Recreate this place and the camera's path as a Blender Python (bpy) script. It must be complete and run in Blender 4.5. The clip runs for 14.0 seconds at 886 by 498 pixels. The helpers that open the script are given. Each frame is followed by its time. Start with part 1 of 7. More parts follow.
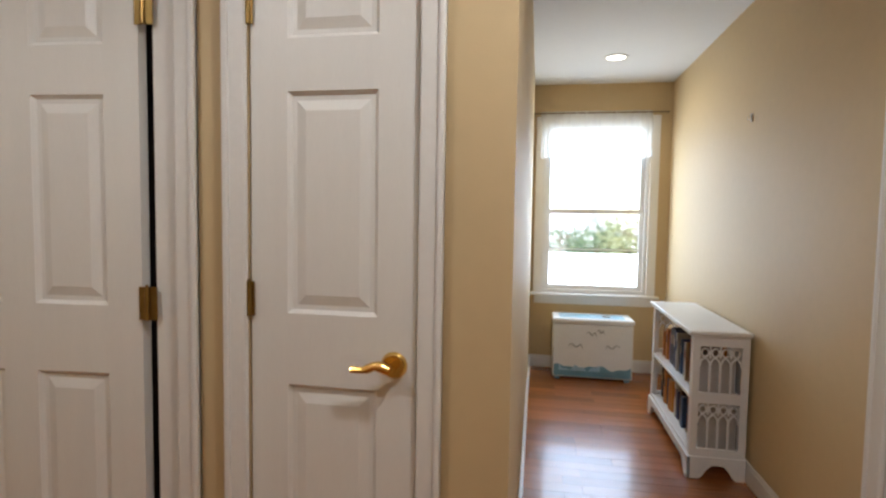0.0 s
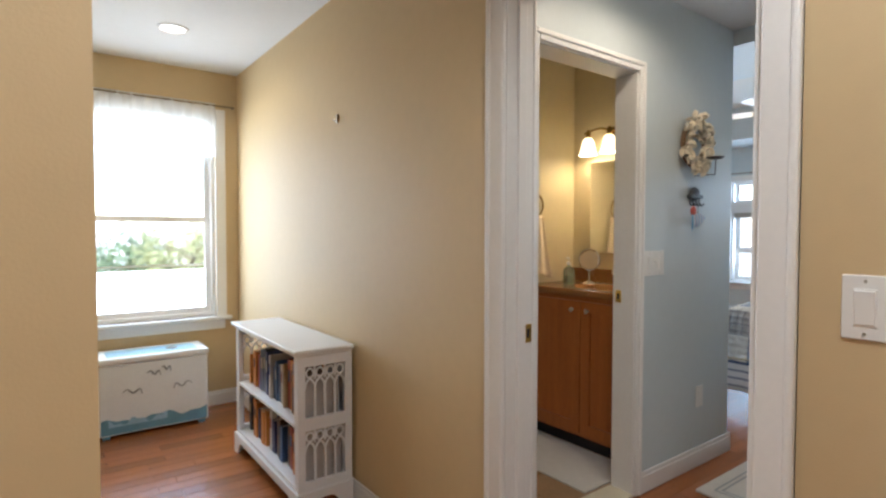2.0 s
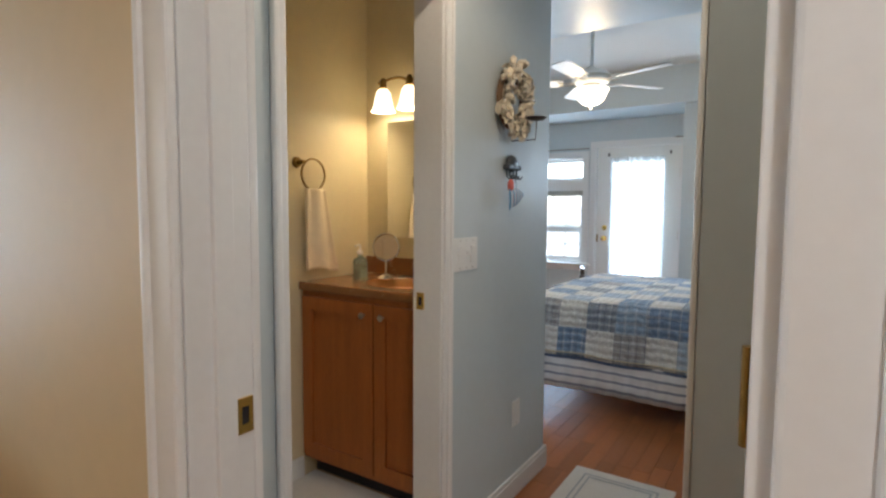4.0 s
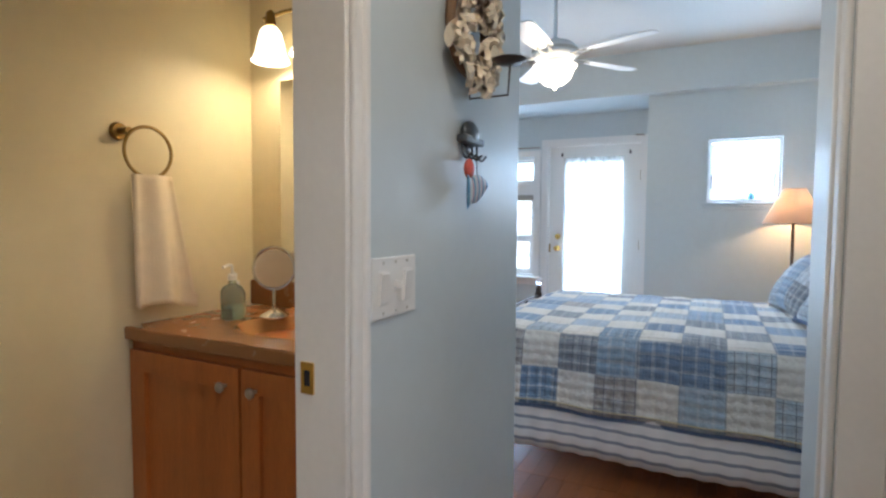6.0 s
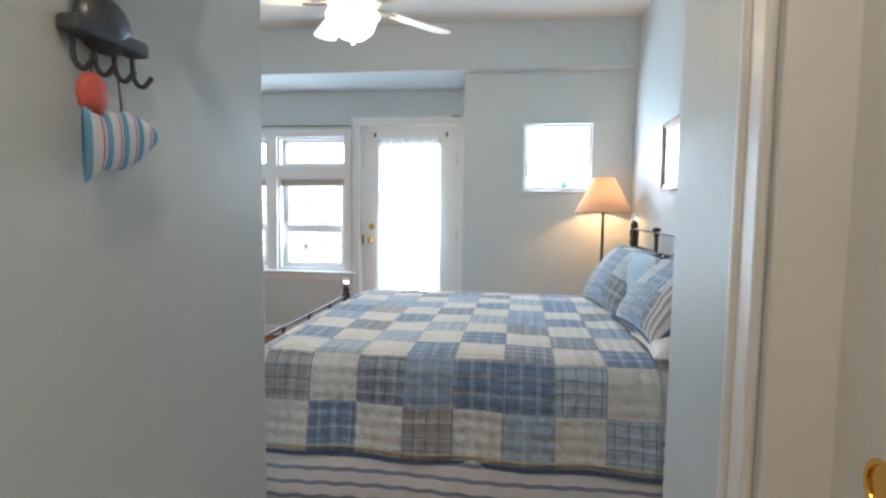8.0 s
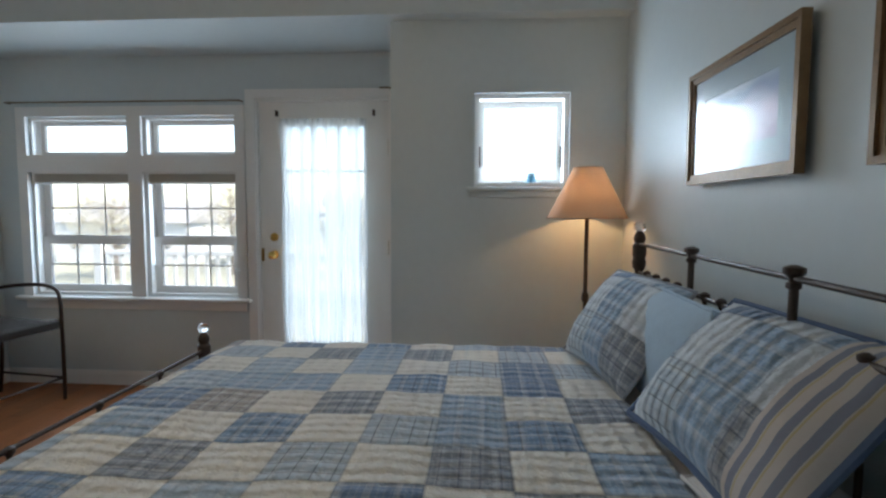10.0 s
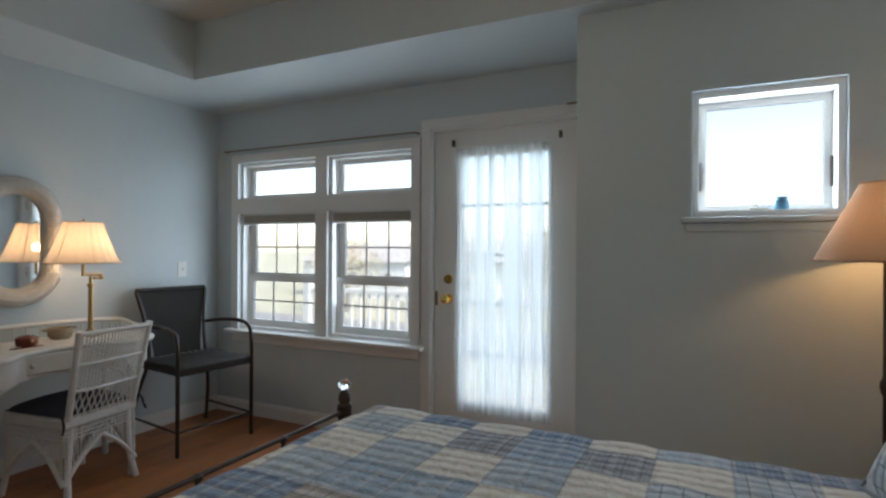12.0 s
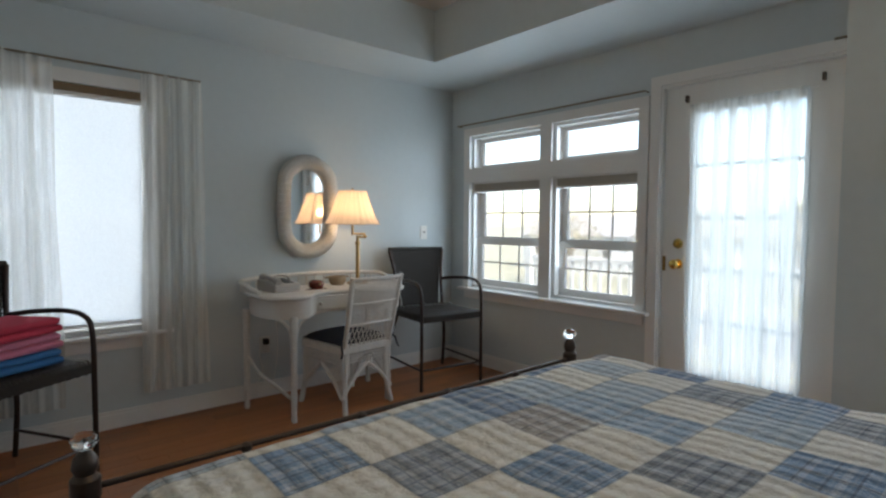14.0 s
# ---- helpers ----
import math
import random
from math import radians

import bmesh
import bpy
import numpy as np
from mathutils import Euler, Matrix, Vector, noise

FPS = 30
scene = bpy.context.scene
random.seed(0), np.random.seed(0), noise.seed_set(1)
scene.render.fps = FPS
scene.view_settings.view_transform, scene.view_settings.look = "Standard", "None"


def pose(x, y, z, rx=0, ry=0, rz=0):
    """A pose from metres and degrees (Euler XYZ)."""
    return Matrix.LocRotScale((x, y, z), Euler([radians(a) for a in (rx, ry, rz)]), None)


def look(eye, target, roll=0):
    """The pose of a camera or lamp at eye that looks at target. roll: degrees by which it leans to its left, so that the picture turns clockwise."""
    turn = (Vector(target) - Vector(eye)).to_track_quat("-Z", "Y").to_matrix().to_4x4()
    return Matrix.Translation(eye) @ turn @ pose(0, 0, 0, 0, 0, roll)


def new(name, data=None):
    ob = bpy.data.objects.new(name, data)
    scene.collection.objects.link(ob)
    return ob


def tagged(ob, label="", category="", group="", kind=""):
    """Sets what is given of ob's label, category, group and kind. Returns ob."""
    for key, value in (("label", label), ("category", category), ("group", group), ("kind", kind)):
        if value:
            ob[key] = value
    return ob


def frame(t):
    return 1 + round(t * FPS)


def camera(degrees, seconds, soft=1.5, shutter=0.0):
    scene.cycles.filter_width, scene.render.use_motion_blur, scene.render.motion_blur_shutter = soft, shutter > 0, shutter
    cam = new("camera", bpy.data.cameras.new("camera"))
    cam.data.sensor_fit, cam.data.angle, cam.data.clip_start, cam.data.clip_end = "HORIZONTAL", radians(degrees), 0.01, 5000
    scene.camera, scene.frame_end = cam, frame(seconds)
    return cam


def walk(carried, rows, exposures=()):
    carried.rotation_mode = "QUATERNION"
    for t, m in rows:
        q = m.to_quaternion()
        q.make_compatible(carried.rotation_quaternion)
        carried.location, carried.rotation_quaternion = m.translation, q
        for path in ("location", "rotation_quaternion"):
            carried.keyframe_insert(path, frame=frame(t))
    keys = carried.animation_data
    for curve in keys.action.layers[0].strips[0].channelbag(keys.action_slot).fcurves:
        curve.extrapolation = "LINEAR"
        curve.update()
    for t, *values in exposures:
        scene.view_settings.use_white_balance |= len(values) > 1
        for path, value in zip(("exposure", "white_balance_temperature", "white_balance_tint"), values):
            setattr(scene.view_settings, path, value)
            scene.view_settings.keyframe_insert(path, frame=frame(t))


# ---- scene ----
cam = camera(79.4, 14.0, soft=2.4)
PATH = [
    (0, (-1.07, -2.062, 1.303), (-1.418, -0.096, 1.182), 0.9),
    (0.5, (-1.212, -1.976, 1.294), (-1.122, 0.019, 1.184), -0.1),
    (1, (-1.248, -1.85, 1.294), (-0.746, 0.083, 1.181), -1.3),
    (1.5, (-1.221, -1.674, 1.281), (-0.359, 0.127, 1.17), -0.5),
    (2, (-1.17, -1.489, 1.275), (0.027, 0.113, 1.214), 0.1),
    (2.5, (-1.103, -1.358, 1.294), (0.345, 0.021, 1.24), 0.1),
    (3, (-0.917, -1.266, 1.287), (0.657, -0.033, 1.221), 0.0),
    (3.5, (-0.686, -1.145, 1.291), (0.95, 0.0, 1.173), 0.2),
    (6, (0.314, -0.578, 1.264), (2.1, 0.313, 1.153), 0.4),
    (6.5, (0.407, -0.556, 1.269), (2.255, 0.199, 1.149), 0.8),
    (7, (0.521, -0.555, 1.268), (2.427, 0.036, 1.137), 2.1),
    (7.5, (0.723, -0.55, 1.284), (2.673, -0.127, 1.144), 1.6),
    (8, (0.993, -0.521, 1.265), (2.968, -0.243, 1.115), 0.7),
    (8.5, (1.278, -0.518, 1.257), (3.266, -0.369, 1.095), 0.7),
    (8.7, (1.401, -0.521, 1.271), (3.39, -0.402, 1.099), 0.2),
    (11, (2.733, -0.629, 1.299), (4.717, -0.382, 1.243), 0.5),
    (11.5, (2.824, -0.603, 1.246), (4.757, -0.091, 1.254), 0.6),
    (12, (2.875, -0.595, 1.284), (4.678, 0.286, 1.283), 0.3),
    (12.5, (2.862, -0.562, 1.299), (4.5, 0.585, 1.283), 0.3),
    (13, (2.85, -0.598, 1.276), (4.34, 0.735, 1.243), 0.3),
    (13.5, (2.794, -0.612, 1.235), (4.188, 0.821, 1.172), 0.5),
    (14, (2.743, -0.648, 1.211), (4.051, 0.861, 1.11), 0.4),
]
EXPOSURES = [(0, 2.62, 6150, 10), (1.5, 2.95, 5900, 10), (3.5, 2.85, 6100, 10), (5.8, 3.1, 5600, 10), (8.0, 3.15, 6250, 10), (8.7, 2.9, 6050, 10), (10.8, 1.42, 6750, 10), (12.5, 1.55, 6750, 10), (14, 1.68, 6850, 10)]
walk(cam, [(t, look(eye, target, roll)) for t, eye, target, roll in PATH], EXPOSURES)
# exposure along the walk
# ---- world and light ----
world = bpy.data.worlds.new("sky")
scene.world = world
world.use_nodes = True
wn = world.node_tree.nodes
sky = wn.new("ShaderNodeTexSky")
sky.sky_type = 'NISHITA'
sky.sun_disc = False
sky.sun_elevation = radians(48)
sky.sun_rotation = radians(200)
wn["Background"].inputs["Strength"].default_value = 0.15
world.node_tree.links.new(sky.outputs["Color"], wn["Background"].inputs["Color"])
sun_data = bpy.data.lights.new("sun", 'SUN')
sun_data.energy, sun_data.angle, sun_data.color = 2.5, radians(0.5), (1.0, 0.95, 0.87)
sun = new("sun", sun_data)
# sun from the south-west and high, behind the house
sun.matrix_world = look((-12, -26, 32), (0, 0, 0))


def window_light(name, m, w, h, power, color):
    d = bpy.data.lights.new(name, 'AREA')
    d.shape, d.size, d.size_y, d.energy, d.color = 'RECTANGLE', w, h, power, color
    ob = new(name, d)
    ob.matrix_world = m
    return ob


SKYBLUE = (0.66, 0.83, 1.0)
window_light("sky_light_double_window", look((5.99, 1.895, 1.30), (0, 1.895, 1.2)), 1.45, 1.2, 5.5, SKYBLUE)
window_light("sky_light_glazed_door", look((5.965, 0.50, 1.09), (0, 0.50, 1.05)), 0.55, 1.5, 2.5, SKYBLUE)
window_light("sky_light_square_window", look((5.455, -0.814, 1.68), (0, -0.814, 1.5)), 0.42, 0.42, 2.2, SKYBLUE)
window_light("sky_light_side_window", look((3.13, 2.963, 1.255), (3.13, 0, 1.2)), 0.68, 1.28, 2.4, (0.86, 0.93, 1.0))
window_light("sky_light_hall_window", look((-0.595, 2.70, 1.38), (-0.595, 0, 1.2)), 0.8, 1.35, 3, (0.8, 0.9, 1.0))


def bulb(name, xyz, power, color, radius=0.04):
    d = bpy.data.lights.new(name, 'POINT')
    d.energy, d.color, d.shadow_soft_size = power, color, radius
    ob = new(name, d)
    ob.location = xyz
    return ob


WARM = (1.0, 0.62, 0.28)


def down_light(name, xyz, power, color):
    d = bpy.data.lights.new(name, 'SPOT')
    d.energy, d.color, d.spot_size, d.spot_blend, d.shadow_soft_size = power, color, radians(165), 0.5, 0.06
    ob = new(name, d)
    ob.location = xyz
    return ob


down_light("hall_downlight_bulb", (-0.56, 1.91, 2.42), 1.5, (1.0, 0.9, 0.76))
# two unseen downlights added to brighten the hall
down_light("hall_fill_bulb_b", (-2.35, -2.0, 2.42), 6, (1.0, 0.98, 0.94))
down_light("hall_fill_bulb_c", (-0.75, -1.5, 2.42), 8, (1.0, 0.97, 0.92))
# unseen warm downlight, added to lift the dark entry passage
down_light("entry_fill_bulb", (0.80, -0.48, 2.42), 3.6, (1.0, 0.80, 0.58))
bulb("fan_bulb", (3.55, 0.29, 2.03), 2.1, (1.0, 0.74, 0.45), 0.05)
bulb("floor_lamp_bulb", (5.12, -1.145, 1.36), 1.0, WARM, 0.035)
bulb("desk_lamp_bulb", (4.745, 2.63, 1.28), 0.75, (1.0, 0.70, 0.42), 0.03)
for i, yy in enumerate((0.725, 0.565, 0.405)):
    bulb("vanity_bulb_%d" % i, (1.653, yy, 1.80), 0.19, (1.0, 0.80, 0.54), 0.03)


# ---- materials ----
def mat(name, color, rough=0.6, metal=0.0, var=0.06, scale=3.0, bump=0.0, bscale=60.0, spec=0.5, trans=0.0, alpha=1.0, emit=None, power=0.0, coat=0.0, stretch=(1, 1, 1), island=0.0, geo=False):
    m = bpy.data.materials.new(name)
    m.use_nodes = True
    n, l = m.node_tree.nodes, m.node_tree.links
    b = n["Principled BSDF"]
    b.inputs["Roughness"].default_value = rough
    b.inputs["Metallic"].default_value = metal
    b.inputs["Specular IOR Level"].default_value = spec
    b.inputs["Transmission Weight"].default_value = trans
    b.inputs["Alpha"].default_value = alpha
    b.inputs["Coat Weight"].default_value = coat
    tc = n.new("ShaderNodeTexCoord")
    mp = n.new("ShaderNodeMapping")
    mp.inputs["Scale"].default_value = stretch
    l.new(tc.outputs["Object"], mp.inputs["Vector"])
    n1 = n.new("ShaderNodeTexNoise")
    n1.inputs["Scale"].default_value, n1.inputs["Detail"].default_value = scale, 6
    l.new(mp.outputs["Vector"], n1.inputs["Vector"])
    n2 = n.new("ShaderNodeTexNoise")
    n2.inputs["Scale"].default_value, n2.inputs["Detail"].default_value = scale * 14, 3
    l.new(mp.outputs["Vector"], n2.inputs["Vector"])
    add = n.new("ShaderNodeMath")
    add.operation = 'ADD'
    l.new(n1.outputs["Fac"], add.inputs[0])
    l.new(n2.outputs["Fac"], add.inputs[1])
    mr = n.new("ShaderNodeMapRange")
    mr.inputs["From Min"].default_value, mr.inputs["From Max"].default_value = 0.6, 1.4
    mr.inputs["To Min"].default_value, mr.inputs["To Max"].default_value = 1 - var, 1 + var
    l.new(add.outputs[0], mr.inputs["Value"])
    last = mr.outputs["Result"]
    if island:
        oi = n.new("ShaderNodeNewGeometry" if geo else "ShaderNodeObjectInfo")
        r2 = n.new("ShaderNodeMapRange")
        r2.inputs["To Min"].default_value, r2.inputs["To Max"].default_value = 1 - island, 1 + island
        l.new(oi.outputs["Random Per Island" if geo else "Random"], r2.inputs["Value"])
        mul = n.new("ShaderNodeMath")
        mul.operation = 'MULTIPLY'
        l.new(last, mul.inputs[0])
        l.new(r2.outputs["Result"], mul.inputs[1])
        last = mul.outputs[0]
    mix = n.new("ShaderNodeVectorMath")
    mix.operation = 'SCALE'
    mix.inputs[0].default_value = color
    l.new(last, mix.inputs["Scale"])
    l.new(mix.outputs["Vector"], b.inputs["Base Color"])
    rr = n.new("ShaderNodeMapRange")
    rr.inputs["To Min"].default_value, rr.inputs["To Max"].default_value = max(rough - 0.08, 0.0), min(rough + 0.08, 1.0)
    l.new(n1.outputs["Fac"], rr.inputs["Value"])
    l.new(rr.outputs["Result"], b.inputs["Roughness"])
    if bump:
        nb = n.new("ShaderNodeTexNoise")
        nb.inputs["Scale"].default_value, nb.inputs["Detail"].default_value = bscale, 4
        l.new(mp.outputs["Vector"], nb.inputs["Vector"])
        bp = n.new("ShaderNodeBump")
        bp.inputs["Strength"].default_value, bp.inputs["Distance"].default_value = bump, 0.01
        l.new(nb.outputs["Fac"], bp.inputs["Height"])
        l.new(bp.outputs["Normal"], b.inputs["Normal"])
    if emit:
        b.inputs["Emission Color"].default_value = (*emit, 1)
        b.inputs["Emission Strength"].default_value = power
    return m


M = {}
M["tan"] = mat("tan_wall_paint", (0.62, 0.475, 0.27), 0.6, var=0.03, scale=1.5, bump=0.06, bscale=220)
M["blue"] = mat("pale_blue_wall_paint", (0.575, 0.63, 0.645), 0.42, var=0.03, scale=1.5, bump=0.06, bscale=220)
M["bathwall"] = mat("cream_wall_paint", (0.74, 0.64, 0.42), 0.5, var=0.03, scale=1.5, bump=0.06, bscale=220)
M["ceil"] = mat("white_ceiling_paint", (0.78, 0.79, 0.80), 0.8, var=0.02, scale=2, bump=0.08, bscale=150)
M["tray"] = mat("tray_ceiling_paint", (0.68, 0.65, 0.60), 0.6, var=0.02, scale=2, bump=0.08, bscale=150)
M["trim"] = mat("white_trim_paint", (0.80, 0.79, 0.77), 0.32, var=0.03, scale=4, bump=0.03, bscale=40)
M["doorpaint"] = mat("white_door_paint", (0.80, 0.79, 0.76), 0.35, var=0.03, scale=4, bump=0.05, bscale=90, stretch=(6, 6, 0.6))
M["brass"] = mat("polished_brass", (0.86, 0.56, 0.16), 0.16, 1.0, var=0.05, scale=20)
M["oldbrass"] = mat("tarnished_brass", (0.32, 0.21, 0.07), 0.4, 1.0, var=0.2, scale=30)
M["iron"] = mat("dark_bronze_iron", (0.075, 0.055, 0.045), 0.38, 0.6, var=0.2, scale=25, bump=0.05, bscale=120)
M["chrome"] = mat("chrome", (0.7, 0.7, 0.72), 0.12, 1.0, var=0.03)
M["nickel"] = mat("brushed_nickel", (0.55, 0.52, 0.47), 0.3, 1.0, var=0.05)
M["plastic"] = mat("white_plastic", (0.80, 0.79, 0.76), 0.35, var=0.02)
# near black for the adapter and toe kick, and for shade painted in gaps
M["dark"] = mat("black_and_painted_shade", (0.02, 0.02, 0.025), 0.7, var=0.1)
M["glass"] = mat("clear_glass", (1, 1, 1), 0.02, trans=1.0, var=0.0)
M["mirror"] = mat("mirror_silver", (0.9, 0.91, 0.9), 0.01, 1.0, var=0.0)
M["oak"] = mat("honey_maple_wood", (0.40, 0.125, 0.028), 0.35, var=0.2, scale=3, bump=0.05, bscale=80, stretch=(9, 9, 0.7))
M["counter"] = mat("tan_countertop", (0.30, 0.135, 0.05), 0.25, var=0.10, scale=18)
M["basin"] = mat("amber_basin", (0.42, 0.20, 0.07), 0.12, var=0.08, scale=6, coat=0.5)
M["planksatin"] = mat("red_oak_plank_satin", (0.34, 0.115, 0.032), 0.46, var=0.25, scale=2.2, bump=0.03, bscale=60, stretch=(0.8, 14, 1), island=0.22, coat=0.05)
M["plankx"] = mat("red_oak_plank_cross", (0.34, 0.115, 0.032), 0.25, var=0.25, scale=2.2, bump=0.03, bscale=60, stretch=(0.8, 14, 1), island=0.22, coat=0.3)
M["plankfield"] = mat("red_oak_plank_field", (0.34, 0.115, 0.032), 0.46, var=0.25, scale=2.2, bump=0.03, bscale=60, stretch=(0.8, 14, 1), island=0.22, coat=0.05, geo=True)
M["tile"] = mat("beige_floor_tile", (0.36, 0.24, 0.14), 0.35, var=0.14, scale=5, bump=0.04, bscale=30)
M["sub"] = mat("dark_subfloor", (0.06, 0.025, 0.01), 0.7, var=0.1)
M["saddle"] = mat("marble_threshold", (0.72, 0.66, 0.52), 0.3, var=0.08, scale=8)


# ---- mesh helpers ----
SHIFT = [Vector((0, 0, 0))]


def group_at(x=0.0, y=0.0, z=0.0):
    """The origin of the things that follow."""
    SHIFT[0] = Vector((x, y, z))


def thing(name, label, category, group="", at=(0, 0, 0), rz=0.0):
    e = new(name)
    e.empty_display_size = 0.1
    e.matrix_world = pose(*(Vector(at) + SHIFT[0]), 0, 0, rz)
    return tagged(e, label, category, group)


def finish(name, bm, material, smooth=False):
    bmesh.ops.recalc_face_normals(bm, faces=bm.faces)
    me = bpy.data.meshes.new(name)
    bm.to_mesh(me)
    bm.free()
    for m in (material if isinstance(material, (list, tuple)) else [material]):
        me.materials.append(m)
    if smooth:
        for p in me.polygons:
            p.use_smooth = True
        me.set_sharp_from_angle(angle=radians(40))
    return me


def part(name, bm, material, parent, label="", smooth=False):
    ob = new(name, finish(name, bm, material, smooth))
    ob.parent = parent
    return tagged(ob, label)


def single(name, bm, material, label, category, group="", smooth=False, at=(0, 0, 0), rz=0.0):
    ob = new(name, finish(name, bm, material, smooth))
    ob.matrix_world = pose(*(Vector(at) + SHIFT[0]), 0, 0, rz)
    return tagged(ob, label, category, group)


def structure(name, bm, material, label="", category="", smooth=False):
    ob = new(name, finish(name, bm, material, smooth))
    return tagged(ob, label, category, kind="structure")


def box(bm, x0, x1, y0, y1, z0, z1, bevel=0.0, seg=2):
    vs = [bm.verts.new((x, y, z)) for x in (x0, x1) for y in (y0, y1) for z in (z0, z1)]
    fs = [bm.faces.new([vs[i] for i in f]) for f in ((0, 1, 3, 2), (4, 6, 7, 5), (0, 4, 5, 1), (2, 3, 7, 6), (0, 2, 6, 4), (1, 5, 7, 3))]
    if bevel:
        es = list({e for f in fs for e in f.edges})
        bmesh.ops.bevel(bm, geom=es, offset=bevel, segments=seg, affect='EDGES', profile=0.5)
    return vs


def boxed(*a, **k):
    bm = bmesh.new()
    box(bm, *a, **k)
    return bm


def rod(bm, a, b, r0, r1=None, n=12):
    a, b = Vector(a), Vector(b)
    r1 = r0 if r1 is None else r1
    d = b - a
    rot = d.to_track_quat('Z', 'Y').to_matrix().to_4x4()
    bmesh.ops.create_cone(bm, cap_ends=True, segments=n, radius1=r0, radius2=r1, depth=d.length, matrix=Matrix.Translation((a + b) / 2) @ rot)


def tube(bm, pts, r, n=10, closed=False):
    """A round bar along a line of points; r may be one radius or one a point."""
    pts = [Vector(p) for p in pts]
    rings = []
    up = None
    for i, p in enumerate(pts):
        a = pts[i - 1] if (i or closed) else p
        b = pts[(i + 1) % len(pts)] if (i < len(pts) - 1 or closed) else p
        d = (b - a).normalized()
        if up is None:
            up = d.orthogonal().normalized()
        up = (up - d * up.dot(d)).normalized()
        side = d.cross(up)
        rr = r[i] if isinstance(r, (list, tuple)) else r
        rings.append([bm.verts.new(p + (up * math.cos(2 * math.pi * k / n) + side * math.sin(2 * math.pi * k / n)) * rr) for k in range(n)])
    for i in range(len(rings) - (0 if closed else 1)):
        r0, r1 = rings[i], rings[(i + 1) % len(rings)]
        for k in range(n):
            bm.faces.new((r0[k], r0[(k + 1) % n], r1[(k + 1) % n], r1[k]))
    if not closed:
        bm.faces.new(rings[0][::-1])
        bm.faces.new(rings[-1])


def curve_pts(ctrl, n=8):
    """Points on a smooth line through the given ones."""
    c = [Vector(p) for p in ctrl]
    out = []
    for i in range(len(c) - 1):
        p0, p1, p2, p3 = c[max(i - 1, 0)], c[i], c[i + 1], c[min(i + 2, len(c) - 1)]
        for k in range(n):
            t = k / n
            out.append(0.5 * ((2 * p1) + (p2 - p0) * t + (2 * p0 - 5 * p1 + 4 * p2 - p3) * t * t + (3 * p1 - p0 - 3 * p2 + p3) * t ** 3))
    return out + [c[-1]]


def lathe(bm, prof, at=(0, 0, 0), n=24, cap=True):
    """Turned about a vertical line: prof is (radius, height)."""
    rings = [[bm.verts.new((at[0] + r * math.cos(2 * math.pi * k / n), at[1] + r * math.sin(2 * math.pi * k / n), at[2] + z)) for k in range(n)] for r, z in prof]
    for a, b in zip(rings, rings[1:]):
        for k in range(n):
            bm.faces.new((a[k], a[(k + 1) % n], b[(k + 1) % n], b[k]))
    if cap:
        bm.faces.new(rings[0][::-1])
        bm.faces.new(rings[-1])


def turned(prof, at=(0, 0, 0), n=24, cap=True):
    bm = bmesh.new()
    lathe(bm, prof, at, n, cap)
    return bm


def wall_bm(axis, p0, p1, a0, a1, z0, z1, holes=()):
    """A wall of thickness p0..p1 across axis, from a0 to a1 along the other, with holes (a0, a1, z0, z1) right through."""
    bm = bmesh.new()
    A = sorted({a0, a1, *[v for h in holes for v in h[:2]]})
    Z = sorted({z0, z1, *[v for h in holes for v in h[2:]]})

    def solid(i, j):
        if not (0 <= i < len(A) - 1 and 0 <= j < len(Z) - 1):
            return False
        ca, cz = (A[i] + A[i + 1]) / 2, (Z[j] + Z[j + 1]) / 2
        return not any(h[0] < ca < h[1] and h[2] < cz < h[3] for h in holes)

    def V(p, a, z):
        return bm.verts.new((p, a, z) if axis == "x" else (a, p, z))

    for i in range(len(A) - 1):
        for j in range(len(Z) - 1):
            if not solid(i, j):
                continue
            a, b, c, d = A[i], A[i + 1], Z[j], Z[j + 1]
            for p in (p0, p1):
                bm.faces.new([V(p, a, c), V(p, b, c), V(p, b, d), V(p, a, d)])
            for (di, dj, e) in ((-1, 0, ((a, c), (a, d))), (1, 0, ((b, c), (b, d))), (0, -1, ((a, c), (b, c))), (0, 1, ((a, d), (b, d)))):
                if not solid(i + di, j + dj):
                    (q, r), (s, t) = e
                    bm.faces.new([V(p0, q, r), V(p1, q, r), V(p1, s, t), V(p0, s, t)])
    bmesh.ops.remove_doubles(bm, verts=bm.verts, dist=1e-5)
    bmesh.ops.recalc_face_normals(bm, faces=bm.faces)
    return bm


def wall(name, axis, p0, p1, a0, a1, z0, z1, holes=(), mats=("tan", "tan"), label="", split=None):
    """mats: the paint of the low side and of the high side."""
    bm = wall_bm(axis, p0, p1, a0, a1, z0, z1, holes)
    me = bpy.data.meshes.new(name)
    k = 0 if axis == "x" else 1
    for f in bm.faces:
        f.material_index = 1 if f.calc_center_median()[k] > (p0 + p1) / 2 + 1e-4 else 0
    bm.to_mesh(me)
    bm.free()
    for m in mats:
        me.materials.append(M[m])
    return tagged(new(name, me), label, "wall", kind="structure")


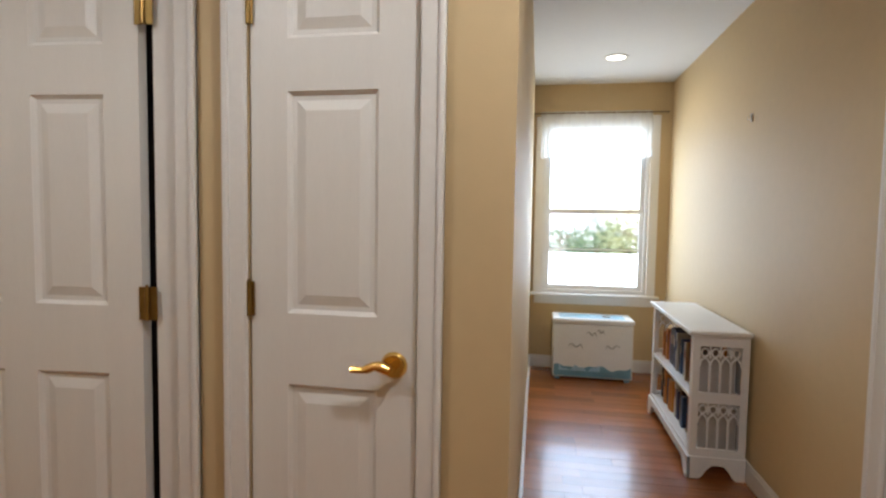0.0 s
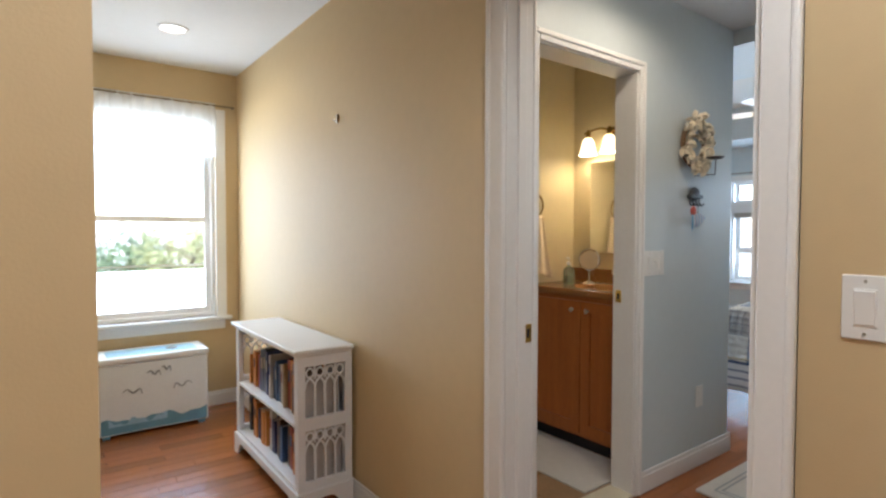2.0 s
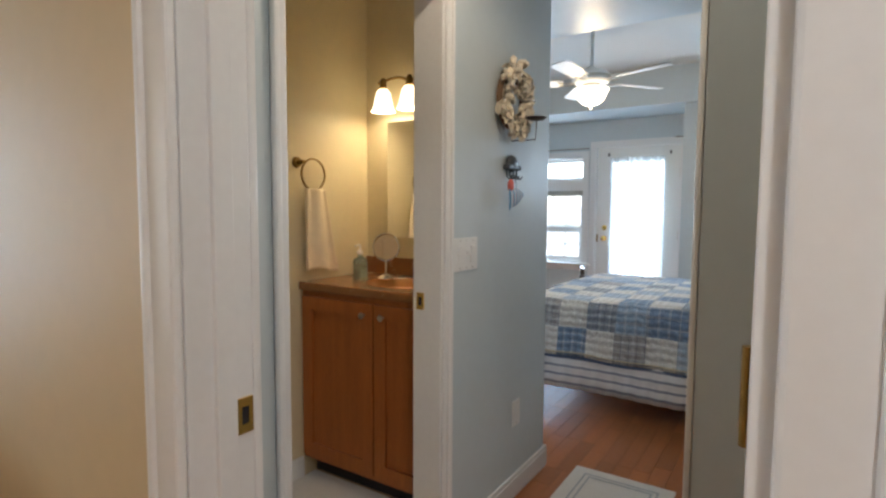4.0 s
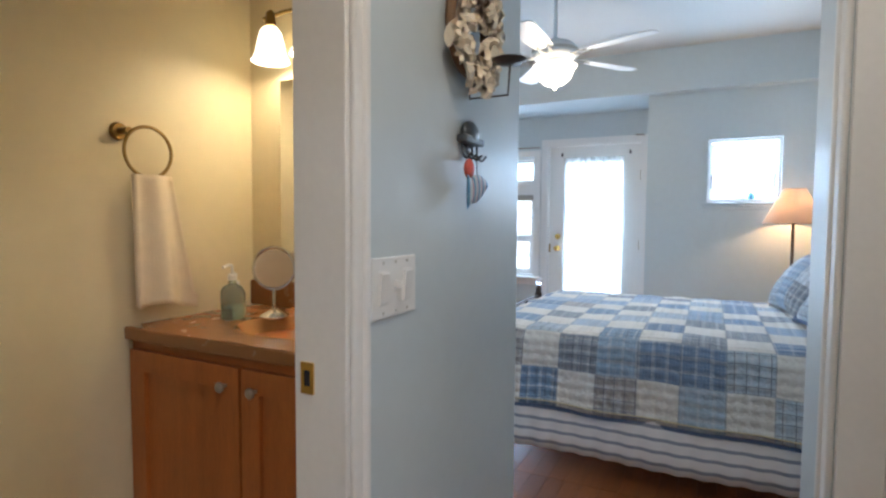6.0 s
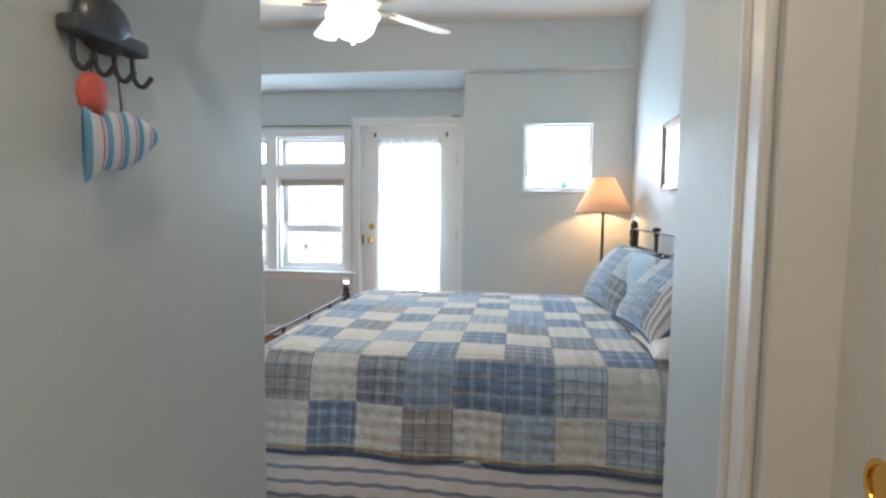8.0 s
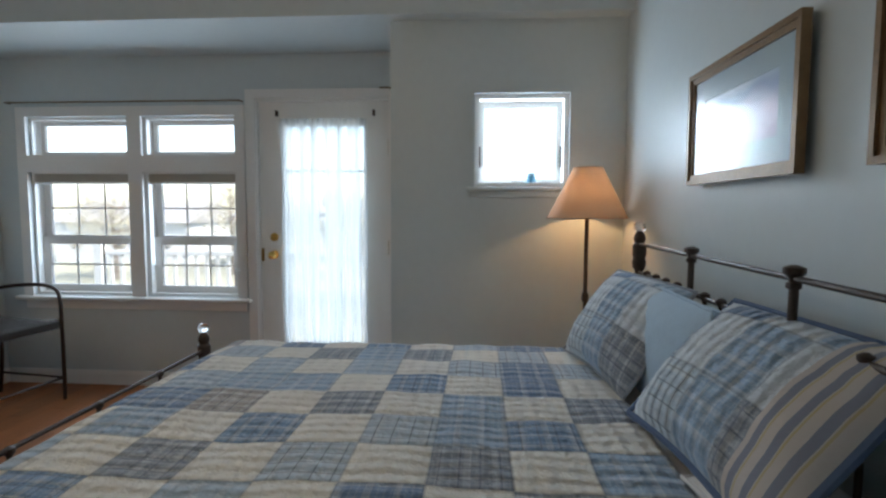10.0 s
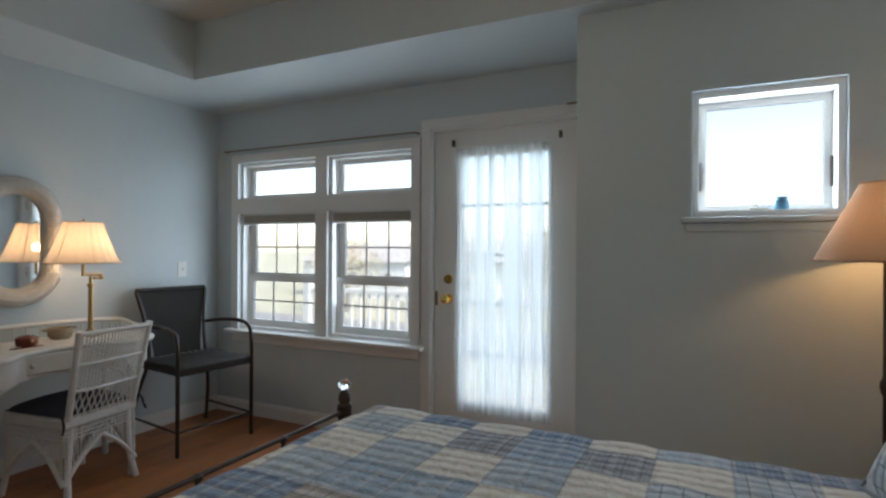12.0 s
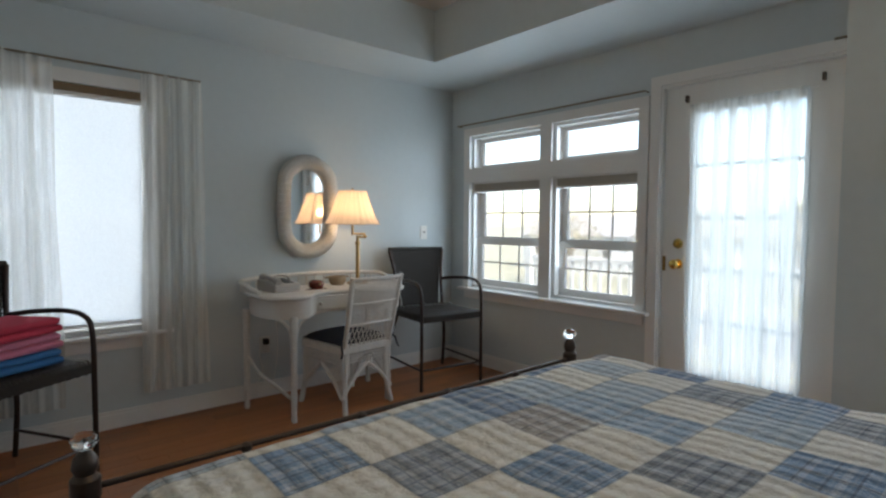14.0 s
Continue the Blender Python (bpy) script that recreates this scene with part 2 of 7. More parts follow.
# ---- structure ----
H_C, B_C, T_C = 2.44, 2.35, 2.71
wall("wall_hall_east", "x", 0.0, 0.12, -3.4, 2.80, 0, H_C, [(-1.02, -0.22, 0, 2.06)], ("tan", "blue"), "smooth tan painted hall wall with a doorway")
wall("wall_hall_closets", "y", -0.80, -0.68, -3.2, -1.125, 0, H_C, [(-1.80, -1.352, 0, 2.06), (-2.84, -2.0, 0, 2.06)], ("tan", "tan"), "tan painted hall wall with two white doors")
wall("wall_alcove_west", "x", -1.245, -1.125, -0.68, 2.66, 0, H_C, (), ("tan", "tan"), "tan painted alcove wall")
wall("wall_alcove_north", "y", 2.66, 2.80, -1.245, 0.0, 0, H_C, [(-1.03, -0.16, 0.66, 2.10)], ("tan", "tan"), "tan painted alcove wall around the sash window")
wall("wall_hall_west", "x", -3.32, -3.2, -3.4, -0.68, 0, H_C, (), ("tan", "tan"), "tan painted hall wall")
wall("wall_hall_south", "y", -3.52, -3.4, -3.32, 0.12, 0, H_C, (), ("tan", "tan"), "tan painted hall wall")
wall("wall_closet_back", "y", -0.10, -0.02, -3.2, -1.245, 0, H_C, (), ("tan", "tan"), "plain closet back wall")
wall("wall_bath_south", "y", 0.0, 0.12, 0.12, 2.03, 0, H_C, [(0.40, 1.106, 0, 2.06)], ("blue", "bathwall"), "pale blue wall with the bathroom doorway")
wall("wall_bath_north", "y", 0.92, 1.02, 0.12, 1.753, 0, H_C, (), ("bathwall", "blue"), "cream painted bathroom wall")
wall("wall_bedroom_west", "x", 1.753, 2.03, 0.12, 3.045, 0, T_C, (), ("bathwall", "blue"), "pale blue bedroom wall backing onto the bathroom")
wall("wall_entry_south", "y", -1.22, -1.10, 0.12, 0.86, 0, H_C, (), ("blue", "blue"), "pale blue entry wall behind the open door")
wall("wall_closet_front", "y", -0.967, -0.838, 0.86, 1.985, 0, H_C, [(0.95, 1.737, 0, 2.06)], ("blue", "blue"), "pale blue wall with the sliding closet door")
wall("wall_closet_west", "x", 0.86, 0.94, -1.7, -0.967, 0, H_C, (), ("blue", "blue"), "plain closet side wall")
wall("wall_closet_east", "x", 1.985, 2.14, -1.7, -0.838, 0, T_C, (), ("blue", "blue"), "pale blue bedroom wall beside the closet")
wall("wall_closet_south", "y", -1.8, -1.7, 0.86, 2.14, 0, H_C, (), ("blue", "blue"), "plain closet back wall")
wall("wall_bedroom_south", "y", -1.52, -1.39, 2.14, 5.54, 0, T_C, (), ("blue", "blue"), "pale blue bedroom wall behind the bed head")
wall("wall_bedroom_jut", "x", 5.34, 5.54, -1.39, -0.07, 0, T_C, [(-1.08, -0.548, 1.42, 1.945)], ("blue", "blue"), "pale blue projecting wall with the small square window")
wall("wall_jut_return", "y", -0.20, -0.07, 5.54, 6.06, 0, T_C, (), ("blue", "blue"), "pale blue return wall beside the glazed door")
wall("wall_bedroom_east", "x", 5.925, 6.085, -0.07, 3.045, 0, T_C, [(1.122, 2.665, 0.655, 1.937), (0.032, 0.985, 0, 2.055)], ("blue", "blue"), "pale blue bedroom wall with the double window and the glazed door")
wall("wall_bedroom_north", "y", 2.905, 3.045, 2.03, 6.085, 0, T_C, [(2.75, 3.515, 0.555, 1.955)], ("blue", "blue"), "pale blue bedroom wall with the curtained window")

# ceilings
bm = bmesh.new()
box(bm, -3.32, 2.03, -3.52, 2.80, H_C, H_C + 0.1)
structure("ceiling_hall", bm, M["ceil"], "smooth white ceiling of the hall and entry", "ceiling")
bm = bmesh.new()
TX0, TX1, TY0, TY1 = 2.75, 5.23, -1.39, 2.33
for x0, x1, y0, y1 in ((2.03, TX0, -1.39, 2.905), (TX1, 5.925, -1.39, 2.905), (TX0, TX1, TY1, 2.905)):
    box(bm, x0, x1, y0, y1, B_C, T_C)
bmesh.ops.remove_doubles(bm, verts=bm.verts, dist=1e-5)
structure("ceiling_bedroom_border", bm, M["blue"], "pale blue dropped border around the tray ceiling", "ceiling")
structure("ceiling_bedroom_tray", boxed(2.0, 6.1, -1.55, 3.05, T_C, T_C + 0.1), M["tray"], "raised tray ceiling over the bed", "ceiling")
structure("subfloor", boxed(-3.4, 6.1, -3.6, 3.05, -0.12, -0.014), M["sub"], "dark boards under the floor", "floor")


def grid(bm, nu, nv, func, mat_index=0):
    """A cloth of nu x nv cells: func(u, v) for u, v in 0..1 gives the place and its (u, v) on the cloth in metres."""
    uvl = bm.loops.layers.uv.verify()
    pts = [[func(i / nu, j / nv) for j in range(nv + 1)] for i in range(nu + 1)]
    vs = [[bm.verts.new(p[0]) for p in row] for row in pts]
    for i in range(nu):
        for j in range(nv):
            idx = ((i, j), (i + 1, j), (i + 1, j + 1), (i, j + 1))
            f = bm.faces.new([vs[a][b] for a, b in idx])
            f.material_index = mat_index
            for lp, (a, b) in zip(f.loops, idx):
                lp[uvl].uv = pts[a][b][1]


def solidify(ob, t):
    md = ob.modifiers.new("thickness", 'SOLIDIFY')
    md.thickness = t
    md.offset = 0
    return ob


# ---- joinery ----
def trim(name, boxes, label, cat="trim", m="trim", bevel=0.006):
    bm = bmesh.new()
    for b in boxes:
        box(bm, *b, bevel=bevel, seg=2)
    return structure(name, bm, M[m], label, cat)


def casing_y(name, y, side, x0, x1, ztop, w=0.062, d=0.018, label="white moulded door casing", z0=0.0):
    """A casing on a wall that runs along x; side is -1 where it stands proud towards -y."""
    a, b = sorted((y, y + side * d))
    c, e = sorted((y, y + side * (d + 0.008)))
    trim(name, [(x0 - w, x0, a, b, z0, ztop + w), (x1, x1 + w, a, b, z0, ztop + w), (x0, x1, a, b, ztop, ztop + w),
                (x0 - w, x0 - w + 0.018, c, e, z0, ztop + w + 0.004), (x1 + w - 0.018, x1 + w, c, e, z0, ztop + w + 0.004), (x0 - w + 0.018, x1 + w - 0.018, c, e, ztop + w - 0.018, ztop + w + 0.004)], label)


def casing_x(name, x, side, y0, y1, ztop, w=0.062, d=0.018, label="white moulded door casing", z0=0.0):
    a, b = sorted((x, x + side * d))
    c, e = sorted((x, x + side * (d + 0.008)))
    trim(name, [(a, b, y0 - w, y0, z0, ztop + w), (a, b, y1, y1 + w, z0, ztop + w), (a, b, y0, y1, ztop, ztop + w),
                (c, e, y0 - w, y0 - w + 0.018, z0, ztop + w + 0.004), (c, e, y1 + w - 0.018, y1 + w, z0, ztop + w + 0.004), (c, e, y0 - w + 0.018, y1 + w - 0.018, ztop + w - 0.018, ztop + w + 0.004)], label)


# hall doorway into the suite
casing_x("trim_casing_hall_doorway", 0.0, -1, -1.003, -0.255, 2.04, w=0.075)
trim("trim_jamb_hall_doorway", [(0.001, 0.119, -0.255, -0.222, 0, 2.04), (0.001, 0.119, -1.019, -0.986, 0, 2.04), (0.001, 0.119, -0.986, -0.255, 2.04, 2.059),
                                (0.045, 0.08, -0.267, -0.255, 0, 2.04), (0.045, 0.08, -0.986, -0.255, 2.028, 2.04)], "white painted door jamb with its stop", bevel=0.002)
casing_x("trim_casing_entry_side", 0.12, 1, -1.003, -0.255, 2.04, w=0.055)
# bathroom doorway (a pocket door is pushed out of sight)
trim("trim_jamb_bath_doorway", [(1.085, 1.105, 0.0, 0.12, 0, 2.03), (0.401, 0.42, 0.0, 0.12, 0, 2.03), (0.42, 1.085, 0.0, 0.12, 2.03, 2.058)], "white painted bathroom door jamb", bevel=0.002)
casing_y("trim_casing_bath_doorway", 0.0, -1, 0.41, 1.094, 2.038, w=0.042, d=0.014)
structure("trim_threshold_bath", boxed(0.42, 1.085, -0.01, 0.125, 0.0, 0.014, bevel=0.004), M["saddle"], "cream marble threshold of the bathroom", "threshold")
# closets in the hall
casing_y("trim_casing_linen_door", -0.80, -1, -1.80, -1.352, 2.045)
casing_y("trim_casing_panel_door", -0.80, -1, -2.84, -2.0, 2.045)
trim("trim_jamb_panel_door", [(-2.072, -2.001, -0.797, -0.70, 0, 2.045)], "white painted door jamb", bevel=0.002)
# sliding closet in the entry
casing_y("trim_casing_sliding_closet", -0.838, 1, 0.965, 1.73, 2.05, w=0.068, d=0.014)
trim("trim_jamb_sliding_closet", [(1.716, 1.736, -0.965, -0.840, 0, 2.05), (0.951, 0.965, -0.965, -0.840, 0, 2.05), (0.965, 1.716, -0.965, -0.840, 2.045, 2.059)], "white painted closet jamb", bevel=0.002)


# baseboards
def base(name, runs, label="white moulded baseboard"):
    bm = bmesh.new()
    for x0, x1, y0, y1 in runs:
        box(bm, x0, x1, y0, y1, 0, 0.085, bevel=0.003)
        cx, cy = (x1 - x0) < (y1 - y0), (x1 - x0) >= (y1 - y0)
        k = 0.25
        if cx:
            box(bm, x0 + (x1 - x0) * k * 0, x1 - 0, y0, y1, 0.085, 0.092, bevel=0.002)
            m = (x0 + x1) / 2
        box(bm, x0 + (0.003 if cx else 0), x1 - (0.003 if cx else 0), y0 + (0.003 if cy else 0), y1 - (0.003 if cy else 0), 0.085, 0.105, bevel=0.002)
    return structure(name, bm, M["trim"], label, "baseboard")


base("baseboard_hall", [(-0.016, 0, -0.178, 2.66), (-0.016, 0, -3.4, -1.08), (-1.125, -0.016, 2.644, 2.66), (-1.125, -1.109, -0.80, 2.644), (-1.288, -1.125, -0.816, -0.80), (-1.936, -1.864, -0.816, -0.80)])
base("baseboard_entry", [(1.14, 2.046, -0.016, 0), (2.03, 2.046, 0, 2.905), (0.12, 0.335, -0.016, 0), (1.80, 2.156, -0.838, -0.822), (2.14, 2.156, -1.39, -0.838)])
base("baseboard_bedroom", [(2.156, 5.34, -1.39, -1.374), (5.324, 5.34, -1.374, -0.054), (5.34, 5.925, -0.07, -0.054), (5.909, 5.925, 1.055, 2.889), (2.046, 5.925, 2.889, 2.905)])
base("baseboard_bath", [(0.12, 1.275, 0.904, 0.92), (0.12, 0.136, 0.12, 0.904)])


# ---- doors ----
def panel_door(name, w, h, cols, label, at, rz=0.0, kind="structure", t=0.035, rows=((0.24, 0.865), (1.05, 1.61), (1.74, 1.94))):
    """A moulded door that stands on x 0..w with its front at y 0, seen from -y."""
    e = new(name)
    e.matrix_world = pose(*at, 0, 0, rz)
    tagged(e, label, "door", kind=kind)
    st = 0.10
    pw = (w - st * (cols + 1)) / cols
    holes = []
    for z0, z1 in rows:
        for c in range(cols):
            x0 = st + c * (pw + st)
            holes.append((x0, x0 + pw, z0, z1))
    part("door_slab", wall_bm("y", 0.0, t, 0, w, 0.008, h, holes), M["doorpaint"], e)
    for x0, x1, z0, z1 in holes:
        bm = bmesh.new()
        # sunk moulding, then the raised field
        r0 = [(x0, 0.0, z0), (x1, 0.0, z0), (x1, 0.0, z1), (x0, 0.0, z1)]
        loops = []
        for inset, dep in ((0.0, 0.001), (0.010, 0.011), (0.022, 0.011), (0.048, 0.003)):
            loops.append([bm.verts.new((x0 + inset, dep, z0 + inset)), bm.verts.new((x1 - inset, dep, z0 + inset)), bm.verts.new((x1 - inset, dep, z1 - inset)), bm.verts.new((x0 + inset, dep, z1 - inset))])
        for a, b in zip(loops, loops[1:]):
            for k in range(4):
                bm.faces.new((a[k], a[(k + 1) % 4], b[(k + 1) % 4], b[k]))
        bm.faces.new(loops[-1])
        bk = [bm.verts.new((x, t - 0.004, z)) for x, z in ((x0, z0), (x1, z0), (x1, z1), (x0, z1))]
        bm.faces.new(bk)
        for k in range(4):
            bm.faces.new((loops[0][k], loops[0][(k + 1) % 4], bk[(k + 1) % 4], bk[k]))
        part("panel", bm, M["doorpaint"], e)
    return e


def hinge(parent, x, y, z, wide=0.02, m="oldbrass", h=0.089):
    bm = bmesh.new()
    rod(bm, (x, y, z - h / 2), (x, y, z + h / 2), 0.006)
    rod(bm, (x, y, z + h / 2), (x, y, z + h / 2 + 0.006), 0.004)
    box(bm, x - wide, x + wide, y + 0.004, y + 0.007, z - h / 2, z + h / 2, bevel=0.001)
    return part("hinge", bm, M[m], parent, "aged brass butt hinge")


linen = panel_door("door_linen", 0.438, 2.035, 1, "white narrow panelled closet door, closed", (-1.796, -0.796, 0))
for z in (0.32, 1.085, 1.82):
    hinge(linen, 0.0, -0.012, z, 0.012)
bm = bmesh.new()
rod(bm, (0.383, 0.0, 0.932), (0.383, -0.012, 0.932), 0.034, 0.028, 24)
rod(bm, (0.383, -0.012, 0.932), (0.383, -0.045, 0.932), 0.012, 0.012, 16)
tube(bm, curve_pts([(0.383, -0.047, 0.932), (0.352, -0.052, 0.942), (0.322, -0.052, 0.931), (0.288, -0.050, 0.930)]), [0.013] * 8 + [0.011] * 8 + [0.0085] * 9, 12)
part("lever_handle", bm, M["brass"], linen, "polished brass lever handle", True)
pdoor = panel_door("door_panelled", 0.722, 2.035, 2, "white six-panel hall door, slightly ajar", (-2.825, -0.862, 0), 4.2)
for z in (0.32, 1.06, 1.83):
    hinge(pdoor, 0.742, -0.010, z, 0.026)
# near-black sheet added in the door gap, its colour replaces the shade there
structure("door_gap_shade_sheet", boxed(-2.84, -2.075, -0.74, -0.725, 0, 2.05), M["dark"], "near-black sheet standing in for the shade behind the ajar door", "wall")
slider = panel_door("door_sliding_closet", 0.76, 2.03, 2, "white six-panel sliding closet door, closed", (1.716, -0.925, 0), 180, rows=((0.22, 0.82), (1.06, 1.66), (1.78, 1.95)))
bm = bmesh.new()
lathe(bm, [(0.031, 0.0), (0.032, 0.003), (0.026, 0.003), (0.024, -0.012), (0.0005, -0.013)], n=24)
bmesh.ops.rotate(bm, verts=bm.verts, cent=(0, 0, 0), matrix=Matrix.Rotation(radians(90), 3, 'X'))
bmesh.ops.translate(bm, verts=bm.verts, vec=(0.098, -0.001, 0.965))
part("finger_pull", bm, M["brass"], slider, "round recessed brass finger pull", True)


def plate_on(name, center, axis, w, h, gangs, label, kinds, mt="plastic"):
    """A switch plate on a wall; axis names the way it faces ('-x', '-y')."""
    rz = {"-y": 0, "-x": -90, "+y": 180}[axis]
    e = thing(name, label, "light switch", at=center, rz=rz)
    part("plate", boxed(-w / 2, w / 2, -0.006, 0, -h / 2, h / 2, bevel=0.0025), M[mt], e)
    for g in range(gangs):
        cx = (g - (gangs - 1) / 2) * 0.046
        if kinds[g] == "r":
            part("rocker_frame", boxed(cx - 0.018, cx + 0.018, -0.0075, -0.004, -0.034, 0.034, bevel=0.001), M[mt], e)
            bm = boxed(cx - 0.0155, cx + 0.0155, -0.0115, -0.006, -0.031, 0.031, bevel=0.002)
            bmesh.ops.rotate(bm, verts=bm.verts, cent=(cx, -0.008, 0), matrix=Matrix.Rotation(radians(4), 3, 'X'))
            part("rocker", bm, M[mt], e)
        elif kinds[g] == "t":
            part("toggle", boxed(cx - 0.005, cx + 0.005, -0.022, -0.005, -0.002, 0.012, bevel=0.002), M[mt], e)
        else:
            for dz in (-0.02, 0.02):
                part("socket", boxed(cx - 0.016, cx + 0.016, -0.0085, -0.005, dz - 0.014, dz + 0.014, bevel=0.003), M[mt], e)
        for dz in (-h / 2 + 0.011, h / 2 - 0.011):
            bm = bmesh.new()
            rod(bm, (cx, -0.0072, dz), (cx, -0.004, dz), 0.003, n=10)
            part("screw", bm, M["nickel"], e)
    return e


plate_on("switch_plate", (0.0, -1.205, 1.143), "-x", 0.118, 0.116, 2, "white two-gang rocker switch on the tan wall", "rr")
plate_on("switch_plate", (1.244, 0.0, 1.127), "-y", 0.168, 0.122, 3, "white three-gang switch on the pale blue wall", "rtr")
plate_on("wall_outlet", (1.70, 0.0, 0.38), "-y", 0.072, 0.116, 1, "white electric outlet on the pale blue wall", "o")
plate_on("switch_plate", (5.599, 2.905, 1.12), "-y", 0.072, 0.116, 1, "white single switch on the bedroom wall", "t")
plate_on("wall_outlet", (4.20, 2.905, 0.36), "-y", 0.072, 0.116, 1, "white outlet with a plugged-in black adapter", "o")
bm = boxed(4.183, 4.218, 2.86, 2.897, 0.365, 0.405, bevel=0.005)
single("power_adapter", bm, M["dark"], "small black power adapter in the outlet", "adapter")

bm = bmesh.new()
box(bm, -0.008, 0.0, 0.938, 0.956, 1.815, 1.855, bevel=0.002)
tube(bm, curve_pts([(-0.008, 0.947, 1.832), (-0.02, 0.947, 1.822), (-0.022, 0.947, 1.838)], 4), 0.002, 6)
single("picture_hook", bm, M["nickel"], "small empty metal picture hook on the tan wall", "hook")


# strikes and hinges set into the jambs
def strike(name, at, rz, label, w=0.03, h=0.06):
    e = thing(name, label, "strike plate", at=at, rz=rz)
    part("plate", wall_bm("y", -0.003, 0.001, -w / 2, w / 2, -h / 2, h / 2, [(-0.007, 0.007, -0.015, 0.015)]), M["brass"], e)
    # flat near-black patch paints the shade of the latch hole
    part("recess_shade", boxed(-0.007, 0.007, -0.001, 0.0012, -0.015, 0.015), M["dark"], e)
    return e


strike("strike_plate", (0.10, -0.2555, 0.945), 0, "brass strike plate in the hall door jamb")
strike("strike_plate", (1.0845, 0.088, 0.965), -90, "brass strike plate in the bathroom jamb")
for z in (1.115, 1.83, 0.30):
    e = thing("jamb_hinge", "dark aged brass hinge leaf on the bare jamb", "hinge", "hinges of the hall doorway", at=(0.098, -0.985, z))
    bm = bmesh.new()
    box(bm, -0.018, 0.018, 0.0, 0.003, -0.048, 0.048, bevel=0.001)
    part("leaf", bm, M["oldbrass"], e)
    bm = bmesh.new()
    rod(bm, (0.022, 0.006, -0.048), (0.022, 0.006, 0.048), 0.006)
    part("knuckle", bm, M["oldbrass"], e)


# ---- windows ----
def sash(parent, a0, a1, z0, z1, p, axis, rails=0.035, cols=1, rows=1, t=0.03, name="sash"):
    """A glazed sash with its muntins; p is its inner face along axis."""
    part(name, wall_bm(axis, p, p + t, a0, a1, z0, z1, [(a0 + rails, a1 - rails, z0 + rails, z1 - rails)]), M["trim"], parent)
    gx0, gx1, gz0, gz1 = a0 + rails, a1 - rails, z0 + rails, z1 - rails

    def bx(b0, b1, c0, c1, q0, q1):
        return boxed(q0, q1, b0, b1, c0, c1) if axis == "x" else boxed(b0, b1, q0, q1, c0, c1)
    g = part("pane", bx(gx0 - 0.004, gx1 + 0.004, gz0 - 0.004, gz1 + 0.004, p + 0.013, p + 0.017), M["glass"], parent)
    g.visible_shadow = False
    for c in range(1, cols):
        a = gx0 + (gx1 - gx0) * c / cols
        part("muntin", bx(a - 0.006, a + 0.006, gz0, gz1, p + 0.006, p + 0.012), M["muntin"], parent)
    for r in range(1, rows):
        z = gz0 + (gz1 - gz0) * r / rows
        part("muntin", bx(gx0, gx1, z - 0.006, z + 0.006, p + 0.0055, p + 0.0115), M["muntin"], parent)


M["muntin"] = mat("white_muntin_paint", (0.72, 0.72, 0.70), 0.35, var=0.03)


def wframe(parent, axis, p0, p1, a0, a1, z0, z1, inner, name="window_frame"):
    return part(name, wall_bm(axis, p0, p1, a0, a1, z0, z1, inner), M["trim"], parent)


# window at the end of the alcove
w1 = tagged(new("window_1"), "white double-hung sash window over the chest", "window", kind="structure")
wframe(w1, "y", 2.675, 2.795, -1.029, -0.161, 0.661, 2.099, [(-1.005, -0.185, 0.69, 2.075)])
sash(w1, -1.005, -0.185, 1.355, 2.075, 2.745, "y", 0.032)
sash(w1, -1.005, -0.185, 0.69, 1.385, 2.712, "y", 0.036, rows=2)
wframe(w1, "y", 2.640, 2.66, -1.10, -0.09, 0.655, 2.17, [(-1.03, -0.16, 0.655, 2.10)], "casing")
part("window_sill", boxed(-1.13, -0.06, 2.60, 2.74, 0.635, 0.66, bevel=0.006), M["trim"], w1)
part("apron", boxed(-1.09, -0.10, 2.643, 2.66, 0.565, 0.633, bevel=0.004), M["trim"], w1)
# small square awning window
w2 = tagged(new("window_2"), "small square crank window with white frame", "window", kind="structure")
wframe(w2, "x", 5.36, 5.53, -1.079, -0.549, 1.421, 1.944, [(-1.053, -0.575, 1.447, 1.918)])
sash(w2, -1.053, -0.575, 1.447, 1.918, 5.46, "x", 0.028)
# casing, sill and apron in wall paint, their backlit grey put into the colour
wframe(w2, "x", 5.330, 5.34, -1.105, -0.523, 1.405, 1.97, [(-1.08, -0.548, 1.405, 1.945)], "casing").data.materials[0] = M["blue"]
part("window_sill", boxed(5.312, 5.44, -1.12, -0.508, 1.397, 1.42, bevel=0.005), M["blue"], w2)
part("apron", boxed(5.330, 5.34, -1.105, -0.523, 1.36, 1.395, bevel=0.004), M["blue"], w2)
bm = bmesh.new()
box(bm, 5.425, 5.455, -0.835, -0.765, 1.4485, 1.463, bevel=0.004)
tube(bm, curve_pts([(5.435, -0.80, 1.462), (5.415, -0.795, 1.472), (5.40, -0.775, 1.485)], 4), 0.004, 8)
part("crank", bm, M["nickel"], w2, "small metal window crank", True)
for yy in (-1.053, -0.583):
    part("latch", boxed(5.435, 5.458, yy, yy + 0.008, 1.54, 1.66, bevel=0.002), M["iron"], w2)
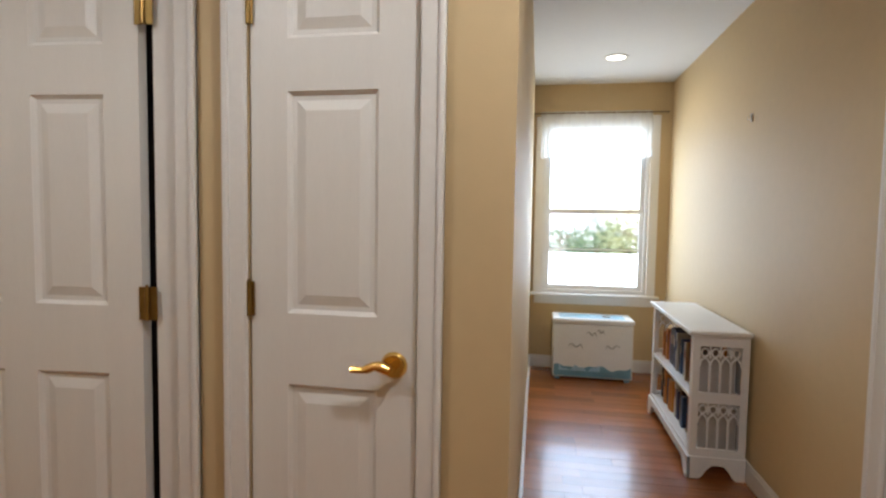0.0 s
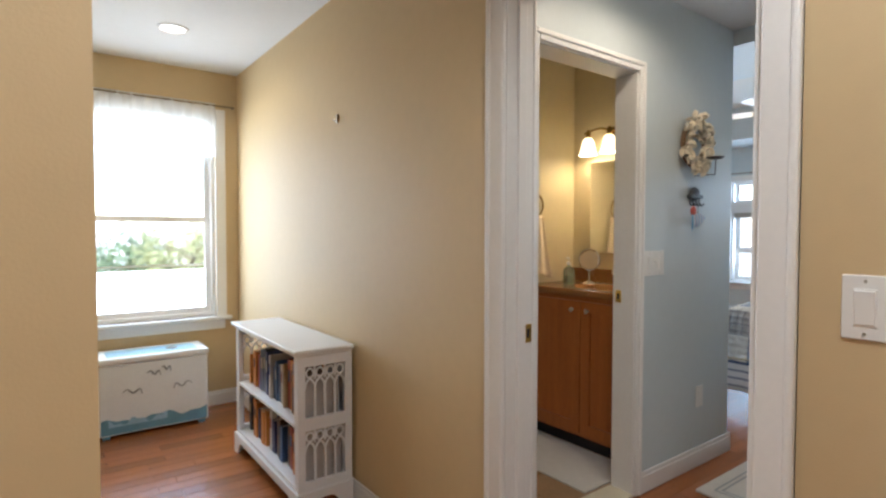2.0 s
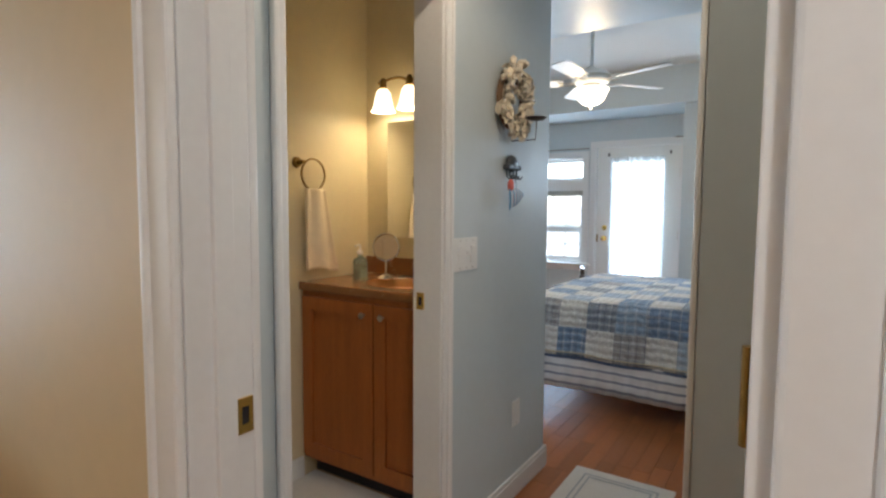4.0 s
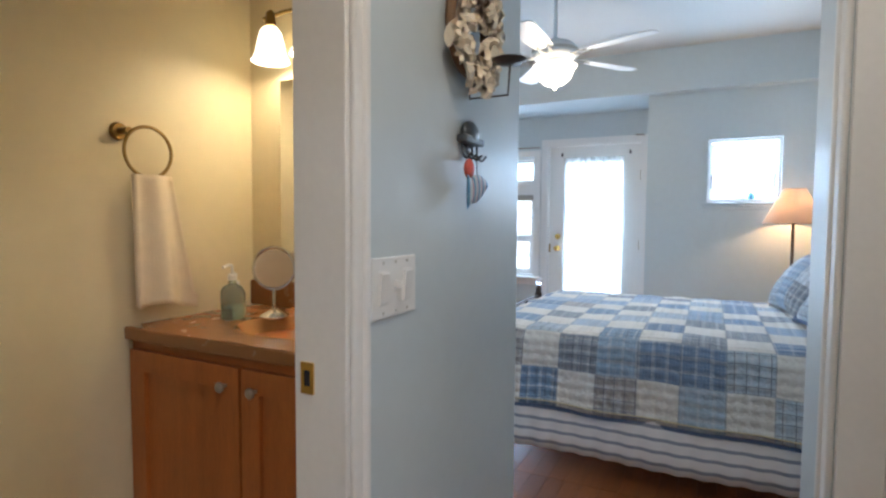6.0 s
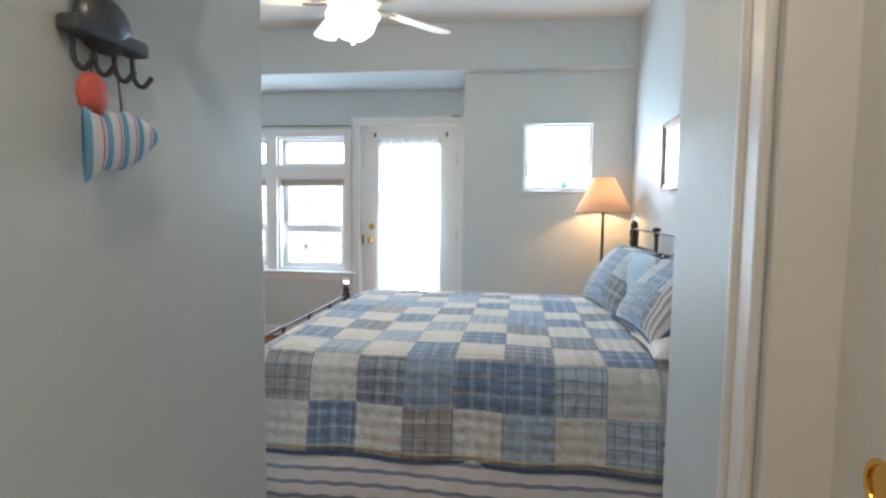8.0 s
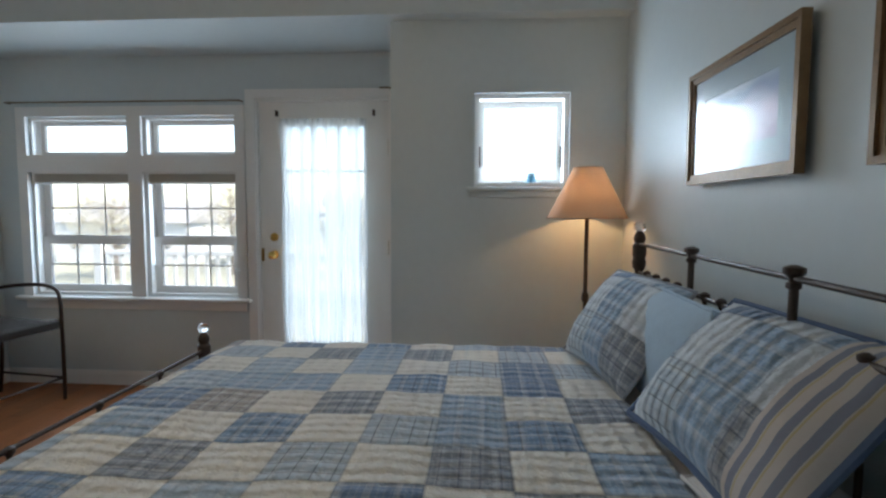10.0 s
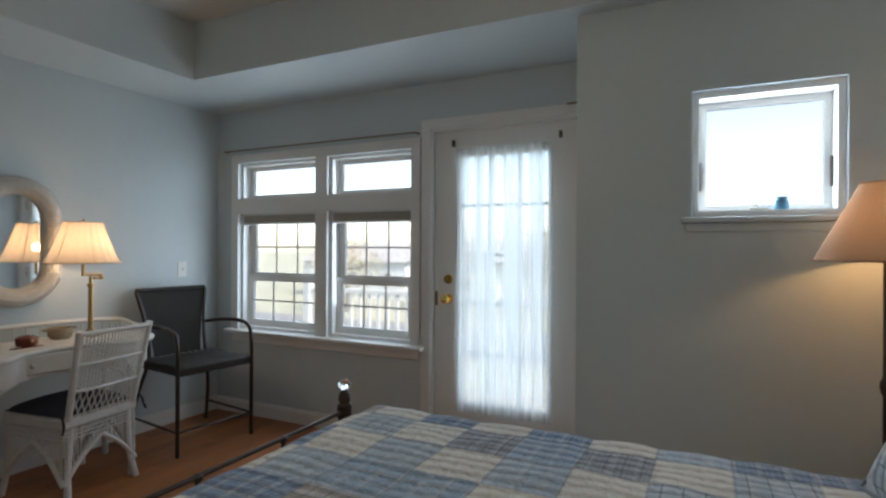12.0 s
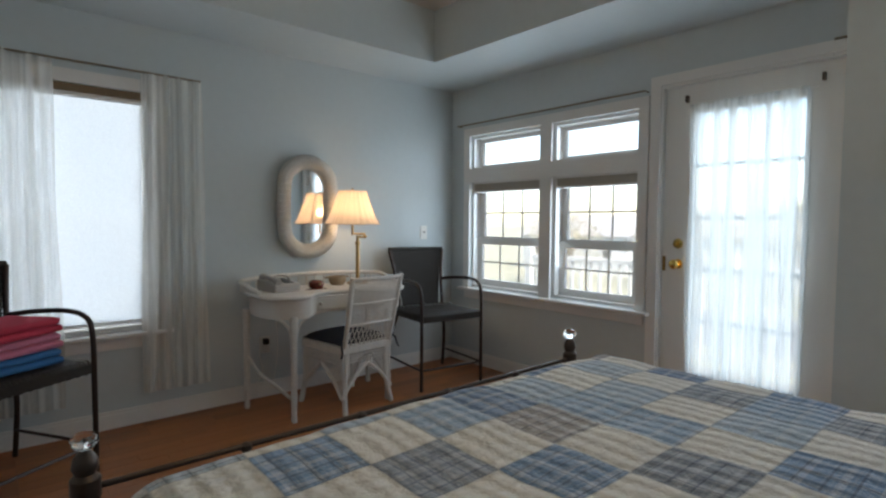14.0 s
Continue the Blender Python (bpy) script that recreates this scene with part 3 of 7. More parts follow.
# double window with transoms
w3 = tagged(new("window_3"), "white double window with transoms and muntins", "window", kind="structure")
W3 = ((1.122, 1.803), (1.908, 2.665))
wframe(w3, "x", 5.945, 6.08, 1.123, 2.664, 0.656, 1.936, [(a + 0.02, b - 0.02, z0, z1) for a, b in W3 for z0, z1 in ((1.672, 1.916), (0.675, 1.535))])
for a, b in ((p + 0.02, q - 0.02) for p, q in W3):
    sash(w3, a, b, 1.672, 1.916, 6.025, "x", 0.028)
    sash(w3, a, b, 1.045, 1.535, 6.03, "x", 0.045, 3, 2)
    sash(w3, a, b, 0.675, 1.075, 5.997, "x", 0.05, 3, 2)
wframe(w3, "x", 5.907, 5.925, 1.055, 2.735, 0.645, 2.005, [(a, b, z0, z1) for a, b in W3 for z0, z1 in ((1.662, 1.937), (0.645, 1.545))], "casing")
part("window_sill", boxed(5.86, 5.995, 1.02, 2.77, 0.627, 0.653, bevel=0.006), M["trim"], w3)
part("apron", boxed(5.91, 5.925, 1.065, 2.725, 0.56, 0.625, bevel=0.004), M["trim"], w3)
M["shade"] = mat("beige_pleated_shade", (0.46, 0.42, 0.36), 0.8, var=0.08, scale=20)
for a, b in W3:
    e = thing("raised_blind", "beige pleated blind drawn up at the window head", "blind", "blinds of the double window")
    for k in range(6):
        part("pleat", boxed(5.945 + 0.003 * (k % 2), 5.993, a + 0.025, b - 0.025, 1.478 + 0.0095 * k, 1.486 + 0.0095 * k, bevel=0.001), M["shade"], e)
    part("bottom_rail", boxed(5.943, 5.995, a + 0.025, b - 0.025, 1.462, 1.475, bevel=0.003), M["trim"], e)
# side window behind the sheer curtains
w4 = tagged(new("window_4"), "white window with a lowered translucent shade", "window", kind="structure")
w4.location = (0.17, -0.375, -0.045)
wframe(w4, "y", 3.295, 3.415, 2.581, 3.344, 0.601, 1.999, [(2.605, 3.32, 0.63, 1.975)])
sash(w4, 2.605, 3.32, 1.28, 1.975, 3.375, "y", 0.03)
sash(w4, 2.605, 3.32, 0.63, 1.31, 3.345, "y", 0.034)
wframe(w4, "y", 3.262, 3.28, 2.51, 3.415, 0.595, 2.07, [(2.58, 3.345, 0.595, 2.00)], "casing")
part("window_sill", boxed(2.48, 3.445, 3.225, 3.34, 0.575, 0.60, bevel=0.006), M["trim"], w4)
part("apron", boxed(2.52, 3.405, 3.264, 3.28, 0.505, 0.573, bevel=0.004), M["trim"], w4)


def sheer_mat(name, color, alpha, through_light=0.5, pleat=None):
    m = bpy.data.materials.new(name)
    m.use_nodes = True
    n, l = m.node_tree.nodes, m.node_tree.links
    n.remove(n["Principled BSDF"])
    out = n["Material Output"]
    d, tl, tr = n.new("ShaderNodeBsdfDiffuse"), n.new("ShaderNodeBsdfTranslucent"), n.new("ShaderNodeBsdfTransparent")
    d.inputs["Color"].default_value = tl.inputs["Color"].default_value = (*color, 1)
    a, b = n.new("ShaderNodeMixShader"), n.new("ShaderNodeMixShader")
    a.inputs[0].default_value = through_light
    tc, nz = n.new("ShaderNodeTexCoord"), n.new("ShaderNodeTexNoise")
    nz.inputs["Scale"].default_value = 260
    l.new(tc.outputs["Object"], nz.inputs["Vector"])
    mr = n.new("ShaderNodeMapRange")
    mr.inputs["From Min"].default_value, mr.inputs["From Max"].default_value = 0.3, 0.7
    mr.inputs["To Min"].default_value, mr.inputs["To Max"].default_value = alpha - 0.1, min(alpha + 0.1, 1.0)
    l.new(nz.outputs["Fac"], mr.inputs["Value"])
    dens = mr.outputs["Result"]
    if pleat is not None:
        # gathered cloth lies denser in its folds
        mp = n.new("ShaderNodeMapping")
        mp.inputs["Scale"].default_value = (1, 24, 0.5) if pleat else (24, 1, 0.5)
        l.new(tc.outputs["Object"], mp.inputs["Vector"])
        fz = n.new("ShaderNodeTexNoise")
        fz.inputs["Scale"].default_value, fz.inputs["Detail"].default_value = 1.0, 3
        l.new(mp.outputs["Vector"], fz.inputs["Vector"])
        m2 = n.new("ShaderNodeMapRange")
        m2.inputs["From Min"].default_value, m2.inputs["From Max"].default_value = 0.35, 0.65
        m2.inputs["To Min"].default_value, m2.inputs["To Max"].default_value = -0.26, 0.34
        l.new(fz.outputs["Fac"], m2.inputs["Value"])
        ad = n.new("ShaderNodeMath")
        ad.operation = 'ADD'
        ad.use_clamp = True
        l.new(dens, ad.inputs[0])
        l.new(m2.outputs["Result"], ad.inputs[1])
        dens = ad.outputs[0]
    l.new(d.outputs[0], a.inputs[1])
    l.new(tl.outputs[0], a.inputs[2])
    l.new(dens, b.inputs[0])
    l.new(tr.outputs[0], b.inputs[1])
    l.new(a.outputs[0], b.inputs[2])
    l.new(b.outputs[0], out.inputs["Surface"])
    return m


M["sheer"] = sheer_mat("sheer_white_voile", (0.74, 0.76, 0.75), 0.66, 0.43, 1)
M["sidesheer"] = sheer_mat("light_white_voile", (0.90, 0.90, 0.87), 0.62, 0.5, 0)
M["voile"] = sheer_mat("white_cotton_voile", (0.86, 0.86, 0.84), 0.72)
M["rollshade"] = sheer_mat("white_shade_cloth", (0.80, 0.83, 0.86), 0.93)


def curtain(name, axis, p, a0, a1, z0, z1, folds, depth, material, label, seed, flare=0.0, ruffle=0.0):
    rnd = random.Random(seed)
    ph = [rnd.uniform(0, 6.28) for _ in range(4)]

    def f(u, v):
        a = a0 + (a1 - a0) * u
        z = z1 + (z0 - z1) * v
        s = math.sin(u * folds * 6.283 + ph[0] + 0.5 * math.sin(v * 2 + ph[1])) + 0.45 * math.sin(u * folds * 2.3 * 6.283 + ph[2])
        d = depth * (0.35 + 0.65 * v) * s
        a += 0.006 * math.sin(v * 9 + u * 20 + ph[3]) + flare * v * (u - 0.5)
        z += ruffle * math.sin(u * 55 + ph[1]) * v
        return ((p + d, a, z) if axis == "x" else (a, p + d, z), (u, v))
    bm = bmesh.new()
    grid(bm, int(folds * 10), 14, f)
    return bm


rodm = M["iron"]


def curtain_rod(axis, p, a0, a1, z, label, r=0.006):
    e = thing("curtain_rod", label, "curtain rod")
    bm = bmesh.new()
    q = (lambda a, d=0.0: (p + d, a, z)) if axis == "x" else (lambda a, d=0.0: (a, p + d, z))
    rod(bm, q(a0), q(a1), r)
    part("rod", bm, M["rodmetal"], e, smooth=True)
    for a in (a0, a1):
        bm = bmesh.new()
        rod(bm, q(a), q(a, 0.05), r * 0.8)
        part("bracket", bm, M["rodmetal"], e, smooth=True)
    return e


M["rodmetal"] = mat("bronze_rod", (0.24, 0.19, 0.13), 0.4, 0.7, var=0.1)
curtain_rod("y", 2.612, -1.13, -0.035, 2.19, "thin metal curtain rod above the alcove window")
e = thing("valance", "short gathered white sheer valance", "curtain")
part("cloth", curtain("valance", "y", 2.612, -1.06, -0.16, 1.82, 2.205, 11, 0.012, None, "", 3, ruffle=0.008), M["voile"], e, smooth=True)
curtain_rod("x", 5.875, 1.07, 2.78, 2.03, "thin bronze curtain rod above the double window")
group_at(0.17, -0.375, -0.045)
curtain_rod("y", 3.232, 2.45, 3.62, 2.108, "thin bronze rod holding sheer curtains")
for a0, a1, sd in ((2.46, 2.875, 5), (3.30, 3.63, 8)):
    e = thing("sheer_curtain", "white sheer curtain panel hanging beside the window", "curtain", "curtains of the side window")
    part("cloth", curtain("sheer", "y", 3.230, a0, a1, 0.23, 2.115, 4, 0.009, None, "", sd, flare=0.05), M["sidesheer"], e, smooth=True)
e = thing("roller_shade", "white translucent window shade pulled down", "shade")
part("cloth", boxed(2.62, 3.305, 3.318, 3.320, 0.66, 1.93), M["rollshade"], e)
bm = bmesh.new()
rod(bm, (2.61, 3.318, 1.95), (3.315, 3.318, 1.95), 0.02)
part("roller", bm, M["trim"], e, smooth=True)
M["brownrail"] = mat("brown_head_rail", (0.20, 0.13, 0.07), 0.5, var=0.1)
part("head_rail", boxed(2.582, 3.343, 3.284, 3.30, 1.955, 1.998, bevel=0.003), M["brownrail"], e, "brown wooden head rail")
part("bottom_bar", boxed(2.62, 3.305, 3.313, 3.324, 0.645, 0.662, bevel=0.002), M["trim"], e)

group_at()
# glazed door to the deck
gd = tagged(new("door_glazed"), "white glazed deck door with sheer curtain and brass locks, closed", "door", kind="structure")
DY0, DY1, GY0, GY1, GZ0, GZ1 = 0.05, 0.965, 0.222, 0.783, 0.32, 1.865
part("door_slab", wall_bm("x", 5.955, 5.999, DY0, DY1, 0.012, 2.03, [(GY0, GY1, GZ0, GZ1)]), M["doorpaint"], gd)
g = part("pane", boxed(5.973, 5.978, GY0 - 0.002, GY1 + 0.002, GZ0 - 0.002, GZ1 + 0.002), M["glass"], gd)
g.visible_shadow = False
for k in (1, 2):
    a = GY0 + (GY1 - GY0) * k / 3
    part("muntin", boxed(5.981, 5.993, a - 0.011, a + 0.011, GZ0, GZ1), M["muntin"], gd)
for k in range(1, 5):
    z = GZ0 + (GZ1 - GZ0) * k / 5
    part("muntin", boxed(5.9815, 5.9925, GY0, GY1, z - 0.011, z + 0.011), M["muntin"], gd)
part("glazing_bead", wall_bm("x", 5.948, 5.955, GY0 - 0.022, GY1 + 0.022, GZ0 - 0.022, GZ1 + 0.022, [(GY0, GY1, GZ0, GZ1)]), M["trim"], gd)
part("frame", wall_bm("x", 5.927, 6.083, 0.033, 0.984, 0.001, 2.054, [(DY0 - 0.003, DY1 + 0.006, 0.001, 2.036)]), M["trim"], gd)
part("casing", wall_bm("x", 5.908, 5.925, -0.025, 1.045, 0.0, 2.11, [(0.036, 0.98, 0.0, 2.05)]), M["trim"], gd)
for z, r in ((0.965, 0.029), (1.09, 0.022)):
    bm = bmesh.new()
    rod(bm, (5.955, 0.87, z), (5.945, 0.87, z), 0.031, 0.028, 20)
    if r > 0.025:
        rod(bm, (5.945, 0.87, z), (5.92, 0.87, z), 0.012, 0.012, 14)
        bmesh.ops.create_uvsphere(bm, u_segments=18, v_segments=12, radius=r, matrix=Matrix.Translation((5.903, 0.87, z)) @ Matrix.Diagonal((0.8, 1, 1, 1)))
    else:
        box(bm, 5.927, 5.945, 0.866, 0.874, z - 0.014, z + 0.014, bevel=0.002)
    part("knob" if r > 0.025 else "deadbolt", bm, M["brass"], gd, "polished brass", True)
part("latch_plate", boxed(5.950, 5.956, 0.945, 0.964, 0.92, 1.01), M["oldbrass"], gd, "dark brass latch plate")
for z in (0.28, 1.02, 1.72):
    bm = bmesh.new()
    rod(bm, (5.947, 0.046, z - 0.05), (5.947, 0.046, z + 0.05), 0.007)
    part("hinge", bm, M["oldbrass"], gd, "brass hinge")
e = thing("door_curtain", "white sheer curtain gathered over the door glass", "curtain")
part("cloth", curtain("sheer", "x", 5.919, 0.197, 0.803, 0.27, 1.91, 8, 0.0085, None, "", 12), M["sheer"], e, smooth=True)
bm = bmesh.new()
rod(bm, (5.927, 0.165, 1.905), (5.927, 0.825, 1.905), 0.004)
part("rod", bm, M["trim"], e)
for yy in (0.15, 0.832):
    single("curtain_bracket", boxed(5.927, 5.955, yy - 0.008, yy + 0.008, 1.93, 1.97, bevel=0.003), M["iron"], "small dark bracket on the door head", "bracket", "brackets of the door curtain")
bm = bmesh.new()
tube(bm, curve_pts([(5.925, 0.03, 2.10), (5.885, 0.03, 2.105), (5.88, 0.10, 2.105)], 5), 0.006, 8)
single("rod_bracket", bm, M["rodmetal"], "short bronze curtain rod bracket on the wall", "bracket", smooth=True)


# ---- cloth materials on the cloth's own (u, v) in metres ----
def patchwork(name, size=0.185, cream=(0.76, 0.75, 0.71), seed=0.0, soft=0.75):
    m = bpy.data.materials.new(name)
    m.use_nodes = True
    n, l = m.node_tree.nodes, m.node_tree.links
    b = n["Principled BSDF"]
    b.inputs["Specular IOR Level"].default_value = 0.15
    b.inputs["Sheen Weight"].default_value = 0.15

    def node(kind, **sock):
        x = n.new(kind)
        for k, v in sock.items():
            x.inputs[k].default_value = v
        return x

    def math1(op, a, bb=None):
        x = n.new("ShaderNodeMath")
        x.operation = op
        for i, v in enumerate((a, bb)):
            if v is None:
                continue
            if isinstance(v, (int, float)):
                x.inputs[i].default_value = v
            else:
                l.new(v, x.inputs[i])
        return x.outputs[0]
    tc = n.new("ShaderNodeTexCoord")
    sep = n.new("ShaderNodeSeparateXYZ")
    l.new(tc.outputs["UV"], sep.inputs[0])
    u, v = math1('DIVIDE', sep.outputs[0], size), math1('DIVIDE', sep.outputs[1], size)
    fu, fv = math1('FLOOR', u), math1('FLOOR', v)
    cu, cv = math1('FRACT', u), math1('FRACT', v)
    comb = n.new("ShaderNodeCombineXYZ")
    l.new(fu, comb.inputs[0])
    l.new(fv, comb.inputs[1])
    comb.inputs[2].default_value = seed
    wn_ = n.new("ShaderNodeTexWhiteNoise")
    l.new(comb.outputs[0], wn_.inputs["Vector"])
    ramp = n.new("ShaderNodeValToRGB")
    ramp.color_ramp.interpolation = 'CONSTANT'
    cols = [(0.30, 0.42, 0.57), (0.17, 0.26, 0.42), (0.40, 0.51, 0.62), (0.27, 0.31, 0.37), (0.46, 0.56, 0.65), (0.20, 0.32, 0.50), (0.42, 0.40, 0.39)]
    el = ramp.color_ramp.elements
    el[0].position, el[0].color = 0.0, (*cols[0], 1)
    el[1].position, el[1].color = 1 / 7, (*cols[1], 1)
    for i in range(2, 7):
        e = el.new(i / 7)
        e.color = (*cols[i], 1)
    l.new(wn_.outputs["Value"], ramp.inputs["Fac"])
    # woven stripes across and along each patch
    def stripes(c, freq, off):
        s = math1('MULTIPLY', c, freq)
        s = math1('ADD', s, off)
        s = math1('FRACT', s)
        return math1('LESS_THAN', s, 0.24)
    sa, sb = stripes(cu, 3.0, wn_.outputs["Value"]), stripes(cv, 3.0, wn_.outputs["Value"])
    sc, sd = stripes(cu, 13.0, 0.2), stripes(cv, 13.0, 0.6)
    st = math1('ADD', math1('MULTIPLY', math1('ADD', sa, sb), 0.30), math1('MULTIPLY', math1('ADD', sc, sd), 0.16))
    lightc = n.new("ShaderNodeMix")
    lightc.data_type = 'RGBA'
    l.new(st, lightc.inputs["Factor"])
    l.new(ramp.outputs["Color"], lightc.inputs["A"])
    lightc.inputs["B"].default_value = (0.62, 0.65, 0.68, 1)

    def threads(c, freq, off):
        t = math1('FRACT', math1('ADD', math1('MULTIPLY', c, freq), off))
        return math1('LESS_THAN', t, 0.09)
    dk1 = math1('MAXIMUM', threads(cu, 4.0, 0.35), threads(cv, 4.0, wn_.outputs["Value"]))
    dk1 = math1('MULTIPLY', dk1, math1('GREATER_THAN', wn_.outputs["Value"], 0.45))
    darkc = n.new("ShaderNodeMix")
    darkc.data_type = 'RGBA'
    l.new(math1('MULTIPLY', dk1, 0.6), darkc.inputs["Factor"])
    l.new(lightc.outputs["Result"], darkc.inputs["A"])
    darkc.inputs["B"].default_value = (0.12, 0.14, 0.20, 1)
    # every second patch is cream
    par = math1('ADD', fu, fv)
    par = math1('MODULO', math1('ADD', par, 200), 2.0)
    par = math1('GREATER_THAN', par, 0.5)
    few = math1('GREATER_THAN', wn_.outputs["Value"], 0.2)
    par = math1('MULTIPLY', par, few)
    mixc = n.new("ShaderNodeMix")
    mixc.data_type = 'RGBA'
    l.new(par, mixc.inputs["Factor"])
    l.new(darkc.outputs["Result"], mixc.inputs["A"])
    mixc.inputs["B"].default_value = (*cream, 1)
    # seams
    d1 = math1('MINIMUM', math1('MINIMUM', cu, math1('SUBTRACT', 1.0, cu)), math1('MINIMUM', cv, math1('SUBTRACT', 1.0, cv)))
    seam = math1('LESS_THAN', d1, 0.018)
    dk = n.new("ShaderNodeMix")
    dk.data_type = 'RGBA'
    l.new(math1('MULTIPLY', seam, 0.35), dk.inputs["Factor"])
    l.new(mixc.outputs["Result"], dk.inputs["A"])
    dk.inputs["B"].default_value = (0.2, 0.23, 0.28, 1)
    nz = node("ShaderNodeTexNoise", Scale=7.0, Detail=4.0)
    l.new(tc.outputs["UV"], nz.inputs["Vector"])
    mr = node("ShaderNodeMapRange")
    mr.inputs["To Min"].default_value, mr.inputs["To Max"].default_value = 0.82, 1.16
    l.new(nz.outputs["Fac"], mr.inputs["Value"])
    sc_ = n.new("ShaderNodeVectorMath")
    sc_.operation = 'SCALE'
    l.new(dk.outputs["Result"], sc_.inputs[0])
    l.new(mr.outputs["Result"], sc_.inputs["Scale"])
    l.new(sc_.outputs["Vector"], b.inputs["Base Color"])
    b.inputs["Roughness"].default_value = 0.85
    # quilting and crumple
    q = math1('MULTIPLY', math1('SINE', math1('MULTIPLY', math1('ADD', u, v), 12.0)), math1('SINE', math1('MULTIPLY', math1('SUBTRACT', u, v), 12.0)))
    nz2 = node("ShaderNodeTexNoise", Scale=38.0, Detail=3.0)
    l.new(tc.outputs["UV"], nz2.inputs["Vector"])
    hh = math1('ADD', math1('MULTIPLY', q, 0.5), math1('MULTIPLY', nz2.outputs["Fac"], 1.2))
    hh = math1('SUBTRACT', hh, math1('MULTIPLY', seam, 0.8))
    bp = n.new("ShaderNodeBump")
    bp.inputs["Strength"].default_value, bp.inputs["Distance"].default_value = 1.0, 0.014
    l.new(hh, bp.inputs["Height"])
    l.new(bp.outputs["Normal"], b.inputs["Normal"])
    return m


def striped(name, base, line, freq, share=0.3, third=None):
    m = mat(name, base, 0.85, var=0.05, bump=0.2, bscale=40)
    n, l = m.node_tree.nodes, m.node_tree.links
    b = n["Principled BSDF"]
    tc = n.new("ShaderNodeTexCoord")
    sp = n.new("ShaderNodeSeparateXYZ")
    l.new(tc.outputs["UV"], sp.inputs[0])
    a = n.new("ShaderNodeMath")
    a.operation = 'MULTIPLY'
    a.inputs[1].default_value = freq
    l.new(sp.outputs[1], a.inputs[0])
    f = n.new("ShaderNodeMath")
    f.operation = 'FRACT'
    l.new(a.outputs[0], f.inputs[0])
    ramp = n.new("ShaderNodeValToRGB")
    ramp.color_ramp.interpolation = 'CONSTANT'
    el = ramp.color_ramp.elements
    el[0].position, el[0].color = 0.0, (*base, 1)
    el[1].position, el[1].color = 1 - share, (*line, 1)
    if third:
        e = el.new(0.45)
        e.color = (*third, 1)
        e = el.new(0.55)
        e.color = (*base, 1)
    l.new(f.outputs[0], ramp.inputs["Fac"])
    l.new(ramp.outputs["Color"], b.inputs["Base Color"])
    return m


M["quilt"] = patchwork("blue_patchwork_quilt")
M["sham"] = patchwork("blue_patchwork_sham", 0.17, (0.62, 0.68, 0.74), 3.0)
M["hem"] = mat("navy_hem", (0.10, 0.15, 0.26), 0.85, var=0.1, scale=30)
M["cord"] = mat("cream_cord", (0.6, 0.52, 0.3), 0.8, var=0.1)
M["ruffle"] = striped("striped_bed_skirt", (0.80, 0.80, 0.80), (0.30, 0.34, 0.42), 18, 0.28)
M["shamstripe"] = striped("striped_sham_edge", (0.62, 0.58, 0.56), (0.26, 0.29, 0.38), 24, 0.4, (0.55, 0.48, 0.30))
M["sheet"] = mat("white_cotton_sheet", (0.72, 0.71, 0.70), 0.85, var=0.04, scale=8, bump=0.25, bscale=18)
M["bluelinen"] = mat("pale_blue_pillowcase", (0.42, 0.55, 0.68), 0.85, var=0.05, scale=8, bump=0.25, bscale=18)
M["crystal"] = mat("cut_glass", (1, 1, 1), 0.03, trans=1.0, var=0.0)

# ---- bed ----
group_at(0.10, -0.245)
BX0, BX1, BYF, BYH, BZ = 2.795, 4.49, 0.915, -1.02, 0.70


bed = thing("bed", "dark iron bed with glass ball finials, made up", "bed", at=(0, 0, 0))


def bed_post(x, y, z1, ball=0.027):
    bm = bmesh.new()
    lathe(bm, [(0.016, 0.0), (0.016, z1 - 0.30), (0.024, z1 - 0.29), (0.024, z1 - 0.27), (0.017, z1 - 0.26), (0.017, z1 - 0.17), (0.026, z1 - 0.155), (0.029, z1 - 0.13), (0.024, z1 - 0.115), (0.029, z1 - 0.10), (0.029, z1 - 0.06), (0.020, z1 - 0.05), (0.026, z1 - 0.035), (0.022, z1 - 0.015), (0.011, z1)], (x, y, 0), 16)
    p = part("post", bm, M["iron"], bed, smooth=True)
    bm = bmesh.new()
    bmesh.ops.create_icosphere(bm, subdivisions=2, radius=ball, matrix=Matrix.Translation((x, y, z1 + ball * 0.75)) @ Matrix.Diagonal((1, 1, 0.8, 1)))
    part("finial", bm, M["crystal"], p, "faceted clear glass finial")


for x in (BX0, BX1):
    bed_post(x, BYF, 0.728)
    bed_post(x, BYH, 1.205)
for y, zs in ((BYF, (0.645, 0.34)), (BYH, (1.15, 1.03, 0.45))):
    for z in zs:
        bm = bmesh.new()
        rod(bm, (BX0, y, z), (BX1, y, z), 0.0075, n=10)
        part("rail", bm, M["iron"], bed, smooth=True)


def spindle(x, y, z0, z1, knob=True, r=0.0065):
    bm = bmesh.new()
    pr = [(r, z0), (r, z1 - 0.04), (r * 1.6, z1 - 0.035), (r * 1.6, z1 - 0.025), (r, z1 - 0.02), (r * 1.2, z1 - 0.012), (r * 2.3, z1 - 0.004), (r * 2.3, z1 + 0.008), (r * 0.8, z1 + 0.014)]
    lathe(bm, pr, (x, y, 0), 10)
    part("spindle", bm, M["iron"], bed, smooth=True)


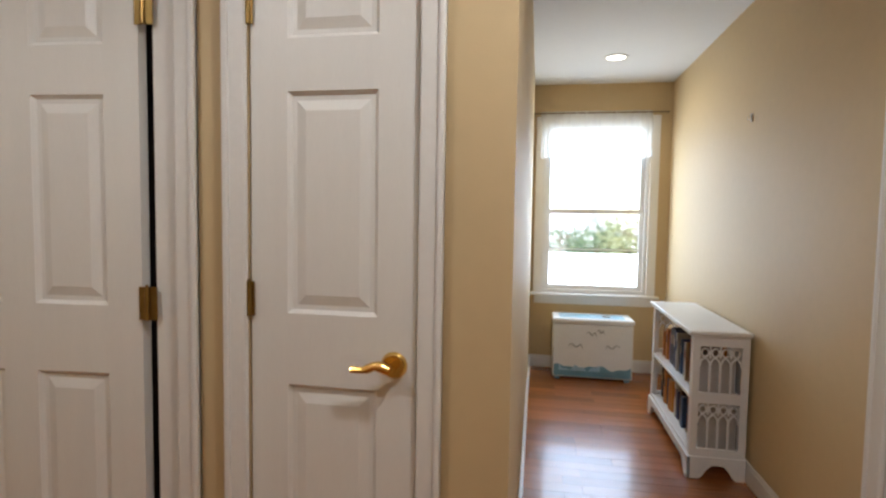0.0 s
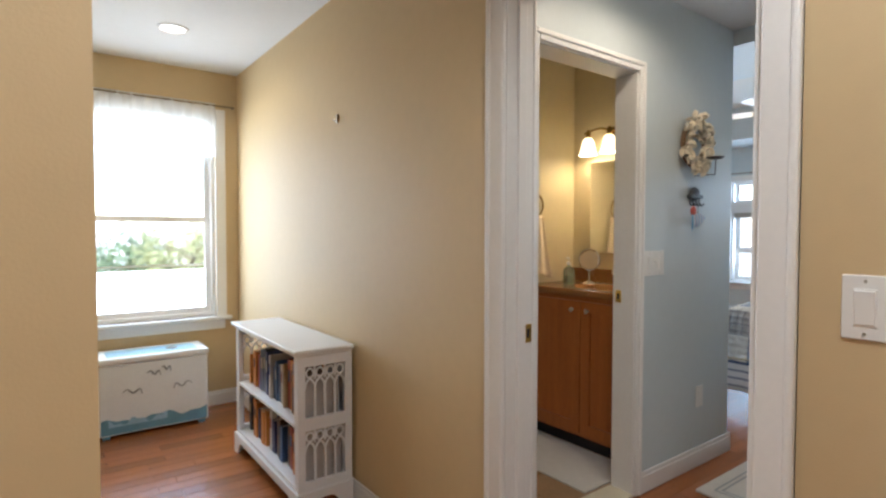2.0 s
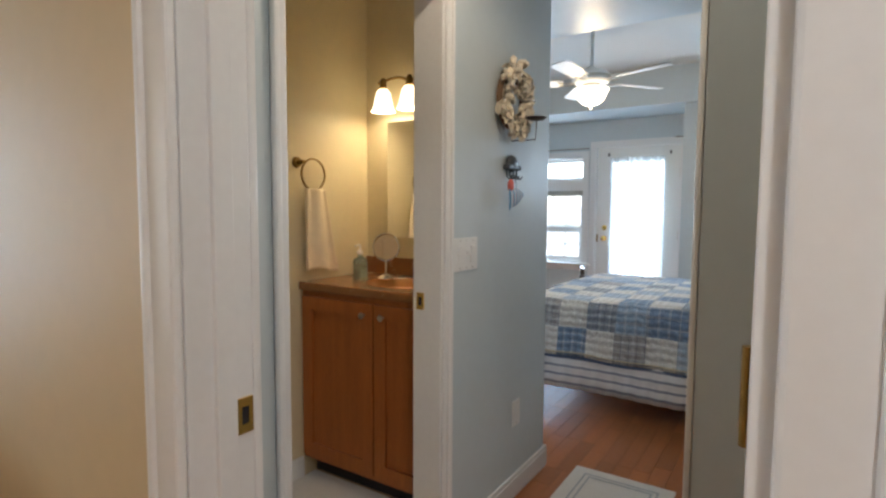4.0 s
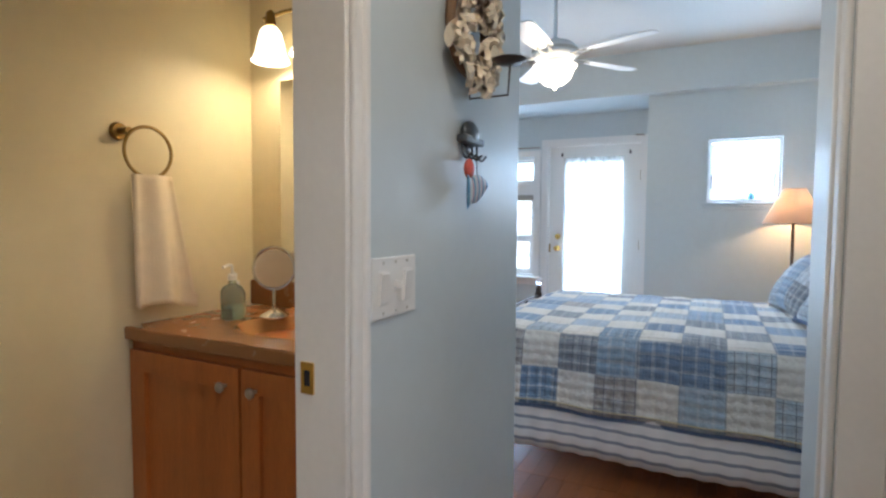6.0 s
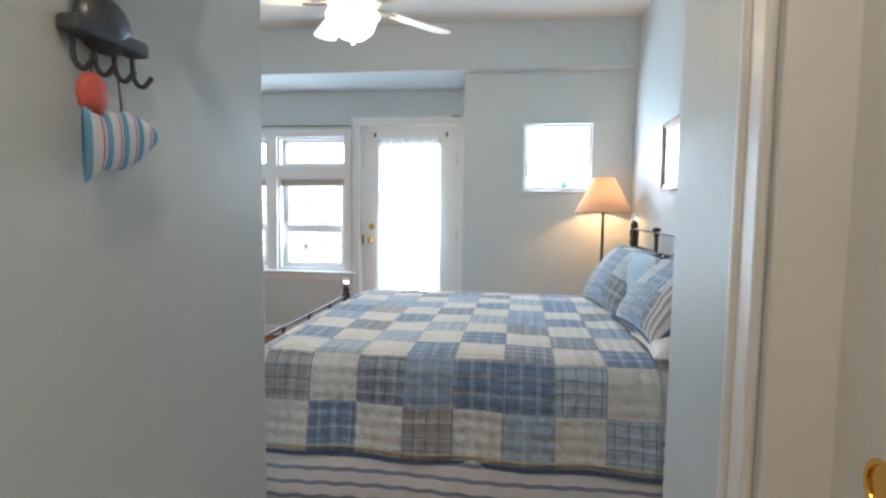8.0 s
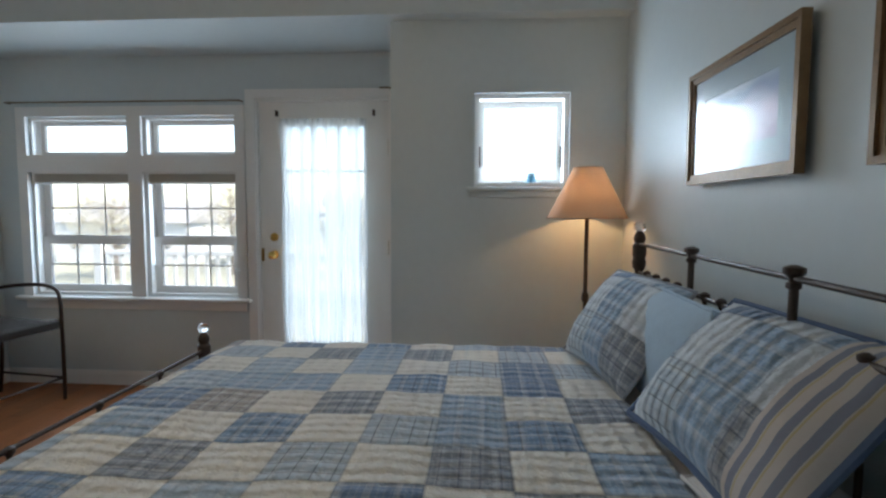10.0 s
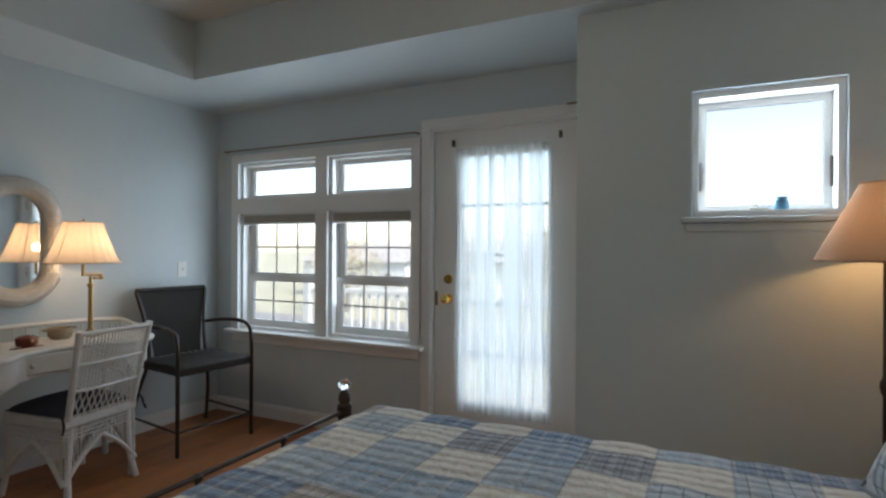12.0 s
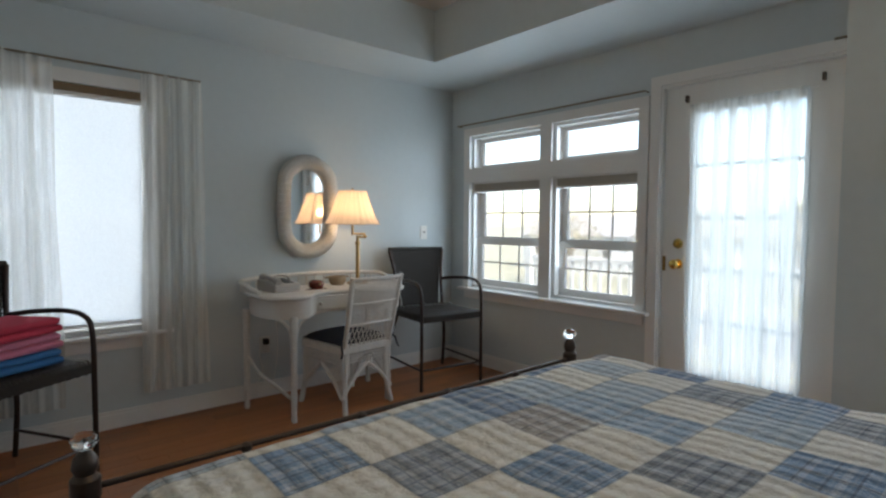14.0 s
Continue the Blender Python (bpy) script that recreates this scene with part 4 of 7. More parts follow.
n_sp = 15
for k in range(1, n_sp):
    x = BX0 + (BX1 - BX0) * k / n_sp
    if k % 5 == 0:
        spindle(x, BYH, 0.45, 1.165, r=0.010)
    else:
        spindle(x, BYH, 0.45, 1.035)
    if k in (3, 6, 9, 12):
        spindle(x, BYF, 0.30, 0.64)
for x in (BX0, BX1):
    part("side_rail", boxed(2.91 if x < 3.5 else 4.44, 2.93 if x < 3.5 else 4.46, BYH, BYF, 0.27, 0.328, bevel=0.003), M["iron"], bed)

mattress = thing("mattress", "white mattress on a box spring under the quilt", "mattress")
part("box_spring", boxed(2.90, 4.47, -0.97, 0.76, 0.33, 0.48, bevel=0.02), M["sheet"], mattress)
part("mattress_body", boxed(2.885, 4.485, -0.975, 0.765, 0.484, 0.665, bevel=0.045, seg=3), M["sheet"], mattress)


def drape(c0, c1, drop, r, s):
    """Along a cloth over a body from c0 to c1, hanging by drop at both ends: the place and the fall."""
    flat = c1 - c0 - 2 * r
    arc = r * math.pi / 2
    if s < drop:
        return c0 - 0.045 * (drop - s) / max(drop, 0.01), -(drop - s) - r
    s -= drop
    if s < arc:
        a = s / r
        return c0 + r - r * math.cos(a), -r + r * math.sin(a)
    s -= arc
    if s < flat:
        return c0 + r + s, 0.0
    s -= flat
    if s < arc:
        a = s / r
        return c1 - r + r * math.sin(a), -r + r * math.cos(a)
    s -= arc
    return c1 + 0.03 * s / max(drop, 0.01), -r - s


def quilt_at(u, v, z_top=BZ, c0=2.825, c1=4.50, drop=0.285):
    r = 0.075
    S = (c1 - c0 - 2 * r) + r * math.pi + 2 * drop
    x, fx = drape(c0, c1, drop, r, u * S)
    y0, y1, r2, d2 = -0.79, 0.785, 0.085, 0.16
    T = (y1 - y0 - r2) + r2 * math.pi / 2 + d2
    t = v * T
    if t < y1 - y0 - r2:
        y, fy = y0 + t, 0.0
    elif t < y1 - y0 - r2 + r2 * math.pi / 2:
        a = (t - (y1 - y0 - r2)) / r2
        y, fy = y1 - r2 + r2 * math.sin(a), -r2 + r2 * math.cos(a)
    else:
        y, fy = y1, -r2 - (t - (y1 - y0 - r2 + r2 * math.pi / 2))
    cr = 1 - ((x - (c0 + c1) / 2) / ((c1 - c0) / 2)) ** 2
    z = z_top + max(fx, -0.37) + fy * (1.0 if fx > -0.05 else 0.3) + 0.012 * max(cr, 0)
    p = Vector((x, y, z))
    puff = 0.010 * noise.noise((u * S * 2.2, t * 2.2, 1.0)) + 0.006 * noise.noise((u * S * 9, t * 9, 4.0)) + 0.004 * abs(math.sin(u * S / 0.185 * math.pi) * math.sin(t / 0.185 * math.pi))
    if fx < -0.06:
        p.x += (-1 if x < 3.6 else 1) * (0.012 * math.sin(t * 14 + 1.3) * min(1, -fx * 5)) - 0.5 * puff
    p.z += puff
    return p, (u * S, t)


bm = bmesh.new()
grid(bm, 118, 96, lambda u, v: quilt_at(u, v))
quilt = thing("quilt", "blue and cream plaid patchwork quilt spread over the bed", "quilt")
q = part("quilt_cloth", bm, M["quilt"], quilt, smooth=True)
solidify(q, 0.012)
for uu in (0.0, 1.0):
    pts = [quilt_at(uu, k / 60)[0] for k in range(61)]
    bm = bmesh.new()
    grid(bm, 60, 2, lambda a, b: ((pts[round(a * 60)][0] + (-0.004 if uu == 0 else 0.004), pts[round(a * 60)][1], pts[round(a * 60)][2] + 0.018 - 0.036 * b), (a, b)))
    part("hem", bm, M["hem"], quilt, "navy hem binding")
    bm = bmesh.new()
    tube(bm, [p + Vector(((-0.007 if uu == 0 else 0.007), 0, 0.021)) for p in pts[::2]], 0.0035, 6)
    part("cord", bm, M["cord"], quilt, "cream piping")


def skirt_at(side, u, v):
    y = -0.95 + 1.74 * u
    x = (2.83 if side < 0 else 4.494) + side * 0.04 * min(1, max(0, v - 0.12) / 0.4) + 0.007 * math.sin(y * 60) * v + 0.01 * math.sin(y * 7)
    return (x + side * 0.012 * v, y, 0.485 - 0.36 * v), (y, (0.485 - 0.36 * v))


e = thing("bed_skirt", "grey and white striped bed skirt under the quilt", "bed skirt")
for side in (-1, 1):
    bm = bmesh.new()
    grid(bm, 120, 6, lambda u, v: skirt_at(side, u, v))
    solidify(part("skirt_panel", bm, M["ruffle"], e, smooth=True), 0.004)


def pillow(name, w, h, t, material, label, at, tilt, rz=0.0, seed=1, stripe=None, group="pillows on the bed", lean=0.0, cat="pillow"):
    """A stuffed pillow: w along x, h up, t thick."""
    e = new(name)
    e.matrix_world = pose(*(Vector(at) + SHIFT[0]), tilt, lean, rz)
    tagged(e, label, cat, group)

    def face(sign):
        def f(u, v):
            a, b = u * 2 - 1, v * 2 - 1
            k = max(0.0, (1 - abs(a) ** 2.6)) ** 0.55 * max(0.0, (1 - abs(b) ** 2.6)) ** 0.55
            pinch = 1 - 0.07 * (abs(a) ** 2) * (1 - abs(b)) - 0.0
            pin2 = 1 - 0.07 * (abs(b) ** 2) * (1 - abs(a))
            wr = 0.010 * noise.noise((a * 2.1 + seed, b * 2.1, sign)) + 0.005 * noise.noise((a * 6 + seed, b * 6, sign))
            return (a * w / 2 * pin2, sign * (t / 2 * k + wr * k), h / 2 + b * h / 2 * pinch - 0.02 * (1 - b) * 0.5 * a * a), (u * w, v * h)
        return f
    bm = bmesh.new()
    grid(bm, 22, 18, face(-1))
    grid(bm, 22, 18, face(1))
    bmesh.ops.remove_doubles(bm, verts=bm.verts, dist=0.0006)
    part("case", bm, material, e, smooth=True)
    if stripe:
        bm = bmesh.new()

        def band(u, v):
            a = -1.0 + 0.40 * v
            b = (u * 2 - 1)
            f = face(1)
            p, _ = f((a + 1) / 2, (b * 0.985 + 1) / 2)
            return (p[0] - 0.002, p[1] + 0.005, p[2]), (u * h, v * 0.23 * w)
        grid(bm, 18, 10, band)
        part("striped_border", bm, stripe, e, "grey and cream striped border", smooth=True)
    # flange round the seam
    bm = bmesh.new()
    ring = []
    for k in range(64):
        s = k / 16
        i, fr = int(s), s - int(s)
        a, b = ((-1 + 2 * fr, -1), (1, -1 + 2 * fr), (1 - 2 * fr, 1), (-1, 1 - 2 * fr))[i]
        p = face(-1)((a + 1) / 2, (b + 1) / 2)[0]
        ring.append(Vector(p))
    tube(bm, ring, 0.011 if stripe else 0.006, 6, closed=True)
    part("piping", bm, M["hem"] if stripe else material, e, smooth=True)
    return e


# sheet folded over the bed at the head, hanging on both sides
def sheet_at(u, v):
    p, _ = quilt_at(u, 0.2, BZ - 0.016, 2.842, 4.485, 0.36)
    t = -0.985 + 0.26 * v
    dz = 0.006 * noise.noise((u * 7, v * 3, 8))
    return (p.x + (0.01 * math.sin(t * 30) if p.z < 0.6 else 0), t, p.z + dz), (u, v)


e = thing("bed_sheet", "white cotton sheet hanging over the mattress edge", "sheet")
bm = bmesh.new()
grid(bm, 90, 12, sheet_at)
part("cloth", bm, M["sheet"], e, smooth=True)
# blue sleeping pillows against the head, patchwork shams before them
pillow("pillow", 0.60, 0.36, 0.13, M["bluelinen"], "pale blue pillow leaning on the bed head", (3.86, -0.90, 0.68), 6, seed=2)
pillow("pillow", 0.56, 0.34, 0.12, M["bluelinen"], "pale blue pillow leaning on the bed head", (3.46, -0.95, 0.68), 8, seed=5)
pillow("pillow", 0.40, 0.24, 0.10, M["sheet"], "white pillow lying flat at the bed head", (3.10, -0.80, 0.73), 84, seed=9)
pillow("pillow_sham", 0.58, 0.38, 0.17, M["sham"], "blue patchwork sham leaning on the pillows", (4.09, -0.75, 0.73), 34, rz=9, seed=3, cat="cushion")
pillow("pillow_sham", 0.60, 0.40, 0.18, M["sham"], "blue patchwork sham with a striped border", (3.34, -0.80, 0.75), 42, rz=5, seed=7, stripe=M["shamstripe"], cat="cushion")

# ---- floor lamp ----
group_at()
lampsh = sheer_mat("linen_lampshade", (0.50, 0.36, 0.27), 0.99, 0.12)
M["lampshade"] = lampsh
LX, LY = 5.12, -1.145
e = thing("floor_lamp", "dark metal floor lamp with a beige cone shade, lit", "lamp", at=(LX, LY, 0))
part("base", turned([(0.13, 0.0), (0.13, 0.012), (0.12, 0.02), (0.03, 0.035), (0.015, 0.05)]), M["iron"], e, smooth=True)
part("pole", turned([(0.011, 0.04), (0.011, 0.80), (0.017, 0.81), (0.02, 0.83), (0.017, 0.85), (0.011, 0.86), (0.011, 1.29)], n=14), M["iron"], e, smooth=True)
bm = bmesh.new()
lathe(bm, [(0.205, 1.252), (0.075, 1.512)], n=40, cap=False)
s = part("shade", bm, M["lampshade"], e, "beige linen cone shade", True)
for z, r in ((1.252, 0.205), (1.512, 0.075)):
    bm = bmesh.new()
    tube(bm, [(r * math.cos(a * math.pi / 20), r * math.sin(a * math.pi / 20), z) for a in range(40)], 0.003, 6, closed=True)
    part("shade_ring", bm, M["lampshade"], e)
bm = bmesh.new()
lathe(bm, [(0.012, 1.29), (0.018, 1.305), (0.018, 1.32)], n=14)
part("socket", bm, M["brass"], e)

# ---- pictures ----
M["picglass"] = mat("picture_glass", (1, 1, 1), 0.16, trans=1.0, var=0.0)
M["picglass"].node_tree.nodes["Principled BSDF"].inputs["IOR"].default_value = 1.25
M["gilt"] = mat("brown_gilt_frame", (0.22, 0.13, 0.06), 0.4, 0.3, var=0.25, scale=18, bump=0.1, bscale=60)
M["matboard"] = mat("blue_grey_mat", (0.20, 0.27, 0.31), 0.6, var=0.04)


def painting(name):
    m = bpy.data.materials.new(name)
    m.use_nodes = True
    n, l = m.node_tree.nodes, m.node_tree.links
    b = n["Principled BSDF"]
    b.inputs["Roughness"].default_value = 0.5
    tc = n.new("ShaderNodeTexCoord")
    sp = n.new("ShaderNodeSeparateXYZ")
    l.new(tc.outputs["Object"], sp.inputs[0])
    nz = n.new("ShaderNodeTexNoise")
    nz.inputs["Scale"].default_value = 5
    l.new(tc.outputs["Object"], nz.inputs["Vector"])
    a = n.new("ShaderNodeMath")
    a.operation = 'MULTIPLY_ADD'
    a.inputs[1].default_value = 0.16
    l.new(nz.outputs["Fac"], a.inputs[0])
    l.new(sp.outputs[2], a.inputs[2])
    mr = n.new("ShaderNodeMapRange")
    mr.inputs["From Min"].default_value, mr.inputs["From Max"].default_value = -0.06, 0.22
    l.new(a.outputs[0], mr.inputs["Value"])
    ramp = n.new("ShaderNodeValToRGB")
    el = ramp.color_ramp.elements
    el[0].position, el[0].color = 0.0, (0.10, 0.17, 0.22, 1)
    el[1].position, el[1].color = 1.0, (0.08, 0.16, 0.34, 1)
    for p, c in ((0.28, (0.30, 0.20, 0.30)), (0.5, (0.42, 0.34, 0.46)), (0.66, (0.14, 0.22, 0.40)), (0.8, (0.40, 0.46, 0.55))):
        x = el.new(p)
        x.color = (*c, 1)
    l.new(mr.outputs["Result"], ramp.inputs["Fac"])
    l.new(ramp.outputs["Color"], b.inputs["Base Color"])
    return m


M["art"] = painting("sunset_sea_painting")


def picture(x0, x1, z0, z1, label):
    e = thing("framed_picture", label, "picture", "pictures over the bed", at=((x0 + x1) / 2, -1.369, (z0 + z1) / 2), rz=0)
    w, h = (x1 - x0) / 2, (z1 - z0) / 2
    part("frame", wall_bm("y", 0.0, 0.018, -w, w, -h, h, [(-w + 0.035, w - 0.035, -h + 0.035, h - 0.035)]), M["gilt"], e)
    part("frame_lip", wall_bm("y", 0.018, 0.026, -w, w, -h, h, [(-w + 0.016, w - 0.016, -h + 0.016, h - 0.016)]), M["gilt"], e)
    part("mat", wall_bm("y", 0.006, 0.009, -w + 0.035, w - 0.035, -h + 0.035, h - 0.035, [(-w + 0.115, w - 0.115, -h + 0.105, h - 0.105)]), M["matboard"], e)
    part("print", boxed(-w + 0.11, w - 0.11, 0.003, 0.0055, -h + 0.10, h - 0.10), M["art"], e)
    g = part("glass", boxed(-w + 0.033, w - 0.033, 0.011, 0.0135, -h + 0.033, h - 0.033), M["picglass"], e)
    g.visible_shadow = False


picture(3.625, 4.315, 1.385, 1.775, "framed sea sunset print with a blue mat")
picture(2.69, 3.38, 1.385, 1.775, "framed sea sunset print with a blue mat")

# ---- ceiling fan ----
FX, FY, FD = 3.55, 0.29, -0.21
fan = thing("ceiling_fan", "white five-blade ceiling fan with a lit glass bowl", "ceiling fan", at=(FX, FY, FD))
M["fanwhite"] = mat("white_fan_enamel", (0.74, 0.75, 0.75), 0.35, var=0.03)
M["opal"] = mat("lit_opal_glass", (0.9, 0.85, 0.75), 0.3, var=0.02, emit=(1.0, 0.82, 0.58), power=0.5)
part("canopy", turned([(0.03, 2.86), (0.062, 2.88), (0.068, 2.919)]), M["fanwhite"], fan, smooth=True)
part("downrod", turned([(0.012, 2.55), (0.012, 2.87)], n=12), M["fanwhite"], fan, smooth=True)
part("motor", turned([(0.05, 2.435), (0.12, 2.445), (0.14, 2.465), (0.14, 2.50), (0.10, 2.535), (0.04, 2.555), (0.02, 2.57)]), M["fanwhite"], fan, smooth=True)
part("band", turned([(0.135, 2.475), (0.143, 2.476), (0.143, 2.492), (0.135, 2.493)]), M["nickel"], fan, smooth=True)
part("light_fitter", turned([(0.055, 2.40), (0.075, 2.41), (0.07, 2.437)]), M["nickel"], fan, smooth=True)
bm = bmesh.new()
lathe(bm, [(0.128, 2.405), (0.132, 2.395), (0.118, 2.385), (0.112, 2.365), (0.096, 2.325), (0.06, 2.295), (0.014, 2.284)], n=28)
bowl = part("bowl", bm, M["opal"], fan, "scalloped opal glass bowl", True)
part("finial", turned([(0.004, 2.262), (0.011, 2.268), (0.011, 2.276), (0.005, 2.286)], n=12), M["nickel"], fan, smooth=True)
for k in range(5):
    ang = radians(34 + 72 * k)
    R = Matrix.Rotation(ang, 4, 'Z')
    bm = bmesh.new()
    outline = [(0.20, -0.052), (0.30, -0.060), (0.58, -0.066), (0.62, -0.045), (0.63, 0.0), (0.62, 0.045), (0.58, 0.066), (0.30, 0.060), (0.20, 0.052)]
    top = [bm.verts.new((x, y, 2.462 + 0.16 * y)) for x, y in outline]
    bot = [bm.verts.new((x, y, 2.456 + 0.16 * y)) for x, y in outline]
    bm.faces.new(top)
    bm.faces.new(bot[::-1])
    for i in range(len(top)):
        j = (i + 1) % len(top)
        bm.faces.new((top[i], bot[i], bot[j], top[j]))
    bmesh.ops.transform(bm, matrix=R, verts=bm.verts)
    blade = part("blade", bm, M["fanwhite"], fan)
    bm = bmesh.new()
    for yy in (-0.03, 0.03):
        tube(bm, curve_pts([(0.11, yy * 0.4, 2.452), (0.17, yy, 2.446), (0.24, yy, 2.452 + 0.16 * yy)], 4), 0.006, 6)
    bmesh.ops.transform(bm, matrix=R, verts=bm.verts)
    part("blade_iron", bm, M["nickel"], blade)

# ---- blue jar on the square window's sill ----
M["bluejar"] = mat("blue_glass_jar", (0.10, 0.28, 0.42), 0.15, var=0.05, spec=0.6)
e = thing("small_jar", "small blue glass jar on the window ledge", "jar", at=(5.405, -0.877, 1.42))
part("body", turned([(0.024, 0.026), (0.026, 0.03), (0.026, 0.066), (0.022, 0.070)], n=18), M["bluejar"], e, smooth=True)
part("lid", turned([(0.024, 0.0705), (0.024, 0.08), (0.02, 0.083)], n=18), M["bluejar"], e, smooth=True)
part("foot", turned([(0.024, 0.0), (0.024, 0.026)], n=18), M["bluejar"], e, smooth=True)

# ---- hall things ----
bc = thing("bookcase", "white wooden bookcase with gothic fretwork ends", "bookcase")
X0, X1, Y0, Y1, HB = -0.285, -0.02, 0.765, 1.705, 0.755
M["bcwhite"] = mat("white_bookcase_paint", (0.80, 0.81, 0.82), 0.38, var=0.03, scale=6, bump=0.03, bscale=60)
part("top", boxed(X0 - 0.022, X1 + 0.004, Y0 - 0.022, Y1 + 0.022, HB - 0.02, HB, bevel=0.006), M["bcwhite"], bc)
part("cornice", boxed(X0 - 0.008, X1, Y0 - 0.008, Y1 + 0.008, HB - 0.034, HB - 0.021, bevel=0.004), M["bcwhite"], bc)
REG = ((0.15, 0.385), (0.44, 0.675))
for ya, yb in ((Y0, Y0 + 0.018), (Y1 - 0.018, Y1)):
    end = part("end_panel", wall_bm("y", ya, yb, X0, X1, 0.095, HB - 0.035, [(X0 + 0.035, X1 - 0.035, a, b) for a, b in REG]), M["bcwhite"], bc)
    ym = (ya + yb) / 2
    for a, b in REG:
        bm = bmesh.new()
        xs = [X0 + 0.035 + (X1 - X0 - 0.07) * k / 4 for k in range(5)]
        zc = a + (b - a) * 0.55
        for x in xs[1:-1]:
            box(bm, x - 0.005, x + 0.005, ym - 0.005, ym + 0.005, a, zc)
        for k in range(4):
            xa, xb = xs[k], xs[k + 1]
            xm = (xa + xb) / 2
            zt = zc + 0.05
            tube(bm, curve_pts([(xa, ym, zc), (xa + 0.006, ym, zc + 0.028), (xm, ym, zt)], 3), 0.005, 6)
            tube(bm, curve_pts([(xb, ym, zc), (xb - 0.006, ym, zc + 0.028), (xm, ym, zt)], 3), 0.005, 6)
            # small rings in the heads
            tube(bm, [(xm + 0.017 * math.cos(t * math.pi / 5), ym, b - 0.032 + 0.021 * math.sin(t * math.pi / 5)) for t in range(10)], 0.0045, 6, closed=True)
            tube(bm, [(xm, ym, zt), (xm, ym, b - 0.05)], 0.005, 6)
        for x in xs[1:-1]:
            tube(bm, [(x, ym, b - 0.06), (x, ym, b)], 0.0045, 6)
        part("fretwork", bm, M["bcwhite"], end, "pierced gothic arches")
for z in (0.135, 0.415):
    part("shelf", boxed(X0, X1 - 0.012, Y0 + 0.018, Y1 - 0.018, z - 0.018, z, bevel=0.003), M["bcwhite"], bc)
for ya, yb in ((Y0 + 0.019, Y0 + 0.045), (Y1 - 0.045, Y1 - 0.019)):
    part("stile", boxed(X0, X0 + 0.018, ya, yb, 0.137, HB - 0.036, bevel=0.002), M["bcwhite"], bc)
part("back", boxed(X1 - 0.010, X1, Y0 + 0.02, Y1 - 0.02, 0.12, HB - 0.036), M["bcwhite"], bc)


def plinth(bm, axis, p0, p1, a0, a1, h, foot=0.075):
    """A plinth board with a shaped arch cut between two bracket feet."""
    n = 18
    prof = []
    for k in range(n + 1):
        u = k / n
        a = a0 + (a1 - a0) * u
        d = min(a - a0, a1 - a)
        z = 0.0 if d < foot - 0.02 else (h - 0.04) * min(1.0, ((d - foot + 0.02) / 0.05)) ** 0.6
        prof.append((a, max(z, 0.0)))
    for (a, z), (b, w) in zip(prof, prof[1:]):
        q = (lambda p, s, t: (p, s, t)) if axis == "x" else (lambda p, s, t: (s, p, t))
        vs = [bm.verts.new(q(p, s, t)) for p in (p0, p1) for s, t in ((a, z), (b, w), (b, h), (a, h))]
        for f in ((0, 1, 2, 3), (7, 6, 5, 4), (0, 4, 5, 1), (2, 6, 7, 3)):
            bm.faces.new([vs[i] for i in f])
    bmesh.ops.remove_doubles(bm, verts=bm.verts, dist=1e-5)


for args in (("x", X0 - 0.012, X0 + 0.004, Y0 - 0.012, Y1 + 0.012), ("y", Y0 - 0.0118, Y0 + 0.004, X0 + 0.004, X1), ("y", Y1 - 0.004, Y1 + 0.0118, X0 + 0.004, X1)):
    bm = bmesh.new()
    plinth(bm, *args, 0.112)
    part("plinth", bm, M["bcwhite"], bc)

# books
BOOKC = [(0.03, 0.04, 0.12), (0.10, 0.05, 0.03), (0.55, 0.52, 0.46), (0.04, 0.04, 0.05), (0.30, 0.06, 0.04), (0.38, 0.28, 0.16), (0.05, 0.10, 0.22), (0.20, 0.16, 0.14), (0.45, 0.42, 0.40), (0.55, 0.22, 0.05)]
BM = [mat("book_cover_%d" % i, c, 0.5, var=0.12, scale=25) for i, c in enumerate(BOOKC)]
M["paper"] = mat("book_paper", (0.62, 0.56, 0.44), 0.9, var=0.08, scale=60)
WORDS = ["navy", "brown", "cream", "black", "dark red", "tan", "blue", "grey-brown", "pale grey", "orange"]
rb = random.Random(11)
for zs, hmax in ((0.135, 0.235), (0.415, 0.245)):
    y = Y0 + 0.05
    while y < Y1 - 0.10:
        t = rb.uniform(0.018, 0.048)
        h = rb.uniform(0.16, hmax)
        d = rb.uniform(0.13, 0.18)
        if rb.random() < 0.08:
            y += rb.uniform(0.02, 0.05)
        ci = rb.randrange(10)
        e = thing("book", "%s hardback book standing on the shelf" % WORDS[ci], "book", "books in the bookcase", at=(-0.235 + rb.uniform(-0.01, 0.012), y, zs))
        bm = bmesh.new()
        box(bm, 0, d, 0, 0.0025, 0, h)
        box(bm, 0, d, t - 0.0025, t, 0, h)
        box(bm, -0.002, 0.001, 0.0, t, 0, h, bevel=0.0006)
        part("cover", bm, BM[ci], e)
        part("pages", boxed(0.0015, d - 0.004, 0.0028, t - 0.0028, 0.003, h - 0.004), M["paper"], e)
        if h > 0.19:
            part("spine_label", boxed(-0.0036, -0.0022, t * 0.2, t * 0.8, h * 0.55, h * 0.8), BM[(ci + 2) % 10], e)
        y += t + 0.0008

